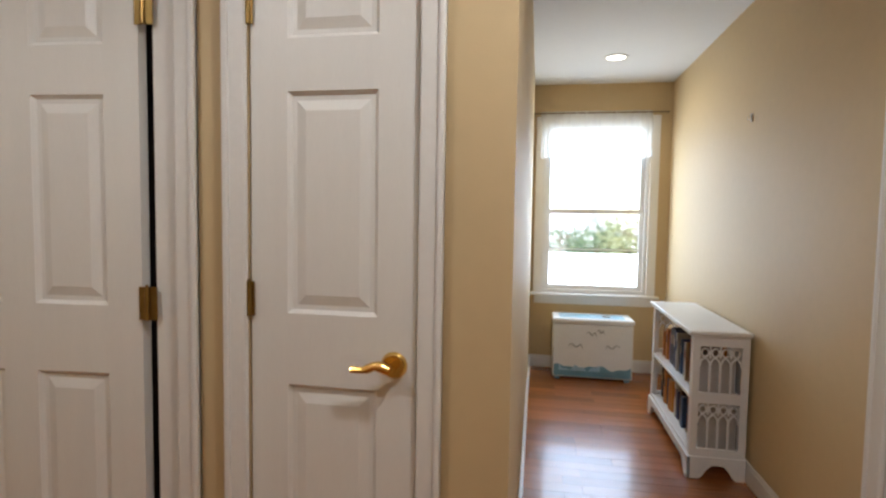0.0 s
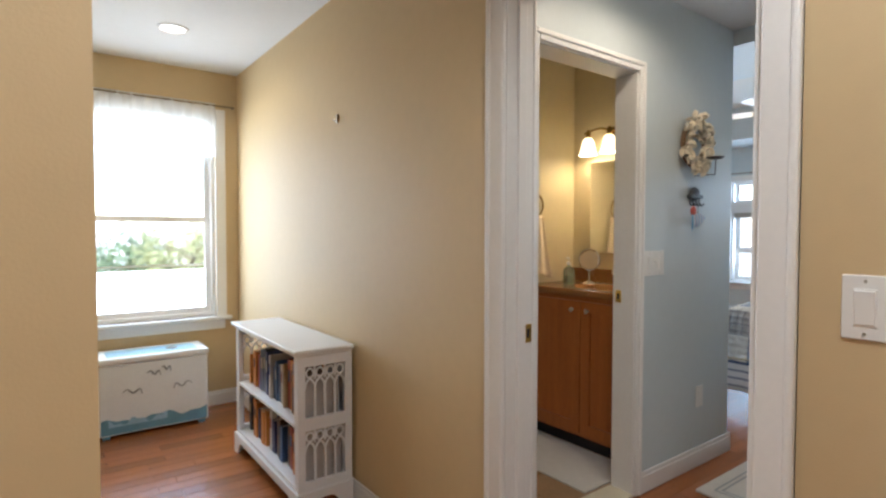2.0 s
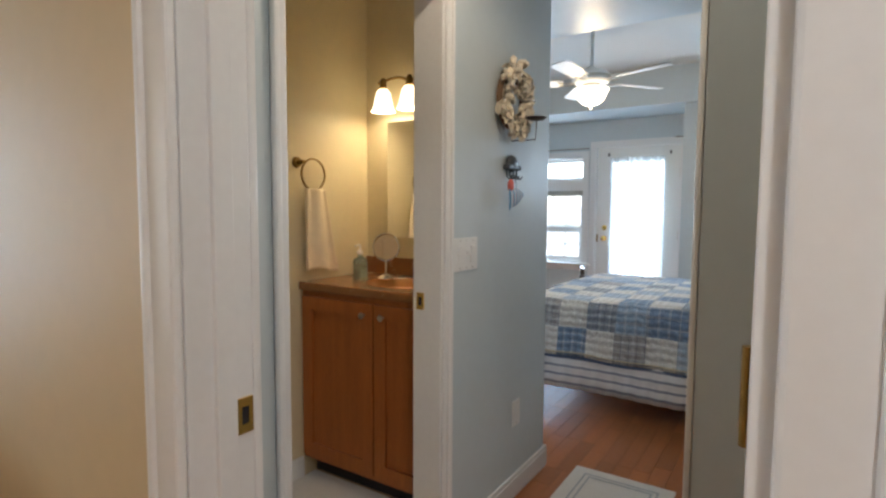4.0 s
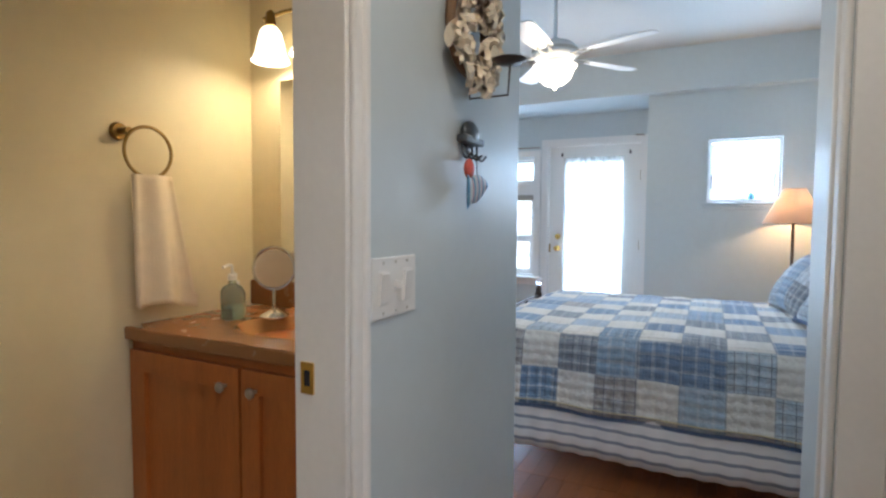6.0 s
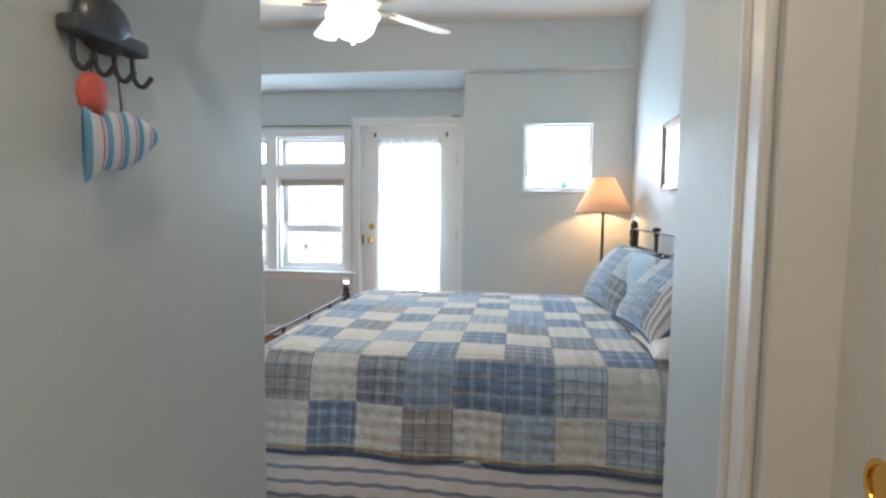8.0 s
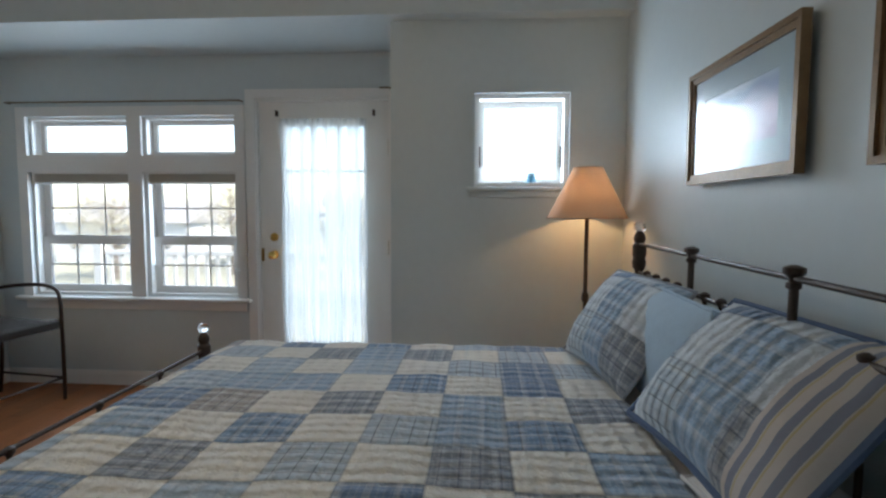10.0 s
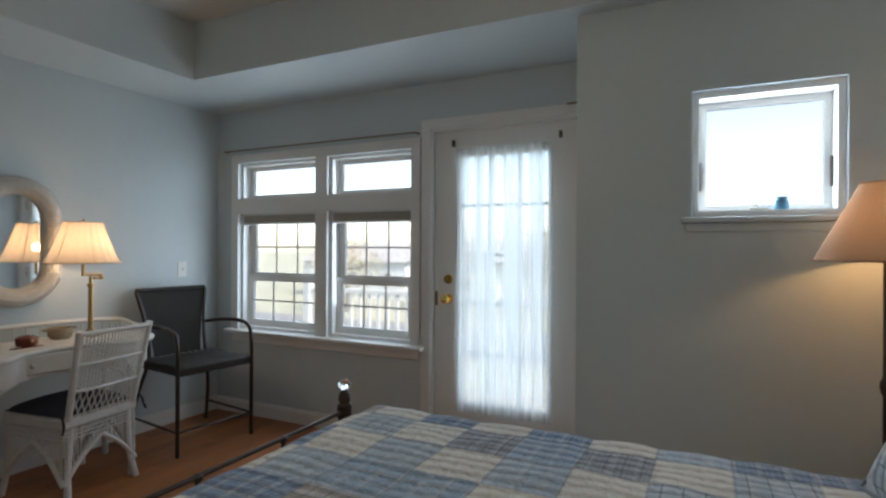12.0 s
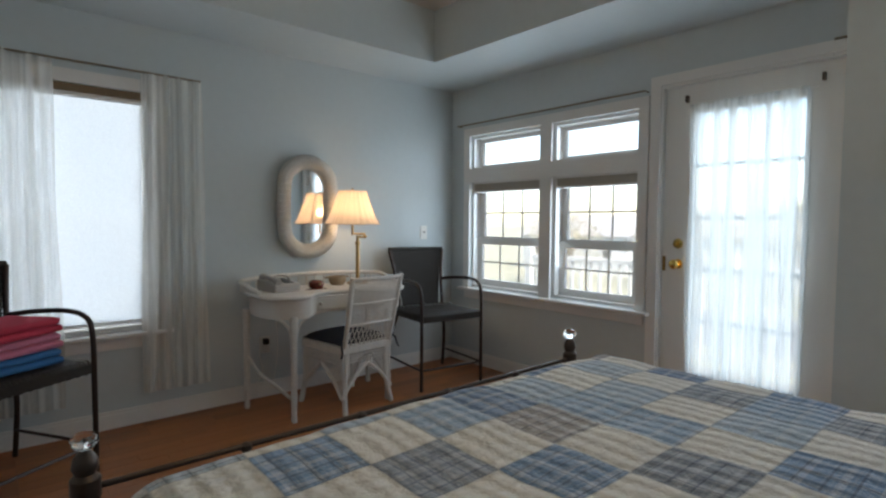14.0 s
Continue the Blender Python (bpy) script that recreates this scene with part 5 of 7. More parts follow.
# painted chest
M["chestw"] = mat("white_chest_paint", (0.76, 0.79, 0.81), 0.42, var=0.04, scale=5, bump=0.04, bscale=70)
M["chestb"] = mat("sea_blue_paint", (0.15, 0.33, 0.46), 0.45, var=0.25, scale=9)
M["chestl"] = mat("sky_blue_paint", (0.33, 0.55, 0.70), 0.45, var=0.18, scale=9)
M["gull"] = mat("grey_paint", (0.34, 0.37, 0.39), 0.6, var=0.1)
ch = thing("toy_chest", "white wooden chest painted with gulls over blue waves", "chest")
CX0, CX1, CY0, CY1 = -0.925, -0.30, 2.32, 2.62
part("body", boxed(CX0, CX1, CY0, CY1, 0.02, 0.455, bevel=0.01), M["chestw"], ch)
part("lid", boxed(CX0 - 0.008, CX1 + 0.008, CY0 - 0.008, CY1, 0.458, 0.50, bevel=0.014, seg=3), M["chestw"], ch)
for x in (CX0 + 0.02, CX1 - 0.06):
    for y in (CY0 + 0.01, CY1 - 0.05):
        part("foot", boxed(x, x + 0.04, y, y + 0.04, 0.0, 0.02), M["chestb"], ch)


def wave_board(bm, x0, x1, y, z0, z1, seed):
    n = 40
    prev = None
    for k in range(n + 1):
        u = k / n
        x = x0 + (x1 - x0) * u
        z = z1 + 0.016 * math.sin(u * 13 + seed) + 0.008 * math.sin(u * 31 + seed)
        cur = [bm.verts.new((x, y, z0)), bm.verts.new((x, y, z)), bm.verts.new((x, y + 0.003, z0)), bm.verts.new((x, y + 0.003, z))]
        if prev:
            bm.faces.new((prev[0], cur[0], cur[1], prev[1]))
            bm.faces.new((prev[1], cur[1], cur[3], prev[3]))
        prev = cur


bm = bmesh.new()
wave_board(bm, CX0 + 0.011, CX1 - 0.011, CY0 - 0.003, 0.03, 0.105, 0.6)
part("painted_wave", bm, M["chestb"], ch, "blue painted waves")
bm = bmesh.new()
wave_board(bm, CX0 + 0.05, CX1 - 0.25, CY0 - 0.0045, 0.075, 0.10, 2.0)
part("painted_wave", bm, M["chestl"], ch, "pale blue painted waves")
part("painted_sky", boxed(CX0 + 0.05, CX1 - 0.06, CY0 + 0.04, CY1 - 0.08, 0.4995, 0.5018, bevel=0.0008), M["chestl"], ch, "sky blue painted lid field")
for gx, gz, s in ((-0.74, 0.27, 1.0), (-0.46, 0.27, -1.0), (-0.62, 0.37, 0.7), (-0.55, 0.39, 0.5)):
    bm = bmesh.new()
    tube(bm, curve_pts([(gx - 0.06 * s, CY0 - 0.002, gz + 0.012), (gx - 0.03 * s, CY0 - 0.002, gz + 0.026), (gx, CY0 - 0.002, gz), (gx + 0.035 * s, CY0 - 0.002, gz + 0.022), (gx + 0.05 * s, CY0 - 0.002, gz - 0.012)], 5), [0.002 + 0.004 * math.sin(math.pi * k / 20) for k in range(21)], 6)
    part("painted_gull", bm, M["gull"], ch, "grey painted gull")
bm = bmesh.new()
lathe(bm, [(0.034, 0.0), (0.036, 0.006), (0.02, 0.012), (0.001, 0.014)], (-0.50, 2.44, 0.5022), 16)
single("shell_ornament", bm, M["gull"], "small dark shell ornament on the chest lid", "ornament", smooth=True)

# recessed downlights: the alcove's own, the other three added unseen for fill light
M["lit"] = mat("lit_lamp_face", (0.9, 0.88, 0.8), 0.4, var=0.0, emit=(1.0, 0.93, 0.8), power=1.0)
for i, (x, y) in enumerate(((-0.56, 1.91), (-2.35, -2.0), (-0.75, -1.5), (0.80, -0.48))):
    e = thing("recessed_downlight", "round recessed ceiling light, lit, known in the alcove and added elsewhere", "downlight", "ceiling downlights", at=(x, y, 2.44))
    bm = bmesh.new()
    lathe(bm, [(0.062, -0.001), (0.085, -0.001), (0.085, -0.006), (0.068, -0.008), (0.062, -0.001)], n=32, cap=False)
    part("trim_ring", bm, M["trim"], e, smooth=True)
    part("lens", turned([(0.0615, -0.0015), (0.060, -0.004), (0.002, -0.0045)], n=32), M["lit"], e, smooth=True)

# ---- entry: wreath, sconce, key rack, rug ----
M["shell"] = mat("pale_seashell", (0.78, 0.68, 0.52), 0.4, var=0.25, scale=30, bump=0.15, bscale=90, island=0.25)
M["twig"] = mat("brown_twig", (0.14, 0.08, 0.04), 0.8, var=0.2, scale=30)
WX, WZ = 1.565, 1.738
wr = thing("shell_wreath", "oval wreath of cream seashells hung on the wall", "wreath", at=(WX, 0, WZ))
bm = bmesh.new()
tube(bm, [(0.105 * math.cos(t * math.pi / 16), -0.022, 0.108 * math.sin(t * math.pi / 16)) for t in range(32)], 0.013, 8, closed=True)
part("ring", bm, M["twig"], wr, "twig ring", True)
shells = []
for v in range(3):
    bm = bmesh.new()
    n = 9
    vs = [bm.verts.new((0, 0, -0.016))]
    rim = []
    for k in range(n):
        a = math.pi * (0.08 + 0.84 * k / (n - 1))
        rr = 0.028 + 0.003 * (k % 2) + 0.004 * v * math.sin(a)
        rim.append(bm.verts.new((rr * math.cos(a), 0.004 - 0.003 * (k % 2), rr * math.sin(a) - 0.012)))
    mid = [bm.verts.new((p.co.x * 0.55, -0.012 - 0.002 * (k % 2), p.co.z * 0.55)) for k, p in enumerate(rim)]
    for k in range(n - 1):
        bm.faces.new((rim[k], rim[k + 1], mid[k + 1], mid[k]))
        bm.faces.new((mid[k], mid[k + 1], vs[0]))
        bm.faces.new((rim[k + 1], rim[k], vs[0]))
    shells.append(finish("shell", bm, M["shell"], True))
rs = random.Random(4)
for k in range(120):
    a = rs.uniform(0, 2 * math.pi)
    rr = rs.uniform(0.065, 0.142)
    ob = new("shell", shells[k % 3])
    ob.parent = wr
    ob.matrix_local = Matrix.Translation((rr * math.cos(a), -rs.uniform(0.03, 0.062) + 0.10 * abs(rr - 0.105), rr * 1.06 * math.sin(a))) @ Euler((rs.uniform(-0.9, 0.9), rs.uniform(0, 6.28), rs.uniform(-0.9, 0.9))).to_matrix().to_4x4() @ Matrix.Scale(rs.uniform(0.7, 1.15), 4)
sc = thing("candle_sconce", "thin black iron candle sconce below the wreath", "candle holder", at=(1.615, 0, 1.61))
bm = bmesh.new()
tube(bm, [(0, 0, 0.05), (0, -0.004, -0.03), (0.0, -0.11, -0.03), (0.0, -0.115, 0.05)], 0.0028, 6)
part("bracket", bm, M["iron"], sc)
part("drip_pan", turned([(0.004, 0.045), (0.030, 0.048), (0.044, 0.058), (0.040, 0.060), (0.004, 0.056)], (0, -0.112, 0), 20), M["iron"], sc, smooth=True)
kr = thing("key_rack", "grey metal cap-shaped key rack with hooks", "key rack", at=(1.60, 0, 1.462))
M["pewter"] = mat("dark_pewter", (0.11, 0.12, 0.13), 0.4, 0.8, var=0.3, scale=30)
bm = bmesh.new()
bmesh.ops.create_uvsphere(bm, u_segments=18, v_segments=10, radius=0.042, matrix=Matrix.Translation((0, -0.012, 0.022)) @ Matrix.Diagonal((1, 0.5, 0.85, 1)))
part("crown", bm, M["pewter"], kr, smooth=True)
part("brim", boxed(-0.062, 0.062, -0.03, -0.001, -0.004, 0.018, bevel=0.007, seg=3), M["pewter"], kr)
for k in range(4):
    x = -0.048 + 0.032 * k
    bm = bmesh.new()
    tube(bm, curve_pts([(x, -0.012, 0.0), (x, -0.014, -0.03), (x, -0.026, -0.042), (x, -0.040, -0.030)], 5), 0.0032, 7)
    part("hook", bm, M["pewter"], kr, smooth=True)
M["coral"] = mat("coral_red_enamel", (0.62, 0.12, 0.09), 0.5, var=0.1)
M["fishw"] = striped("striped_fish", (0.66, 0.72, 0.78), (0.16, 0.38, 0.60), 38, 0.36, (0.52, 0.16, 0.30))
e = thing("coral_ornament", "small coral red hanging ornament", "ornament", at=(1.558, -0.03, 1.392))
bm = bmesh.new()
bmesh.ops.create_icosphere(bm, subdivisions=2, radius=0.024, matrix=Matrix.Diagonal((0.9, 0.5, 1.1, 1)))
part("body", bm, M["coral"], e, smooth=True)
bm = bmesh.new()
tube(bm, [(0, 0, 0.022), (0, 0, 0.045)], 0.0012, 5)
part("cord", bm, M["twig"], e)
e = thing("fish_ornament", "striped white and blue wooden fish hanging from a hook", "ornament", at=(1.60, -0.034, 1.345), rz=0)
bm = bmesh.new()


def fish(u, v):
    x = -0.062 + 0.124 * u
    hgt = 0.036 * math.sin(math.pi * min(1, 0.12 + 0.88 * u)) ** 0.7 + (0.026 * (0.2 - u) / 0.2 if u < 0.2 else 0)
    a = v * 2 * math.pi
    return (x, 0.009 * math.sin(a) * min(1, u * 4 + 0.2), hgt * math.cos(a) - 0.25 * (0.5 - u) * 0.1), (v, x)


grid(bm, 14, 12, fish)
bmesh.ops.remove_doubles(bm, verts=bm.verts, dist=1e-5)
part("body", bm, M["fishw"], e, smooth=True)
bm = bmesh.new()
tube(bm, [(0.0, 0, 0.02), (-0.006, 0, 0.08)], 0.0012, 5)
part("cord", bm, M["twig"], e)

M["rug"] = mat("white_cotton_rug", (0.72, 0.71, 0.69), 0.95, var=0.06, scale=30, bump=0.6, bscale=130)
M["rugline"] = mat("grey_rug_stripe", (0.42, 0.45, 0.49), 0.95, var=0.1, scale=30, bump=0.5, bscale=130)


def rug(name, x0, x1, y0, y1, label, stripes=False, rz=0.0):
    e = thing(name, label, "rug", at=((x0 + x1) / 2, (y0 + y1) / 2, 0.0), rz=rz)
    w, d = (x1 - x0) / 2, (y1 - y0) / 2
    bm = bmesh.new()
    grid(bm, 30, 20, lambda u, v: ((-w + 2 * w * u, -d + 2 * d * v, 0.013 + 0.0015 * noise.noise((u * 9, v * 7, 2))), (u, v)))
    part("woven_top", bm, M["rug"], e, smooth=True)
    part("backing", boxed(-w, w, -d, d, 0.0005, 0.0115, bevel=0.004), M["rug"], e)
    if stripes:
        for inset in (0.06, 0.085):
            bm = wall_bm("x", 0, 1, -d + inset, d - inset, -w + inset, w - inset, [(-d + inset + 0.008, d - inset - 0.008, -w + inset + 0.008, w - inset - 0.008)])
            for vv in bm.verts:
                p, a, z = vv.co
                vv.co = (z, a, 0.0152 + 0.001 * p)
            part("stripe", bm, M["rugline"], e, "grey border stripe")
    return e


rug("door_rug", 1.38, 2.10, -0.62, -0.158, "white rug with a grey border stripe on the oak floor", True)
rug("bath_rug", 0.92, 1.34, 0.15, 0.90, "plain white cotton bath rug on the tiles")

# ---- bathroom ----
VX0, VX1, VY0, VY1 = 1.285, 1.753, 0.13, 0.918
van = thing("vanity_cabinet", "honey maple bathroom vanity with two doors", "cabinet")
part("body", boxed(VX0 + 0.02, VX1, VY0, VY1, 0.10, 0.912), M["oak"], van)
part("toe_kick", boxed(VX0 + 0.08, VX1, VY0, VY1, 0.0, 0.099), M["dark"], van, "black recessed toe kick")
part("face_frame", wall_bm("x", VX0 + 0.004, VX0 + 0.02, VY0, VY1, 0.10, 0.912, []), M["oak"], van)
for y0, y1, ky in ((0.475, 0.905, 0.52), (0.145, 0.465, 0.415)):
    d = part("door", wall_bm("x", VX0 - 0.014, VX0 + 0.003, y0, y1, 0.125, 0.885, [(y0 + 0.06, y1 - 0.06, 0.185, 0.825)]), M["oak"], van)
    part("door_panel", boxed(VX0 - 0.001, VX0 + 0.0025, y0 + 0.055, y1 - 0.055, 0.18, 0.83), M["oak"], d)
    bm = bmesh.new()
    rod(bm, (VX0 - 0.014, ky, 0.835), (VX0 - 0.028, ky, 0.835), 0.005)
    bmesh.ops.create_uvsphere(bm, u_segments=14, v_segments=8, radius=0.014, matrix=Matrix.Translation((VX0 - 0.034, ky, 0.835)) @ Matrix.Diagonal((0.6, 1, 1, 1)))
    part("knob", bm, M["nickel"], d, "round nickel knob", True)
ct = thing("countertop", "tan bathroom countertop with a moulded amber basin", "countertop")
# top with an oval opening and a bowl below
bm = bmesh.new()
NB = 32
bcx, bcy, ba, bb = 1.50, 0.47, 0.155, 0.20
inner = [bm.verts.new((bcx + ba * math.cos(2 * math.pi * k / NB), bcy + bb * math.sin(2 * math.pi * k / NB), 0.95)) for k in range(NB)]
ox0, ox1, oy0, oy1 = VX0 - 0.022, VX1, VY0 - 0.005, VY1


def on_rect(a):
    dx, dy = math.cos(a), math.sin(a)
    s = min(((ox1 if dx > 0 else ox0) - bcx) / dx if abs(dx) > 1e-6 else 9, ((oy1 if dy > 0 else oy0) - bcy) / dy if abs(dy) > 1e-6 else 9)
    return bcx + dx * s, bcy + dy * s


outer = [bm.verts.new((*on_rect(2 * math.pi * k / NB), 0.95)) for k in range(NB)]
for k in range(NB):
    bm.faces.new((inner[k], inner[(k + 1) % NB], outer[(k + 1) % NB], outer[k]))
part("top_surface", bm, M["counter"], ct)
part("front_edge", boxed(ox0 - 0.001, ox0 + 0.02, oy0, oy1, 0.913, 0.9505, bevel=0.005), M["counter"], ct)
bm = bmesh.new()
rings = []
for s, z in ((1.03, 0.951), (1.0, 0.953), (0.96, 0.948), (0.85, 0.905), (0.6, 0.86), (0.25, 0.845), (0.06, 0.843)):
    rings.append([bm.verts.new((bcx + ba * s * math.cos(2 * math.pi * k / NB), bcy + bb * s * math.sin(2 * math.pi * k / NB), z)) for k in range(NB)])
for a, b in zip(rings, rings[1:]):
    for k in range(NB):
        bm.faces.new((a[k], a[(k + 1) % NB], b[(k + 1) % NB], b[k]))
bm.faces.new(rings[-1])
part("basin", bm, M["basin"], ct, "glossy amber oval basin", True)
part("backsplash", boxed(VX1 - 0.018, VX1 - 0.001, oy0, oy1 - 0.001, 0.951, 1.04, bevel=0.004), M["counter"], ct)
fc = thing("faucet", "chrome bathroom faucet with one lever", "faucet", at=(1.69, 0.47, 0.951))
part("base", turned([(0.03, 0.0), (0.03, 0.008), (0.022, 0.014), (0.02, 0.09), (0.016, 0.10)], n=18), M["chrome"], fc, smooth=True)
bm = bmesh.new()
tube(bm, curve_pts([(0, 0, 0.07), (-0.05, 0, 0.11), (-0.10, 0, 0.10), (-0.115, 0, 0.075)], 6), 0.011, 10)
part("spout", bm, M["chrome"], fc, smooth=True)
bm = bmesh.new()
tube(bm, curve_pts([(0, 0, 0.10), (0.0, 0, 0.12), (-0.03, 0, 0.145)], 5), 0.007, 8)
part("lever", bm, M["chrome"], fc, smooth=True)
mr_ = thing("wall_mirror", "frameless bathroom mirror above the vanity", "mirror")
part("mirror_glass", boxed(1.745, 1.7515, 0.14, 0.775, 1.145, 1.74, bevel=0.002), M["mirror"], mr_)
vl = thing("vanity_light", "bronze three-lamp vanity light with white bell shades, lit", "wall lamp", at=(1.753, 0.565, 1.90))
M["bell"] = mat("lit_bell_glass", (0.9, 0.84, 0.7), 0.3, var=0.02, emit=(1.0, 0.80, 0.48), power=0.4)
part("backplate", boxed(-0.02, -0.001, -0.06, 0.06, -0.03, 0.05, bevel=0.006), M["oldbrass"], vl)
bm = bmesh.new()
tube(bm, curve_pts([(-0.09, -0.20, 0.02), (-0.06, -0.10, 0.045), (-0.03, 0.0, 0.015), (-0.06, 0.10, 0.045), (-0.09, 0.20, 0.02)], 8), 0.007, 8)
part("arm", bm, M["oldbrass"], vl, smooth=True)
for yy in (-0.16, 0.0, 0.16):
    bm = bmesh.new()
    lathe(bm, [(0.006, 0.04), (0.014, 0.03), (0.018, -0.01), (0.010, -0.02)], (-0.10, yy, 0.0), 12)
    if yy == 0.0:
        tube(bm, [(-0.02, 0, 0.02), (-0.10, 0, 0.02)], 0.006, 8)
    part("lamp_holder", bm, M["oldbrass"], vl, smooth=True)
    bm = bmesh.new()
    lathe(bm, [(0.022, -0.015), (0.034, -0.03), (0.042, -0.06), (0.050, -0.10), (0.062, -0.125)], (-0.10, yy, 0.0), 20, cap=False)
    part("bell_shade", bm, M["bell"], vl, "white glass bell shade", True)
# towel ring and towel
tr = thing("towel_ring", "aged brass towel ring on the cream wall", "towel ring", at=(1.262, 0.92, 1.505))
bm = bmesh.new()
rod(bm, (0, 0, 0), (0, -0.012, 0), 0.026, 0.022, 18)
rod(bm, (0, -0.012, 0), (0, -0.05, 0), 0.010, 0.010, 12)
part("mount", bm, M["oldbrass"], tr, smooth=True)
bm = bmesh.new()
tube(bm, [(0.055 + 0.072 * math.cos(t * math.pi / 16), -0.052, -0.055 + 0.072 * math.sin(t * math.pi / 16)) for t in range(32)], 0.005, 8, closed=True)
part("ring", bm, M["oldbrass"], tr, smooth=True)
M["towel"] = mat("cream_terry", (0.78, 0.66, 0.48), 1.0, var=0.05, scale=30, bump=0.25, bscale=220)


def towel_at(u, v):
    w = 0.12 + 0.065 * v
    x = 1.327 + 0.045 * v + (u - 0.5) * w
    f = math.sin(u * 9 + 0.8 * v)
    y = 0.862 + 0.016 * f * (0.5 + 0.5 * v)
    return (x, y, 1.385 - 0.385 * v + 0.012 * math.sin(u * 5) * v), (u, v)


e = thing("hand_towel", "cream terry hand towel hanging from the ring", "towel")
bm = bmesh.new()
grid(bm, 26, 24, towel_at)
solidify(part("cloth", bm, M["towel"], e, smooth=True), 0.014)
bm = bmesh.new()
grid(bm, 26, 2, lambda u, v: ((lambda p: (p[0], p[1] - 0.009, p[2]))(towel_at(u, 0.90 + 0.04 * v)[0]), (u, v)))
part("woven_band", bm, M["towel"], e)
# shaving mirror, soap bottles
e = thing("vanity_mirror", "round chrome magnifying mirror on a stand", "mirror", at=(1.575, 0.645, 0.951), rz=-50)
part("base", turned([(0.045, 0.0), (0.045, 0.006), (0.03, 0.016), (0.008, 0.028)], n=22), M["chrome"], e, smooth=True)
part("stem", turned([(0.007, 0.026), (0.006, 0.09)], n=12), M["chrome"], e, smooth=True)
bm = bmesh.new()
tube(bm, [(0.062 * math.cos(t * math.pi / 16), 0, 0.155 + 0.066 * math.sin(t * math.pi / 16)) for t in range(32)], 0.005, 8, closed=True)
part("rim", bm, M["chrome"], e, smooth=True)
bm = bmesh.new()
rod(bm, (0, -0.003, 0.155), (0, 0.003, 0.155), 0.060, 0.060, 32)
part("mirror_disc", bm, M["mirror"], e)
M["soapg"] = mat("pale_green_soap", (0.70, 0.88, 0.80), 0.08, var=0.04, trans=0.85)
M["soapc"] = mat("clear_soap_bottle", (0.85, 0.93, 0.88), 0.06, var=0.03, trans=0.9)
for x, y, s, lab in ((1.50, 0.745, 1.0, "pale green soap dispenser with a clear pump"), (1.555, 0.79, 0.8, "small clear green lotion bottle")):
    e = thing("soap_bottle", lab, "bottle", "bottles on the vanity", at=(x, y, 0.951))
    part("body", turned([(0.034 * s, 0.0), (0.036 * s, 0.005), (0.036 * s, 0.085 * s), (0.028 * s, 0.10 * s), (0.012 * s, 0.108 * s), (0.012 * s, 0.12 * s)], n=20), M["soapg"] if s == 1.0 else M["soapc"], e, smooth=True)
    part("collar", turned([(0.014 * s, 0.12 * s), (0.014 * s, 0.135 * s), (0.004, 0.138 * s), (0.004, 0.165 * s)], n=14), M["plastic"], e, smooth=True)
    bm = bmesh.new()
    tube(bm, [(0, 0, 0.165 * s), (-0.012, 0, 0.168 * s), (-0.035 * s, 0, 0.162 * s)], 0.005, 8)
    part("pump", bm, M["plastic"], e, smooth=True)

# ---- desk corner ----
group_at(0.117, -0.377)
M["wicker"] = mat("white_wicker", (0.72, 0.70, 0.66), 0.55, var=0.12, scale=40, bump=0.5, bscale=140)
M["wpaint"] = mat("white_desk_paint", (0.74, 0.71, 0.66), 0.4, var=0.04, scale=7, bump=0.04, bscale=60)
desk = thing("desk", "white painted kidney-shaped desk with wicker trim", "desk")


def desk_outline(off=0.0):
    """Left lobe, a recessed middle, right lobe; the back stands near the wall."""
    cx = [(3.91, 3.16), (3.87, 3.0), (3.88, 2.82), (3.94, 2.70), (4.03, 2.655), (4.11, 2.675), (4.20, 2.76), (4.36, 2.80), (4.52, 2.76), (4.61, 2.675), (4.70, 2.655), (4.82, 2.70), (4.90, 2.82), (4.92, 3.0), (4.88, 3.16)]
    pts = curve_pts([(x, y, 0) for x, y in cx], 5)
    c = Vector((4.36, 2.98, 0))
    return [c + (p - c) * (1 + off) for p in pts]


def prism(bm, pts, z0, z1):
    lo = [bm.verts.new((p.x, p.y, z0)) for p in pts]
    hi = [bm.verts.new((p.x, p.y, z1)) for p in pts]
    bm.faces.new(lo[::-1])
    bm.faces.new(hi)
    for k in range(len(pts)):
        j = (k + 1) % len(pts)
        bm.faces.new((lo[k], lo[j], hi[j], hi[k]))


bm = bmesh.new()
prism(bm, desk_outline(0.0), 0.742, 0.765)
part("top", bm, M["wpaint"], desk)
bm = bmesh.new()
prism(bm, desk_outline(-0.045), 0.625, 0.741)
part("apron", bm, M["wpaint"], desk)
bm = bmesh.new()
tube(bm, [(p.x, p.y, 0.752) for p in desk_outline(0.004)], 0.012, 8)
part("wicker_edge", bm, M["wicker"], desk, "woven wicker edge", True)
bm = bmesh.new()
rim = curve_pts([(3.88, 2.86, 0.775), (3.87, 3.0, 0.80), (3.91, 3.17, 0.825), (4.36, 3.20, 0.84), (4.88, 3.17, 0.825), (4.92, 3.0, 0.80), (4.905, 2.86, 0.775)], 8)
tube(bm, rim, 0.014, 8)
part("gallery_rail", bm, M["wicker"], desk, smooth=True)
for k in range(len(rim)):
    bm = bmesh.new()
    rod(bm, (rim[k].x, rim[k].y, 0.76), rim[k], 0.004, n=6)
    part("gallery_spindle", bm, M["wicker"], desk)
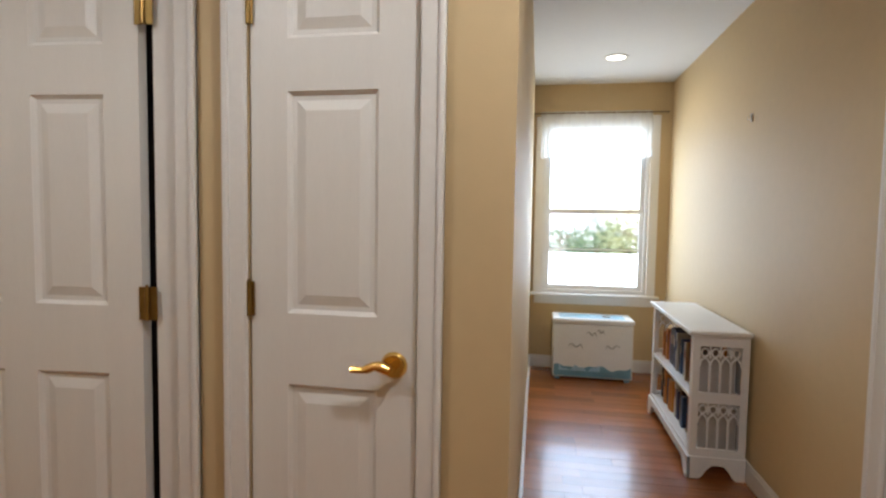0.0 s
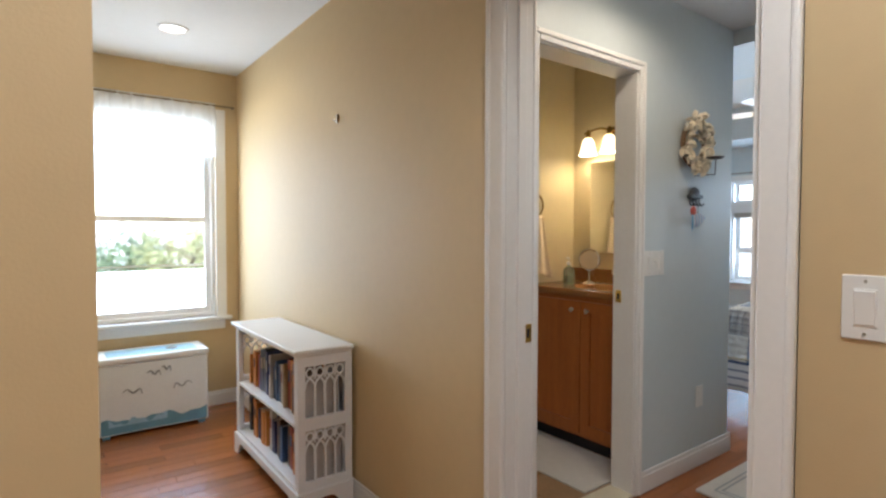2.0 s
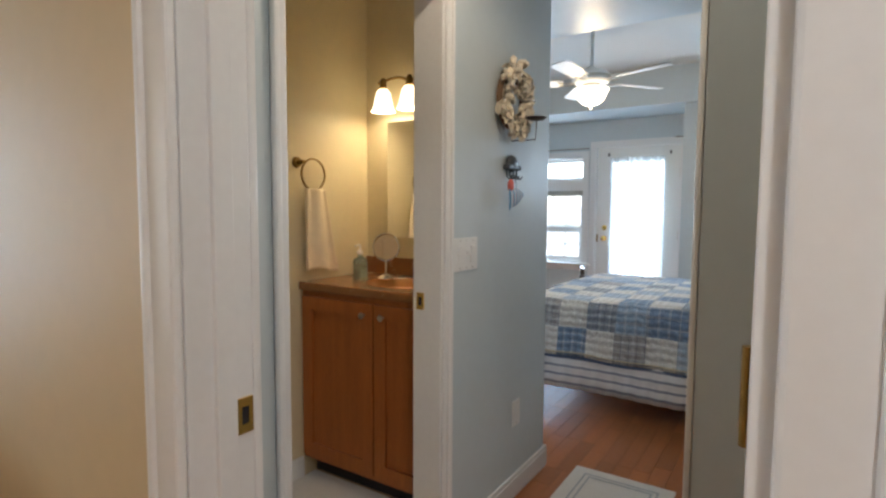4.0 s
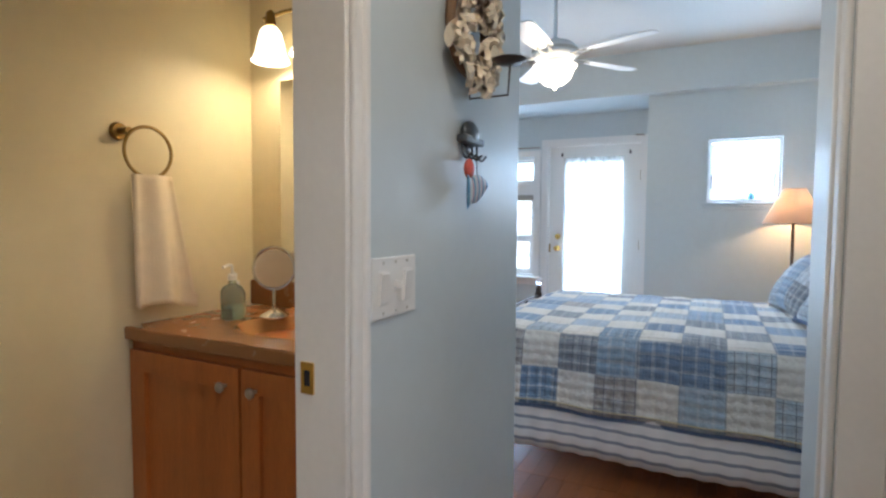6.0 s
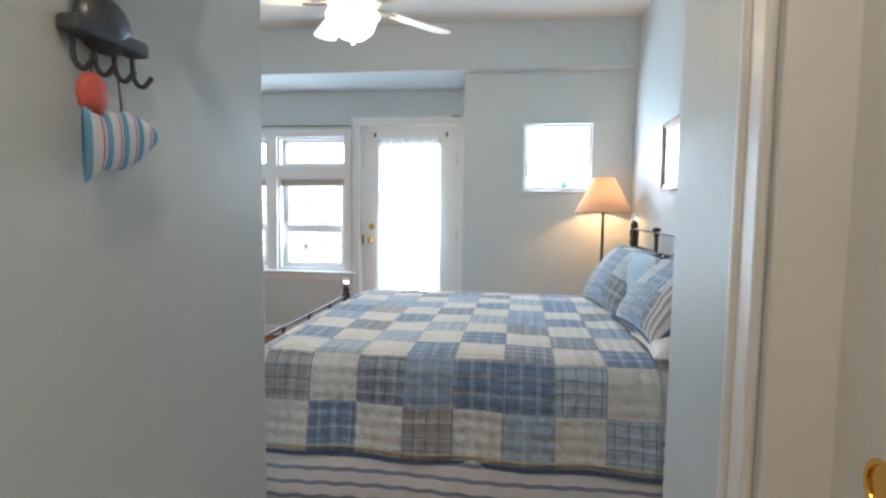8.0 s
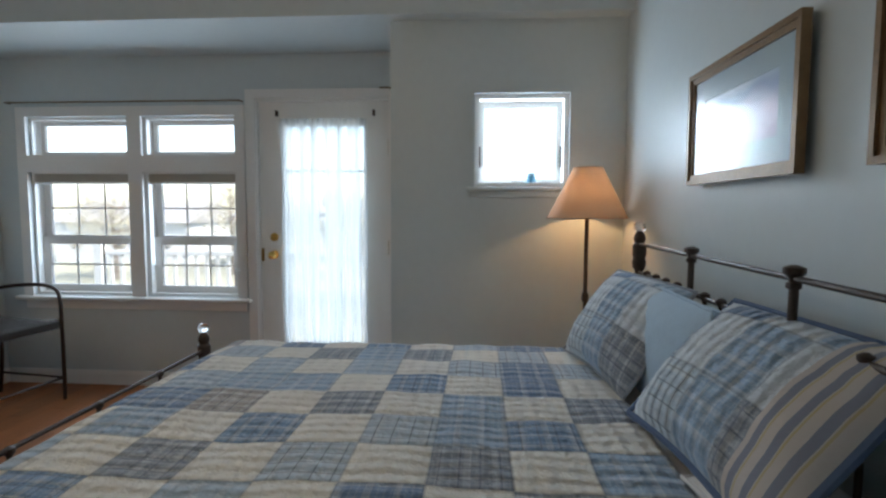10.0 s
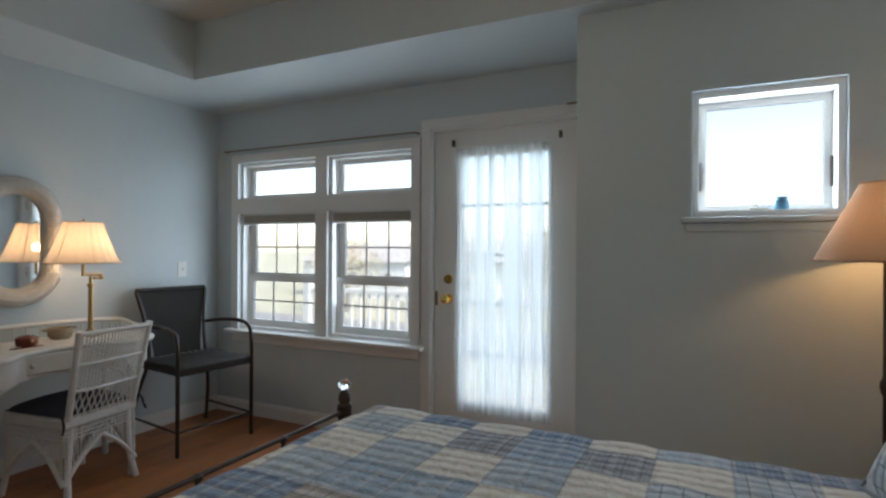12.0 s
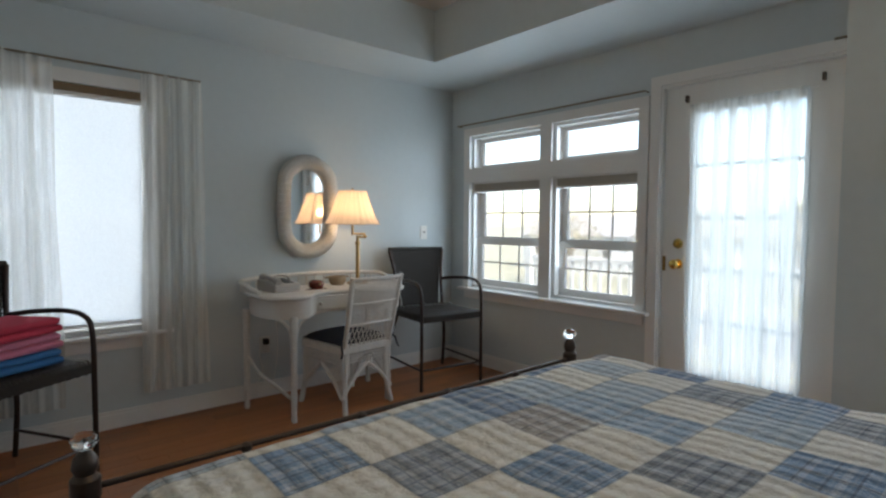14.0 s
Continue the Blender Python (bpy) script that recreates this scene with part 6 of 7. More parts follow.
part("drawer", boxed(4.155, 4.555, 2.775, 2.80, 0.645, 0.735, bevel=0.004), M["wpaint"], desk)
bm = bmesh.new()
bmesh.ops.create_uvsphere(bm, u_segments=12, v_segments=8, radius=0.012, matrix=Matrix.Translation((4.24, 2.765, 0.69)))
part("drawer_knob", bm, M["nickel"], desk, "small round knob", True)
for x, y in ((4.02, 2.69), (4.70, 2.69), (3.90, 3.12), (4.82, 3.12)):
    bm = bmesh.new()
    lathe(bm, [(0.014, 0.0), (0.018, 0.01), (0.016, 0.05), (0.02, 0.14), (0.022, 0.16), (0.019, 0.18), (0.020, 0.45), (0.025, 0.60), (0.026, 0.642)], (x, y, 0), 12)
    part("leg", bm, M["wicker"], desk, smooth=True)
for x0, x1, y in ((4.02, 3.93, 2.69), (4.02, 4.14, 2.69), (4.70, 4.58, 2.69)):
    bm = bmesh.new()
    tube(bm, curve_pts([(x0, y, 0.45), (x0 + (x1 - x0) * 0.35, y + 0.01, 0.58), (x1, y + 0.02, 0.632)], 6), 0.009, 8)
    part("brace", bm, M["wicker"], desk, smooth=True)
for x in (4.0, 4.72):
    bm = bmesh.new()
    tube(bm, curve_pts([(x, 2.70, 0.15), (x - 0.03, 2.85, 0.20), (x - 0.06 if x < 4.3 else x + 0.06, 3.0, 0.24), (3.90 if x < 4.3 else 4.82, 3.12, 0.35)], 6), 0.010, 8)
    part("stretcher", bm, M["wicker"], desk, smooth=True)

# ---- wicker chair ----
group_at(0.165, -0.20)
ch_w = thing("wicker_chair", "white wicker side chair with a navy cushion", "chair", at=(4.43, 2.64, 0), rz=8)
# local: the seat looks to +y, the back stands at -y
M["navy"] = mat("navy_cushion", (0.025, 0.03, 0.045), 0.9, var=0.2, scale=20, bump=0.4, bscale=60)
legs = ((-0.165, -0.17), (0.165, -0.17), (-0.19, 0.22), (0.19, 0.22))
for x, y in legs:
    bm = bmesh.new()
    sx = 0.03 if x > 0 else -0.03
    tube(bm, curve_pts([(x + sx, y - (0.03 if y < 0 else -0.02), 0.0), (x + sx * 0.4, y, 0.15), (x, y, 0.36), (x, y, 0.40)], 5), 0.017, 10)
    part("leg", bm, M["wicker"], ch_w, smooth=True)
part("seat_frame", boxed(-0.215, 0.215, -0.19, 0.24, 0.375, 0.43, bevel=0.014, seg=3), M["wicker"], ch_w)
bm = bmesh.new()


def cush(u, v):
    a, b = u * 2 - 1, v * 2 - 1
    k = max(0, (1 - abs(a) ** 3) * (1 - abs(b) ** 3)) ** 0.5
    return (a * 0.205, 0.04 + b * 0.205, 0.436 + 0.05 * k), (u, v)


grid(bm, 16, 16, cush)
grid(bm, 16, 16, lambda u, v: ((lambda p: (p[0], p[1], 0.4345))(cush(u, v)[0]), (u, v)))
bmesh.ops.remove_doubles(bm, verts=bm.verts, dist=0.0018)
cu = thing("seat_cushion", "thin navy cushion tied to the wicker chair", "cushion", at=(4.43, 2.64, 0), rz=8)
part("pad", bm, M["navy"], cu, smooth=True)
for x in (-0.22, 0.22):
    bm = bmesh.new()
    tube(bm, curve_pts([(x * 0.9, -0.16, 0.45), (x * 1.02, -0.20, 0.44), (x * 1.04, -0.215, 0.40), (x * 1.1, -0.22, 0.37)], 4), 0.007, 6)
    part("tie", bm, M["navy"], cu, "navy fabric tie")


def back_pt(a, b):
    """On the leaning back: a across -1..1, b up 0..1."""
    w = 0.185 + 0.02 * b
    return (a * w, -0.185 - 0.10 * b - 0.02 * (1 - a * a), 0.42 + 0.45 * b)


for a in (-1, 1):
    bm = bmesh.new()
    tube(bm, [back_pt(a, k / 10) for k in range(11)], 0.016, 10)
    part("back_post", bm, M["wicker"], ch_w, smooth=True)
for b in (0.32, 0.62, 0.97):
    bm = bmesh.new()
    tube(bm, [back_pt(-1 + k / 6, b) for k in range(13)], 0.012 if b > 0.9 else 0.009, 8)
    part("back_rail", bm, M["wicker"], ch_w, smooth=True)
bm = bmesh.new()
for k in range(1, 22):
    a = -1 + 2 * k / 22
    tube(bm, [back_pt(a, 0.32 + 0.65 * j / 4) for j in range(5)], 0.0032, 5)
for j in range(1, 24):
    b = 0.32 + 0.65 * j / 24
    tube(bm, [Vector(back_pt(-1 + k / 8, b)) + Vector((0, 0.003 * (-1) ** (k + j), 0)) for k in range(17)], 0.0026, 5)
tagged(part("woven_back", bm, M["wicker"], ch_w, "openwork woven wicker"), kind="stuff")
bm = bmesh.new()
for k in range(12):
    a = -1 + 2 * k / 12
    for sgn in (1, -1):
        pts = [back_pt(max(-1, min(1, a + sgn * 0.25 * j / 3 + (0 if sgn > 0 else 0.25))), 0.02 + 0.30 * j / 3) for j in range(4)]
        tube(bm, pts, 0.0035, 5)
tagged(part("lattice", bm, M["wicker"], ch_w, "diamond wicker lattice"), kind="stuff")
# woven skirts with an arch between the legs
for (xa, ya), (xb, yb) in (((-0.205, -0.18), (0.205, -0.18)), ((-0.205, -0.18), (-0.205, 0.23)), ((0.205, -0.18), (0.205, 0.23))):
    for s in (0, 1):
        bm = bmesh.new()
        A, B = (Vector((xa, ya, 0)), Vector((xb, yb, 0))) if s == 0 else (Vector((xb, yb, 0)), Vector((xa, ya, 0)))
        ctr = curve_pts([A + Vector((0, 0, 0.10)), A + (B - A) * 0.22 + Vector((0, 0, 0.21)), A + (B - A) * 0.5 + Vector((0, 0, 0.30))], 6)
        tube(bm, ctr, 0.013, 8)
        part("arch", bm, M["wicker"], ch_w, smooth=True)
        bm = bmesh.new()
        for k, p in enumerate(ctr[1:]):
            rod(bm, p, (p.x, p.y, 0.38), 0.0035, n=5)
        for z in (0.32, 0.34, 0.36):
            rod(bm, A + Vector((0, 0, z)), (A + B) / 2 + Vector((0, 0, z)), 0.004, n=5)
        tagged(part("woven_apron", bm, M["wicker"], ch_w), kind="stuff")

# ---- high-backed woven armchairs ----
group_at()
M["rattan"] = mat("dark_brown_woven_resin", (0.03, 0.023, 0.018), 0.65, var=0.25, scale=60, bump=0.8, bscale=170)
M["bronze"] = mat("dark_bronze_tube", (0.06, 0.045, 0.04), 0.35, 0.7, var=0.1, scale=20)


def armchair(at, rz, label):
    e = thing("armchair", label, "chair", "dark woven armchairs", at=at, rz=rz)
    W, S = 0.262, 0.545
    for sx in (-1, 1):
        bm = bmesh.new()
        tube(bm, curve_pts([(sx * W, -0.25, 0.0), (sx * W, -0.25, 0.45), (sx * W, -0.245, 0.68), (sx * W, -0.20, 0.755), (sx * W, -0.08, 0.775), (sx * (W - 0.02), 0.10, 0.765), (sx * (W - 0.05), 0.235, 0.745)], 6), 0.0125, 10)
        part("front_leg_and_arm", bm, M["bronze"], e, smooth=True)
        bm = bmesh.new()
        tube(bm, curve_pts([(sx * (W + 0.02), 0.32, 0.0), (sx * (W - 0.01), 0.25, 0.30), (sx * (W - 0.06), 0.205, 0.54), (sx * (W - 0.055), 0.235, 0.75), (sx * (W - 0.015), 0.285, 0.985)], 6), 0.0125, 10)
        part("back_leg", bm, M["bronze"], e, smooth=True)
        bm = bmesh.new()
        rod(bm, (sx * W, -0.25, 0.15), (sx * (W + 0.0), 0.285, 0.15), 0.008, n=8)
        part("side_stretcher", bm, M["bronze"], e, smooth=True)
    bm = bmesh.new()
    rod(bm, (-W, -0.25, 0.15), (W, -0.25, 0.15), 0.009, n=8)
    part("footrest", bm, M["bronze"], e, smooth=True)
    part("seat_frame", boxed(-W + 0.012, W - 0.012, -0.245, 0.215, 0.485, 0.535, bevel=0.012), M["rattan"], e)
    bm = bmesh.new()
    n = 24
    for k in range(n):
        x0 = -W + 0.014 + (2 * W - 0.028) * k / n
        x1 = -W + 0.014 + (2 * W - 0.028) * (k + 0.86) / n
        segs = [(-0.258, 0.49), (-0.258, 0.535), (-0.235, 0.552), (0.0, 0.542), (0.20, 0.552)]
        pv = None
        for j, (y, z) in enumerate(segs):
            cur = (bm.verts.new((x0, y, z + 0.003 * ((k + j) % 2))), bm.verts.new((x1, y, z + 0.003 * ((k + j) % 2))))
            if pv:
                bm.faces.new((pv[0], pv[1], cur[1], cur[0]))
            pv = cur
    tagged(part("woven_seat", bm, M["rattan"], e, "woven dark resin strands"), kind="stuff")
    bm = bmesh.new()
    n = 30

    def bk(a, b):
        w = 0.165 + 0.08 * b ** 1.4
        return Vector((a * w, 0.20 + 0.085 * b + 0.02 * (1 - a * a), 0.545 + 0.44 * b))
    for k in range(n):
        b0, b1 = k / n, (k + 0.88) / n
        for j in range(12):
            a0, a1 = -1 + 2 * j / 12, -1 + 2 * (j + 1) / 12
            off = Vector((0, 0.003 * (-1) ** (j + k), 0))
            bm.faces.new([bm.verts.new(bk(a, b) + off) for a, b in ((a0, b0), (a1, b0), (a1, b1), (a0, b1))])
    tagged(part("woven_back", bm, M["rattan"], e, "woven dark resin strands"), kind="stuff")
    bm = bmesh.new()
    grid(bm, 10, 10, lambda u, v: (bk(u * 2 - 1, v) + Vector((0, 0.008, 0)), (u, v)))
    part("back_lining", bm, M["rattan"], e, smooth=True)
    bm = bmesh.new()
    tube(bm, [bk(-1 + k / 5, 1.0) + Vector((0, 0, 0.006)) for k in range(11)], 0.015, 8)
    part("top_rail", bm, M["rattan"], e, smooth=True)
    return e


armchair((5.38, 2.49, 0), -8, "dark woven armchair with bronze legs by the desk")
C2 = (2.775, 2.375, 0)
armchair(C2, 32, "dark woven armchair holding folded bath towels")
tw = [("folded_towel", (0.04, 0.16, 0.38), "folded royal blue bath towel on the chair"), ("folded_towel", (0.62, 0.20, 0.30), "folded pink bath towel on the stack"), ("folded_towel", (0.60, 0.05, 0.09), "folded red bath towel on top")]
zz = 0.556
for i, (nm, c, lab) in enumerate(tw):
    e = thing(nm, lab, "towel", "folded towels on the chair", at=(C2[0] + 0.03, C2[1] - 0.03, zz), rz=32 + 5 * i)
    mm = mat("terry_%d" % i, c, 0.95, var=0.12, scale=30, bump=0.7, bscale=150)
    for k in range(2):
        bm = boxed(-0.17 + 0.006 * k, 0.17 - 0.008 * k, -0.14 + 0.004 * k, 0.14, 0.034 * k, 0.034 * k + 0.033, bevel=0.015, seg=3)
        for v in bm.verts:
            v.co.z += 0.004 * noise.noise((v.co.x * 9, v.co.y * 9, i))
        part("fold", bm, mm, e, smooth=True)
    zz += 0.07

# ---- mirror, desk lamp and small things ----
group_at(0.117, -0.377)
om = thing("oval_mirror", "oval wall mirror in a white wicker frame", "mirror", at=(4.395, 3.282, 1.311))


def oval(a, w, h, y=0.0):
    """A long oval: half circles of radius w on a straight middle."""
    s = h - w
    c, sn = math.cos(a), math.sin(a)
    return Vector((w * c, y, w * sn + (s if sn > 0 else -s) * min(1, abs(sn) * 3)))


bm = bmesh.new()
tube(bm, [oval(2 * math.pi * k / 64, 0.185, 0.318, -0.045) for k in range(64)], 0.047, 14, closed=True)
part("frame_core", bm, M["wicker"], om, smooth=True)
bm = bmesh.new()
for k in range(96):
    a = 2 * math.pi * k / 96
    c = oval(a, 0.185, 0.318, -0.045)
    d = (oval(a + 0.02, 0.185, 0.318, -0.045) - oval(a - 0.02, 0.185, 0.318, -0.045)).normalized()
    s1 = d.cross(Vector((0, 1, 0)))
    tube(bm, [c + (s1 * math.cos(t * math.pi / 5) + Vector((0, 1, 0)) * math.sin(t * math.pi / 5)) * 0.048 + d * 0.003 * math.sin(t) for t in range(10)], 0.0052, 4, closed=True)
part("wicker_wrap", bm, M["wicker"], om, "wound white wicker strands")
bm = bmesh.new()
pts = [oval(2 * math.pi * k / 64, 0.16, 0.293, -0.03) for k in range(64)]
bm.faces.new([bm.verts.new(p) for p in pts])
bm.faces.new([bm.verts.new(p + Vector((0, 0.006, 0))) for p in pts][::-1])
part("mirror_glass", bm, M["mirror"], om)

DLX, DLY = 4.675, 3.03
dl = thing("desk_lamp", "brass swing-arm desk lamp with a pleated cream shade, lit", "lamp", at=(DLX, DLY, 0.765))
M["agedbrass"] = mat("antique_brass", (0.45, 0.30, 0.14), 0.3, 0.9, var=0.1, scale=20)
part("base", turned([(0.075, 0.0), (0.075, 0.008), (0.06, 0.016), (0.025, 0.024), (0.016, 0.04)], n=26), M["agedbrass"], dl, smooth=True)
part("column", turned([(0.014, 0.03), (0.014, 0.28), (0.019, 0.285), (0.019, 0.30), (0.010, 0.305), (0.010, 0.345)], n=14), M["agedbrass"], dl, smooth=True)
bm = bmesh.new()
rod(bm, (0, 0, 0.335), (0.055, 0.0, 0.335), 0.008, n=10)
bmesh.ops.create_uvsphere(bm, u_segments=12, v_segments=8, radius=0.014, matrix=Matrix.Translation((0.06, 0, 0.338)))
rod(bm, (0.06, 0, 0.355), (-0.055, -0.02, 0.36), 0.008, n=10)
rod(bm, (-0.055, -0.02, 0.35), (-0.055, -0.02, 0.42), 0.009, n=10)
part("swing_arm", bm, M["agedbrass"], dl, smooth=True)
bm = bmesh.new()
n = 48
prof = [(0.190, 0.428), (0.165, 0.47), (0.140, 0.53), (0.115, 0.60), (0.098, 0.658)]
rings = [[bm.verts.new((-0.055 + (r + 0.0035 * (k % 2)) * math.cos(2 * math.pi * k / n), -0.02 + (r + 0.0035 * (k % 2)) * math.sin(2 * math.pi * k / n), z)) for k in range(n)] for r, z in prof]
for a, b in zip(rings, rings[1:]):
    for k in range(n):
        bm.faces.new((a[k], a[(k + 1) % n], b[(k + 1) % n], b[k]))
M["silkshade"] = sheer_mat("cream_silk_shade", (0.86, 0.74, 0.62), 0.97)
part("shade", bm, M["silkshade"], dl, "cream bell shade with piping")
for z, r in ((0.428, 0.192), (0.658, 0.099)):
    bm = bmesh.new()
    tube(bm, [(-0.055 + r * math.cos(t * math.pi / 16), -0.02 + r * math.sin(t * math.pi / 16), z) for t in range(32)], 0.004, 6, closed=True)
    part("shade_ring", bm, M["silkshade"], dl)
for k in range(6):
    a = 2 * math.pi * k / 6 + 0.3
    bm = bmesh.new()
    tube(bm, [(-0.055 + (r + 0.003) * math.cos(a), -0.02 + (r + 0.003) * math.sin(a), z) for r, z in prof], 0.003, 5)
    part("shade_piping", bm, M["silkshade"], dl)
part("shade_finial", turned([(0.005, 0.655), (0.009, 0.668), (0.004, 0.68)], (-0.055, -0.02, 0), 10), M["agedbrass"], dl, smooth=True)

M["greyplastic"] = mat("grey_plastic", (0.40, 0.38, 0.36), 0.45, var=0.05)
M["keypad"] = mat("dark_keys", (0.10, 0.10, 0.10), 0.5, var=0.1)
e = thing("telephone", "grey desk telephone with a coiled cord", "telephone", at=(4.06, 2.99, 0.765), rz=12)
bm = boxed(-0.095, 0.095, -0.10, 0.10, 0.0, 0.045, bevel=0.01)
for v in bm.verts:
    if v.co.z > 0.02:
        v.co.z += (v.co.y + 0.10) * 0.16
part("body", bm, M["greyplastic"], e)
for r in range(4):
    for c in range(3):
        part("key", boxed(0.0 + 0.024 * c, 0.017 + 0.024 * c, -0.07 + 0.03 * r, -0.052 + 0.03 * r, 0.044 + (0.03 + 0.03 * r) * 0.16, 0.054 + (0.03 + 0.03 * r) * 0.16, bevel=0.002), M["keypad"], e)
bm = bmesh.new()
tube(bm, curve_pts([(-0.06, -0.09, 0.060), (-0.06, -0.04, 0.075), (-0.06, 0.04, 0.088), (-0.06, 0.09, 0.085)], 5), [0.022] * 4 + [0.015] * 8 + [0.022] * 4, 10)
part("handset", bm, M["greyplastic"], e, smooth=True)
bm = bmesh.new()
tube(bm, [(0.03 + 0.13 * k / 60, 0.11 + 0.03 * math.sin(k * 0.1) + 0.007 * math.cos(k * 1.6), 0.03 + 0.05 * math.sin(k * 0.05) + 0.007 * math.sin(k * 1.6)) for k in range(61)], 0.002, 5)
part("cord", bm, M["keypad"], e)
M["redlac"] = mat("dark_red_lacquer", (0.16, 0.035, 0.025), 0.25, var=0.2, scale=25)
e = thing("trinket_box", "small dark red oval box on the desk", "box", at=(4.31, 2.96, 0.765))
part("body", turned([(0.040, 0.0), (0.048, 0.008), (0.050, 0.03)], n=22), M["redlac"], e, smooth=True)
part("lid", turned([(0.051, 0.031), (0.050, 0.042), (0.03, 0.054), (0.002, 0.057)], n=22), M["redlac"], e, smooth=True)
part("clasp", boxed(-0.006, 0.006, -0.054, -0.049, 0.024, 0.038), M["agedbrass"], e)
single("note_paper", boxed(4.21, 4.35, 2.885, 2.915, 0.7655, 0.768), M["redlac"], "dark folded card beside the trinket box", "card")
M["basket"] = mat("tan_basketry", (0.36, 0.27, 0.17), 0.7, var=0.2, scale=60, bump=0.7, bscale=200)
e = thing("small_basket", "small tan woven basket with loop handles", "basket", at=(4.52, 3.05, 0.765))
part("bowl", turned([(0.045, 0.0), (0.058, 0.02), (0.062, 0.05), (0.058, 0.062), (0.052, 0.05), (0.04, 0.01)], n=22), M["basket"], e, smooth=True)
for s in (-1, 1):
    bm = bmesh.new()
    tube(bm, [(s * (0.058 + 0.03 * math.sin(t * math.pi / 8)), 0.024 * math.cos(t * math.pi / 8), 0.055) for t in range(9)], 0.005, 6)
    part("handle", bm, M["basket"], e)
bm = bmesh.new()
tube(bm, curve_pts([(4.04, 3.25, 0.385), (4.03, 3.235, 0.30), (4.05, 3.24, 0.18), (4.00, 3.245, 0.08), (4.10, 3.24, 0.05), (4.16, 3.245, 0.30), (4.14, 3.235, 0.60), (4.10, 3.215, 0.78)], 8), 0.003, 6)
single("cable", bm, M["plastic"], "white power cord hanging behind the desk", "cord", smooth=True)

# ---- outside ----
group_at(0.26, -0.3)
M["grass"] = mat("dry_lawn", (0.34, 0.33, 0.24), 0.95, var=0.3, scale=0.3)
M["leaf"] = mat("tree_leaf", (0.055, 0.09, 0.04), 0.7, var=0.35, scale=0.6)
M["leafy"] = mat("yellow_green_leaf", (0.16, 0.17, 0.075), 0.7, var=0.35, scale=0.6)
M["dryleaf"] = mat("pale_autumn_leaf", (0.40, 0.37, 0.27), 0.7, var=0.3, scale=0.6)
M["bark"] = mat("grey_bark", (0.12, 0.09, 0.07), 0.9, var=0.3, scale=4)
M["deck"] = mat("weathered_deck", (0.40, 0.38, 0.34), 0.8, var=0.2, scale=3, stretch=(1, 12, 1))
M["siding"] = mat("pale_siding", (0.55, 0.56, 0.55), 0.7, var=0.06, scale=1)
M["roofing"] = mat("grey_shingle", (0.34, 0.33, 0.32), 0.9, var=0.2, scale=6)
M["asphalt"] = mat("asphalt", (0.20, 0.20, 0.20), 0.9, var=0.2, scale=1)
GZ = -3.1
structure("ground", boxed(-400, 400, -400, 400, GZ - 0.2, GZ), M["grass"], "dry open lawn around the house", "ground")
structure("road", boxed(22, 30, -200, 200, GZ + 0.004, GZ + 0.03), M["asphalt"], "grey asphalt road beyond the lawn", "road")
deck = thing("deck", "weathered wooden deck outside the bedroom", "deck")
for k in range(12):
    part("board", boxed(5.90 + 0.145 * k, 6.035 + 0.145 * k, -0.9, 3.9, -0.19, -0.15, bevel=0.004), M["deck"], deck)
for x, y in ((7.5, -0.8), (7.5, 1.5), (7.5, 3.8), (6.0, 3.8)):
    part("support_post", boxed(x - 0.06, x + 0.06, y - 0.06, y + 0.06, GZ, -0.19), M["deck"], deck)

rl = thing("deck_railing", "white wooden railing along the deck edge", "railing")
for z in (-0.05, 0.78):
    part("rail", boxed(7.52, 7.57, -0.9, 3.9, z, z + 0.05, bevel=0.004), M["siding"], rl)
for k in range(40):
    y = -0.84 + 0.12 * k
    part("baluster", boxed(7.53, 7.56, y, y + 0.032, 0.0, 0.779), M["siding"], rl)
for y in (-0.9, 1.5, 3.82):
    part("post", boxed(7.50, 7.59, y, y + 0.09, -0.15, 0.92, bevel=0.006), M["siding"], rl)


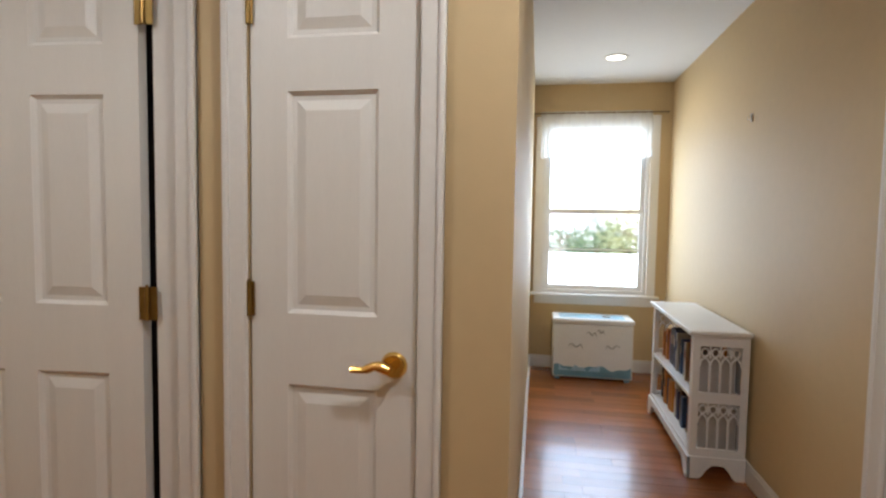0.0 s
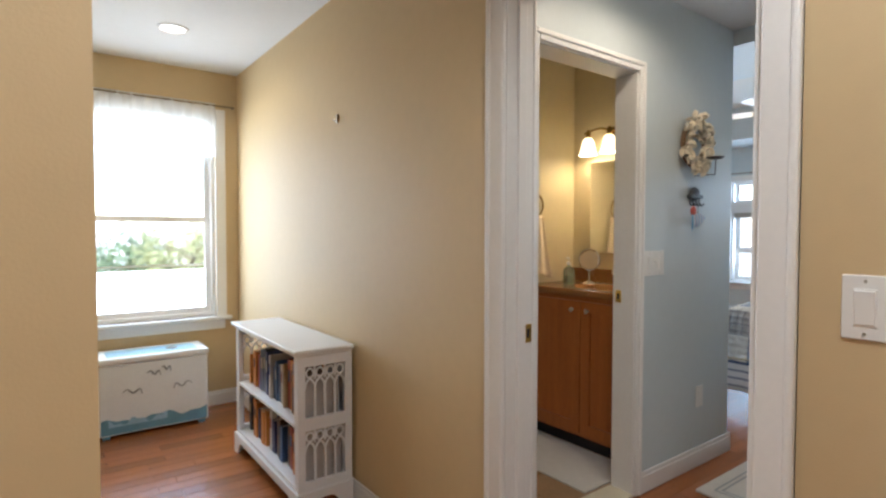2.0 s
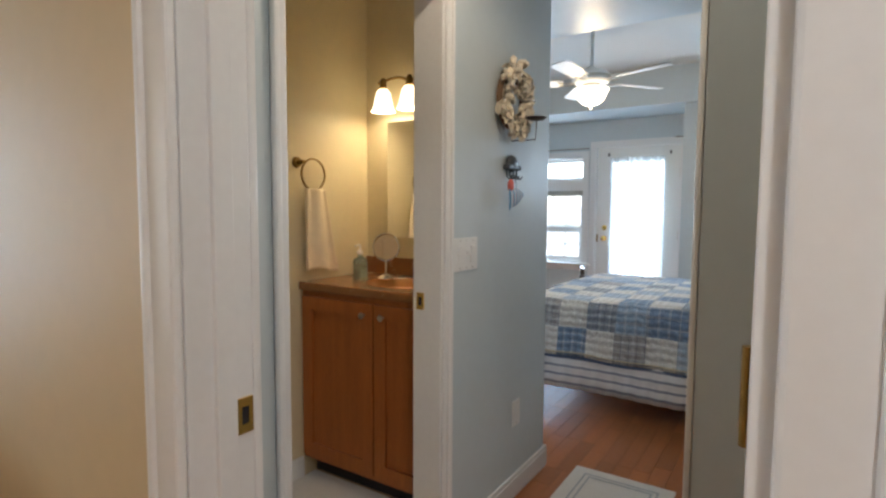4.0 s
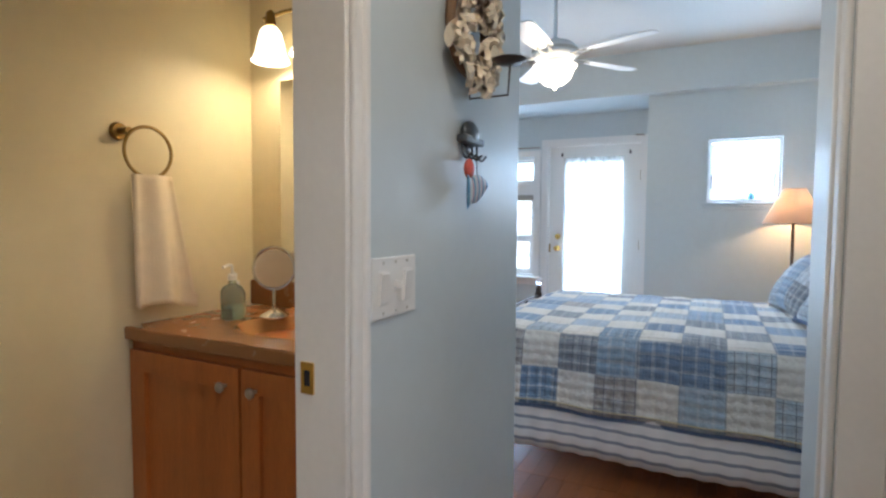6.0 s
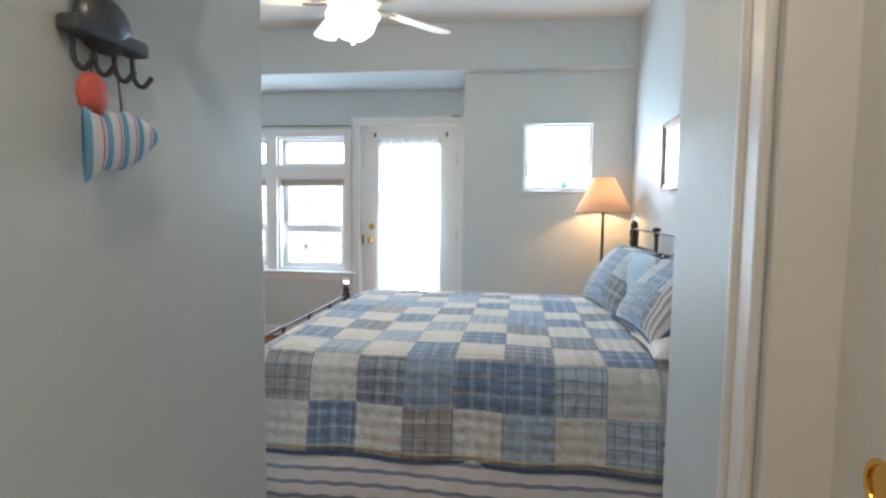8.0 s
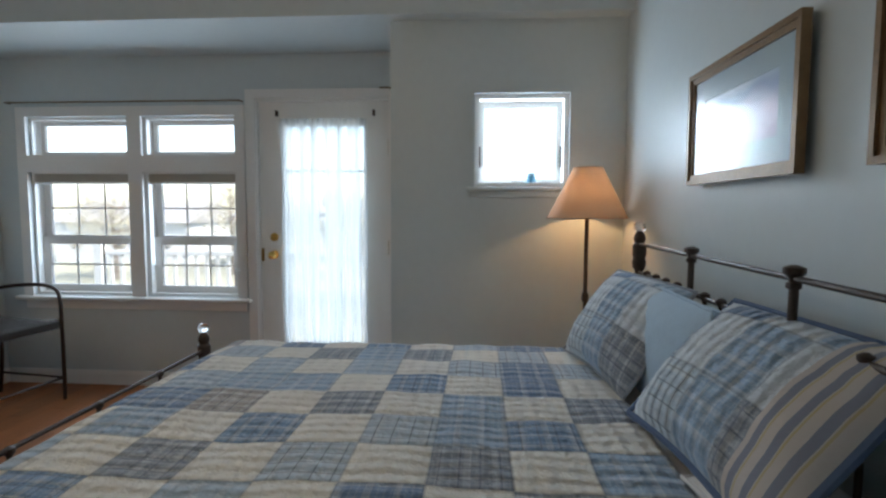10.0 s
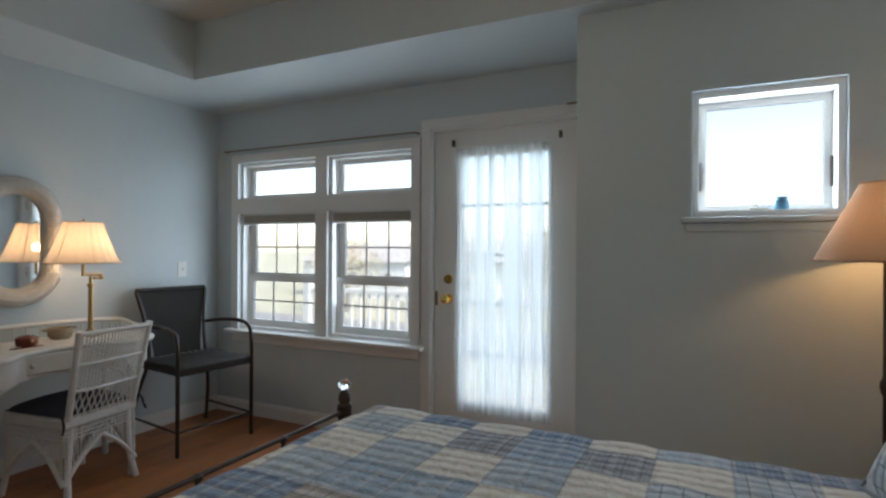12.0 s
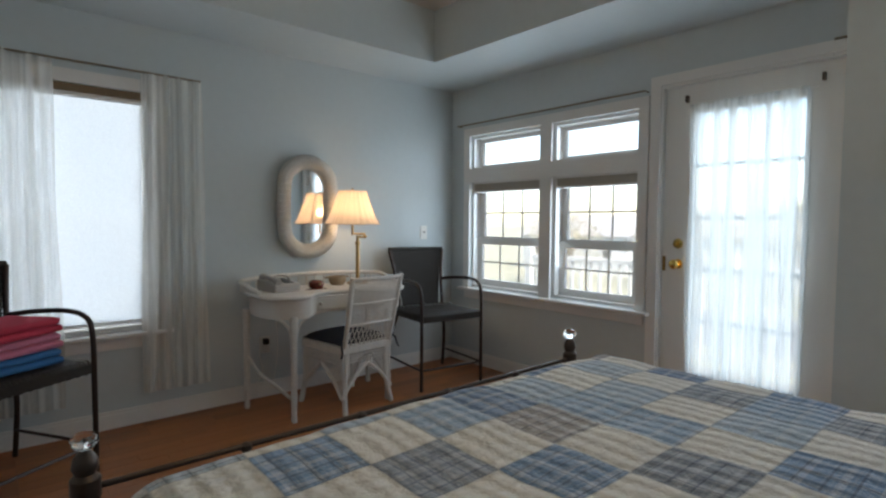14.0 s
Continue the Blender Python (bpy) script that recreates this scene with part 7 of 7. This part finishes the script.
def tree(x, y, h, r, leafm, seed, label):
    e = thing("tree", label, "tree", "trees beyond the house", at=(x, y, GZ))
    rt = random.Random(seed)
    bm = bmesh.new()
    tube(bm, curve_pts([(0, 0, 0), (0.1, 0.05, h * 0.3), (-0.05, 0.1, h * 0.6), (0.05, 0, h * 0.9)], 4), [0.16 - 0.011 * k for k in range(13)], 8)
    tips = []
    for k in range(16):
        a = rt.uniform(0, 6.28)
        z0 = h * rt.uniform(0.35, 0.85)
        L = r * rt.uniform(0.6, 1.0)
        tip = Vector((L * math.cos(a), L * math.sin(a), z0 + h * rt.uniform(0.05, 0.18)))
        tube(bm, [(0, 0, z0), tip * 0.5 + Vector((0, 0, z0 * 0.5)), tip], [0.05, 0.03, 0.012], 6)
        tips.append(tip)
    tips.append(Vector((0, 0, h)))
    part("trunk", bm, M["bark"], e, smooth=True)
    verts, faces = [], []
    for t in tips:
        for k in range(130):
            d = Vector((rt.gauss(0, 1), rt.gauss(0, 1), rt.gauss(0, 0.8))) * r * 0.28
            c = t * rt.uniform(0.75, 1.02) + d + Vector((0, 0, (1 - 0.9) * t.z * 0.2))
            s = rt.uniform(0.06, 0.13)
            q = Euler((rt.uniform(0, 3), rt.uniform(0, 3), rt.uniform(0, 6))).to_matrix()
            i = len(verts)
            for px, py in ((-1, 0), (0, -0.5), (1, 0), (0, 0.5)):
                verts.append(tuple(c + q @ Vector((px * s, py * s, 0.15 * s * abs(px)))))
            faces.append((i, i + 1, i + 2, i + 3))
    me = bpy.data.meshes.new("crown")
    me.from_pydata(verts, [], faces)
    me.materials.append(leafm)
    c = new("crown", me)
    c.parent = e


tree(1.4, 24, 4.4, 1.1, M["leaf"], 1, "dark green leafy tree beyond the alcove window")
tree(2.9, 20, 4.3, 1.4, M["leafy"], 2, "yellow-green bushy tree beyond the alcove window")
tree(4.6, 23, 4.6, 1.5, M["leafy"], 3, "yellow-green bushy tree beyond the alcove window")
tree(0.0, 30, 4.2, 1.6, M["leaf"], 4, "dark green leafy tree beyond the alcove window")
for bx, by, bh, sd in ((-1.0, 19, 2.3, 11), (0.4, 17, 2.2, 12), (1.9, 18, 2.5, 13), (3.2, 16.5, 2.3, 14)):
    tree(bx, by, bh, 1.0, M["leafy"], sd, "low yellow-green bush beyond the alcove window")
tree(34, 9, 6.2, 2.6, M["dryleaf"], 5, "pale autumn tree across the road")
tree(36, 16, 6.8, 2.8, M["dryleaf"], 6, "pale autumn tree across the road")
tree(33, 22, 5.8, 2.4, M["dryleaf"], 7, "pale autumn tree across the road")
tree(37, 3, 6.0, 2.5, M["dryleaf"], 8, "pale autumn tree across the road")


def house(x, y, w, d, h, rz, label):
    e = thing("house", label, "house", "houses beyond the road", at=(x, y, GZ), rz=rz)
    part("wall", wall_bm("y", -d / 2, d / 2, -w / 2, w / 2, 0, h), M["siding"], e)
    bm = bmesh.new()
    vs = [bm.verts.new(p) for p in ((-w / 2 - 0.3, -d / 2 - 0.3, h), (w / 2 + 0.3, -d / 2 - 0.3, h), (w / 2 + 0.3, d / 2 + 0.3, h), (-w / 2 - 0.3, d / 2 + 0.3, h), (-w / 2 - 0.3, 0, h + 1.8), (w / 2 + 0.3, 0, h + 1.8))]
    for f in ((0, 1, 5, 4), (2, 3, 4, 5), (0, 4, 3), (1, 2, 5), (3, 2, 1, 0)):
        bm.faces.new([vs[i] for i in f])
    part("roof", bm, M["roofing"], e)
    for k in range(3):
        xx = -w / 2 + w * (k + 0.5) / 3
        wn2 = part("window", wall_bm("y", -d / 2 - 0.03, -d / 2 - 0.002, xx - 0.5, xx + 0.5, 1.0, 2.3, [(xx - 0.42, xx + 0.42, 1.08, 2.22)]), M["trim"], e)
        part("pane", boxed(xx - 0.42, xx + 0.42, -d / 2 - 0.02, -d / 2 - 0.004, 1.08, 2.22), M["keypad"], wn2)


house(44, 12, 12, 8, 3.4, -90, "pale sided house with a grey roof")
house(46, 28, 11, 8, 3.2, -90, "pale sided house with a grey roof")
house(-3, 46, 13, 8, 3.4, 0, "pale sided house with a grey roof")

# ---- floors ----
group_at()
fl = structure("floor", boxed(-3.32, 6.08, -3.5, 3.04, -0.0139, -0.006), M["sub"], "polished red oak strip floor in the hall and bedroom", "floor")
PW = 0.0826
fr = random.Random(21)
plank_mesh = {}


def plank(x0, x1, y0, y1, finish_name):
    key = (round(x1 - x0, 3), round(y1 - y0, 4), finish_name)
    if key not in plank_mesh:
        bm = boxed(0, key[0], 0, key[1], -0.0059, 0.0)
        for v in bm.verts:
            if v.co.z > -0.001:
                v.co.x += 0.0006 if v.co.x < 0.01 else -0.0006
                v.co.y += 0.0008 if v.co.y < 0.01 else -0.0008
        me = finish("plank", bm, M[finish_name])
        plank_mesh[key] = me
    ob = new("plank", plank_mesh[key])
    ob.location = (x0, y0, 0)
    ob.parent = fl


LENS = (0.35, 0.5, 0.65, 0.8, 1.0)
rest_v, rest_f = [], []


def lay(x0, x1, y0, y1, single_ok, finish_name="planksatin"):
    y = y0
    while y < y1 - 0.01:
        yb = min(y + PW, y1)
        x = x0
        first = True
        while x < x1 - 0.001:
            L = fr.choice(LENS)
            if first:
                L *= 0.6
                first = False
            xb = x + L
            if xb > x1 - 0.15:
                xb = x1
            if single_ok:
                plank(x, xb, y, yb, finish_name)
            else:
                i = len(rest_v)
                g = 0.0007
                for z, e in ((-0.0059, 0.0), (0.0, g)):
                    rest_v.extend([(x + e, y + e, z), (xb - e, y + e, z), (xb - e, yb - e, z), (x + e, yb - e, z)])
                rest_f.extend([(i + 4, i + 5, i + 6, i + 7), (i, i + 1, i + 5, i + 4), (i + 1, i + 2, i + 6, i + 5), (i + 2, i + 3, i + 7, i + 6), (i + 3, i, i + 4, i + 7)])
            x = xb
        y = yb


lay(-1.125, 0.0, -0.68, 2.66, True, "plankx")
lay(0.0, 2.03, -1.10, -0.002, True)
lay(2.03, 2.84, -1.39, 0.9, True)
lay(2.84, 5.925, -1.39, 2.905, False)
lay(2.03, 2.84, 0.9, 2.905, False)
lay(-3.2, 0.0, -3.4, -0.68, False)
me = bpy.data.meshes.new("plank_field")
me.from_pydata(rest_v, [], rest_f)
me.materials.append(M["plankfield"])
pf = new("plank_field", me)
pf.parent = fl
tagged(pf, "red oak strip boards", kind="stuff")
# bathroom tiles
tf = structure("floor_bathroom", boxed(0.12, 1.753, -0.0, 0.92, -0.0058, -0.0005), M["sub"], "beige ceramic tile floor of the bathroom", "floor")
tile_me = None
for i in range(6):
    for j in range(3):
        x0, y0 = 0.125 + 0.305 * i, 0.124 + 0.305 * j
        x1, y1 = min(x0 + 0.30, 1.752), min(y0 + 0.30, 0.919)
        if x1 - x0 < 0.02 or y1 - y0 < 0.02:
            continue
        bm = boxed(x0, x1, y0, y1, -0.0004, 0.004, bevel=0.0015, seg=1)
        part("tile", bm, M["tile"], tf)
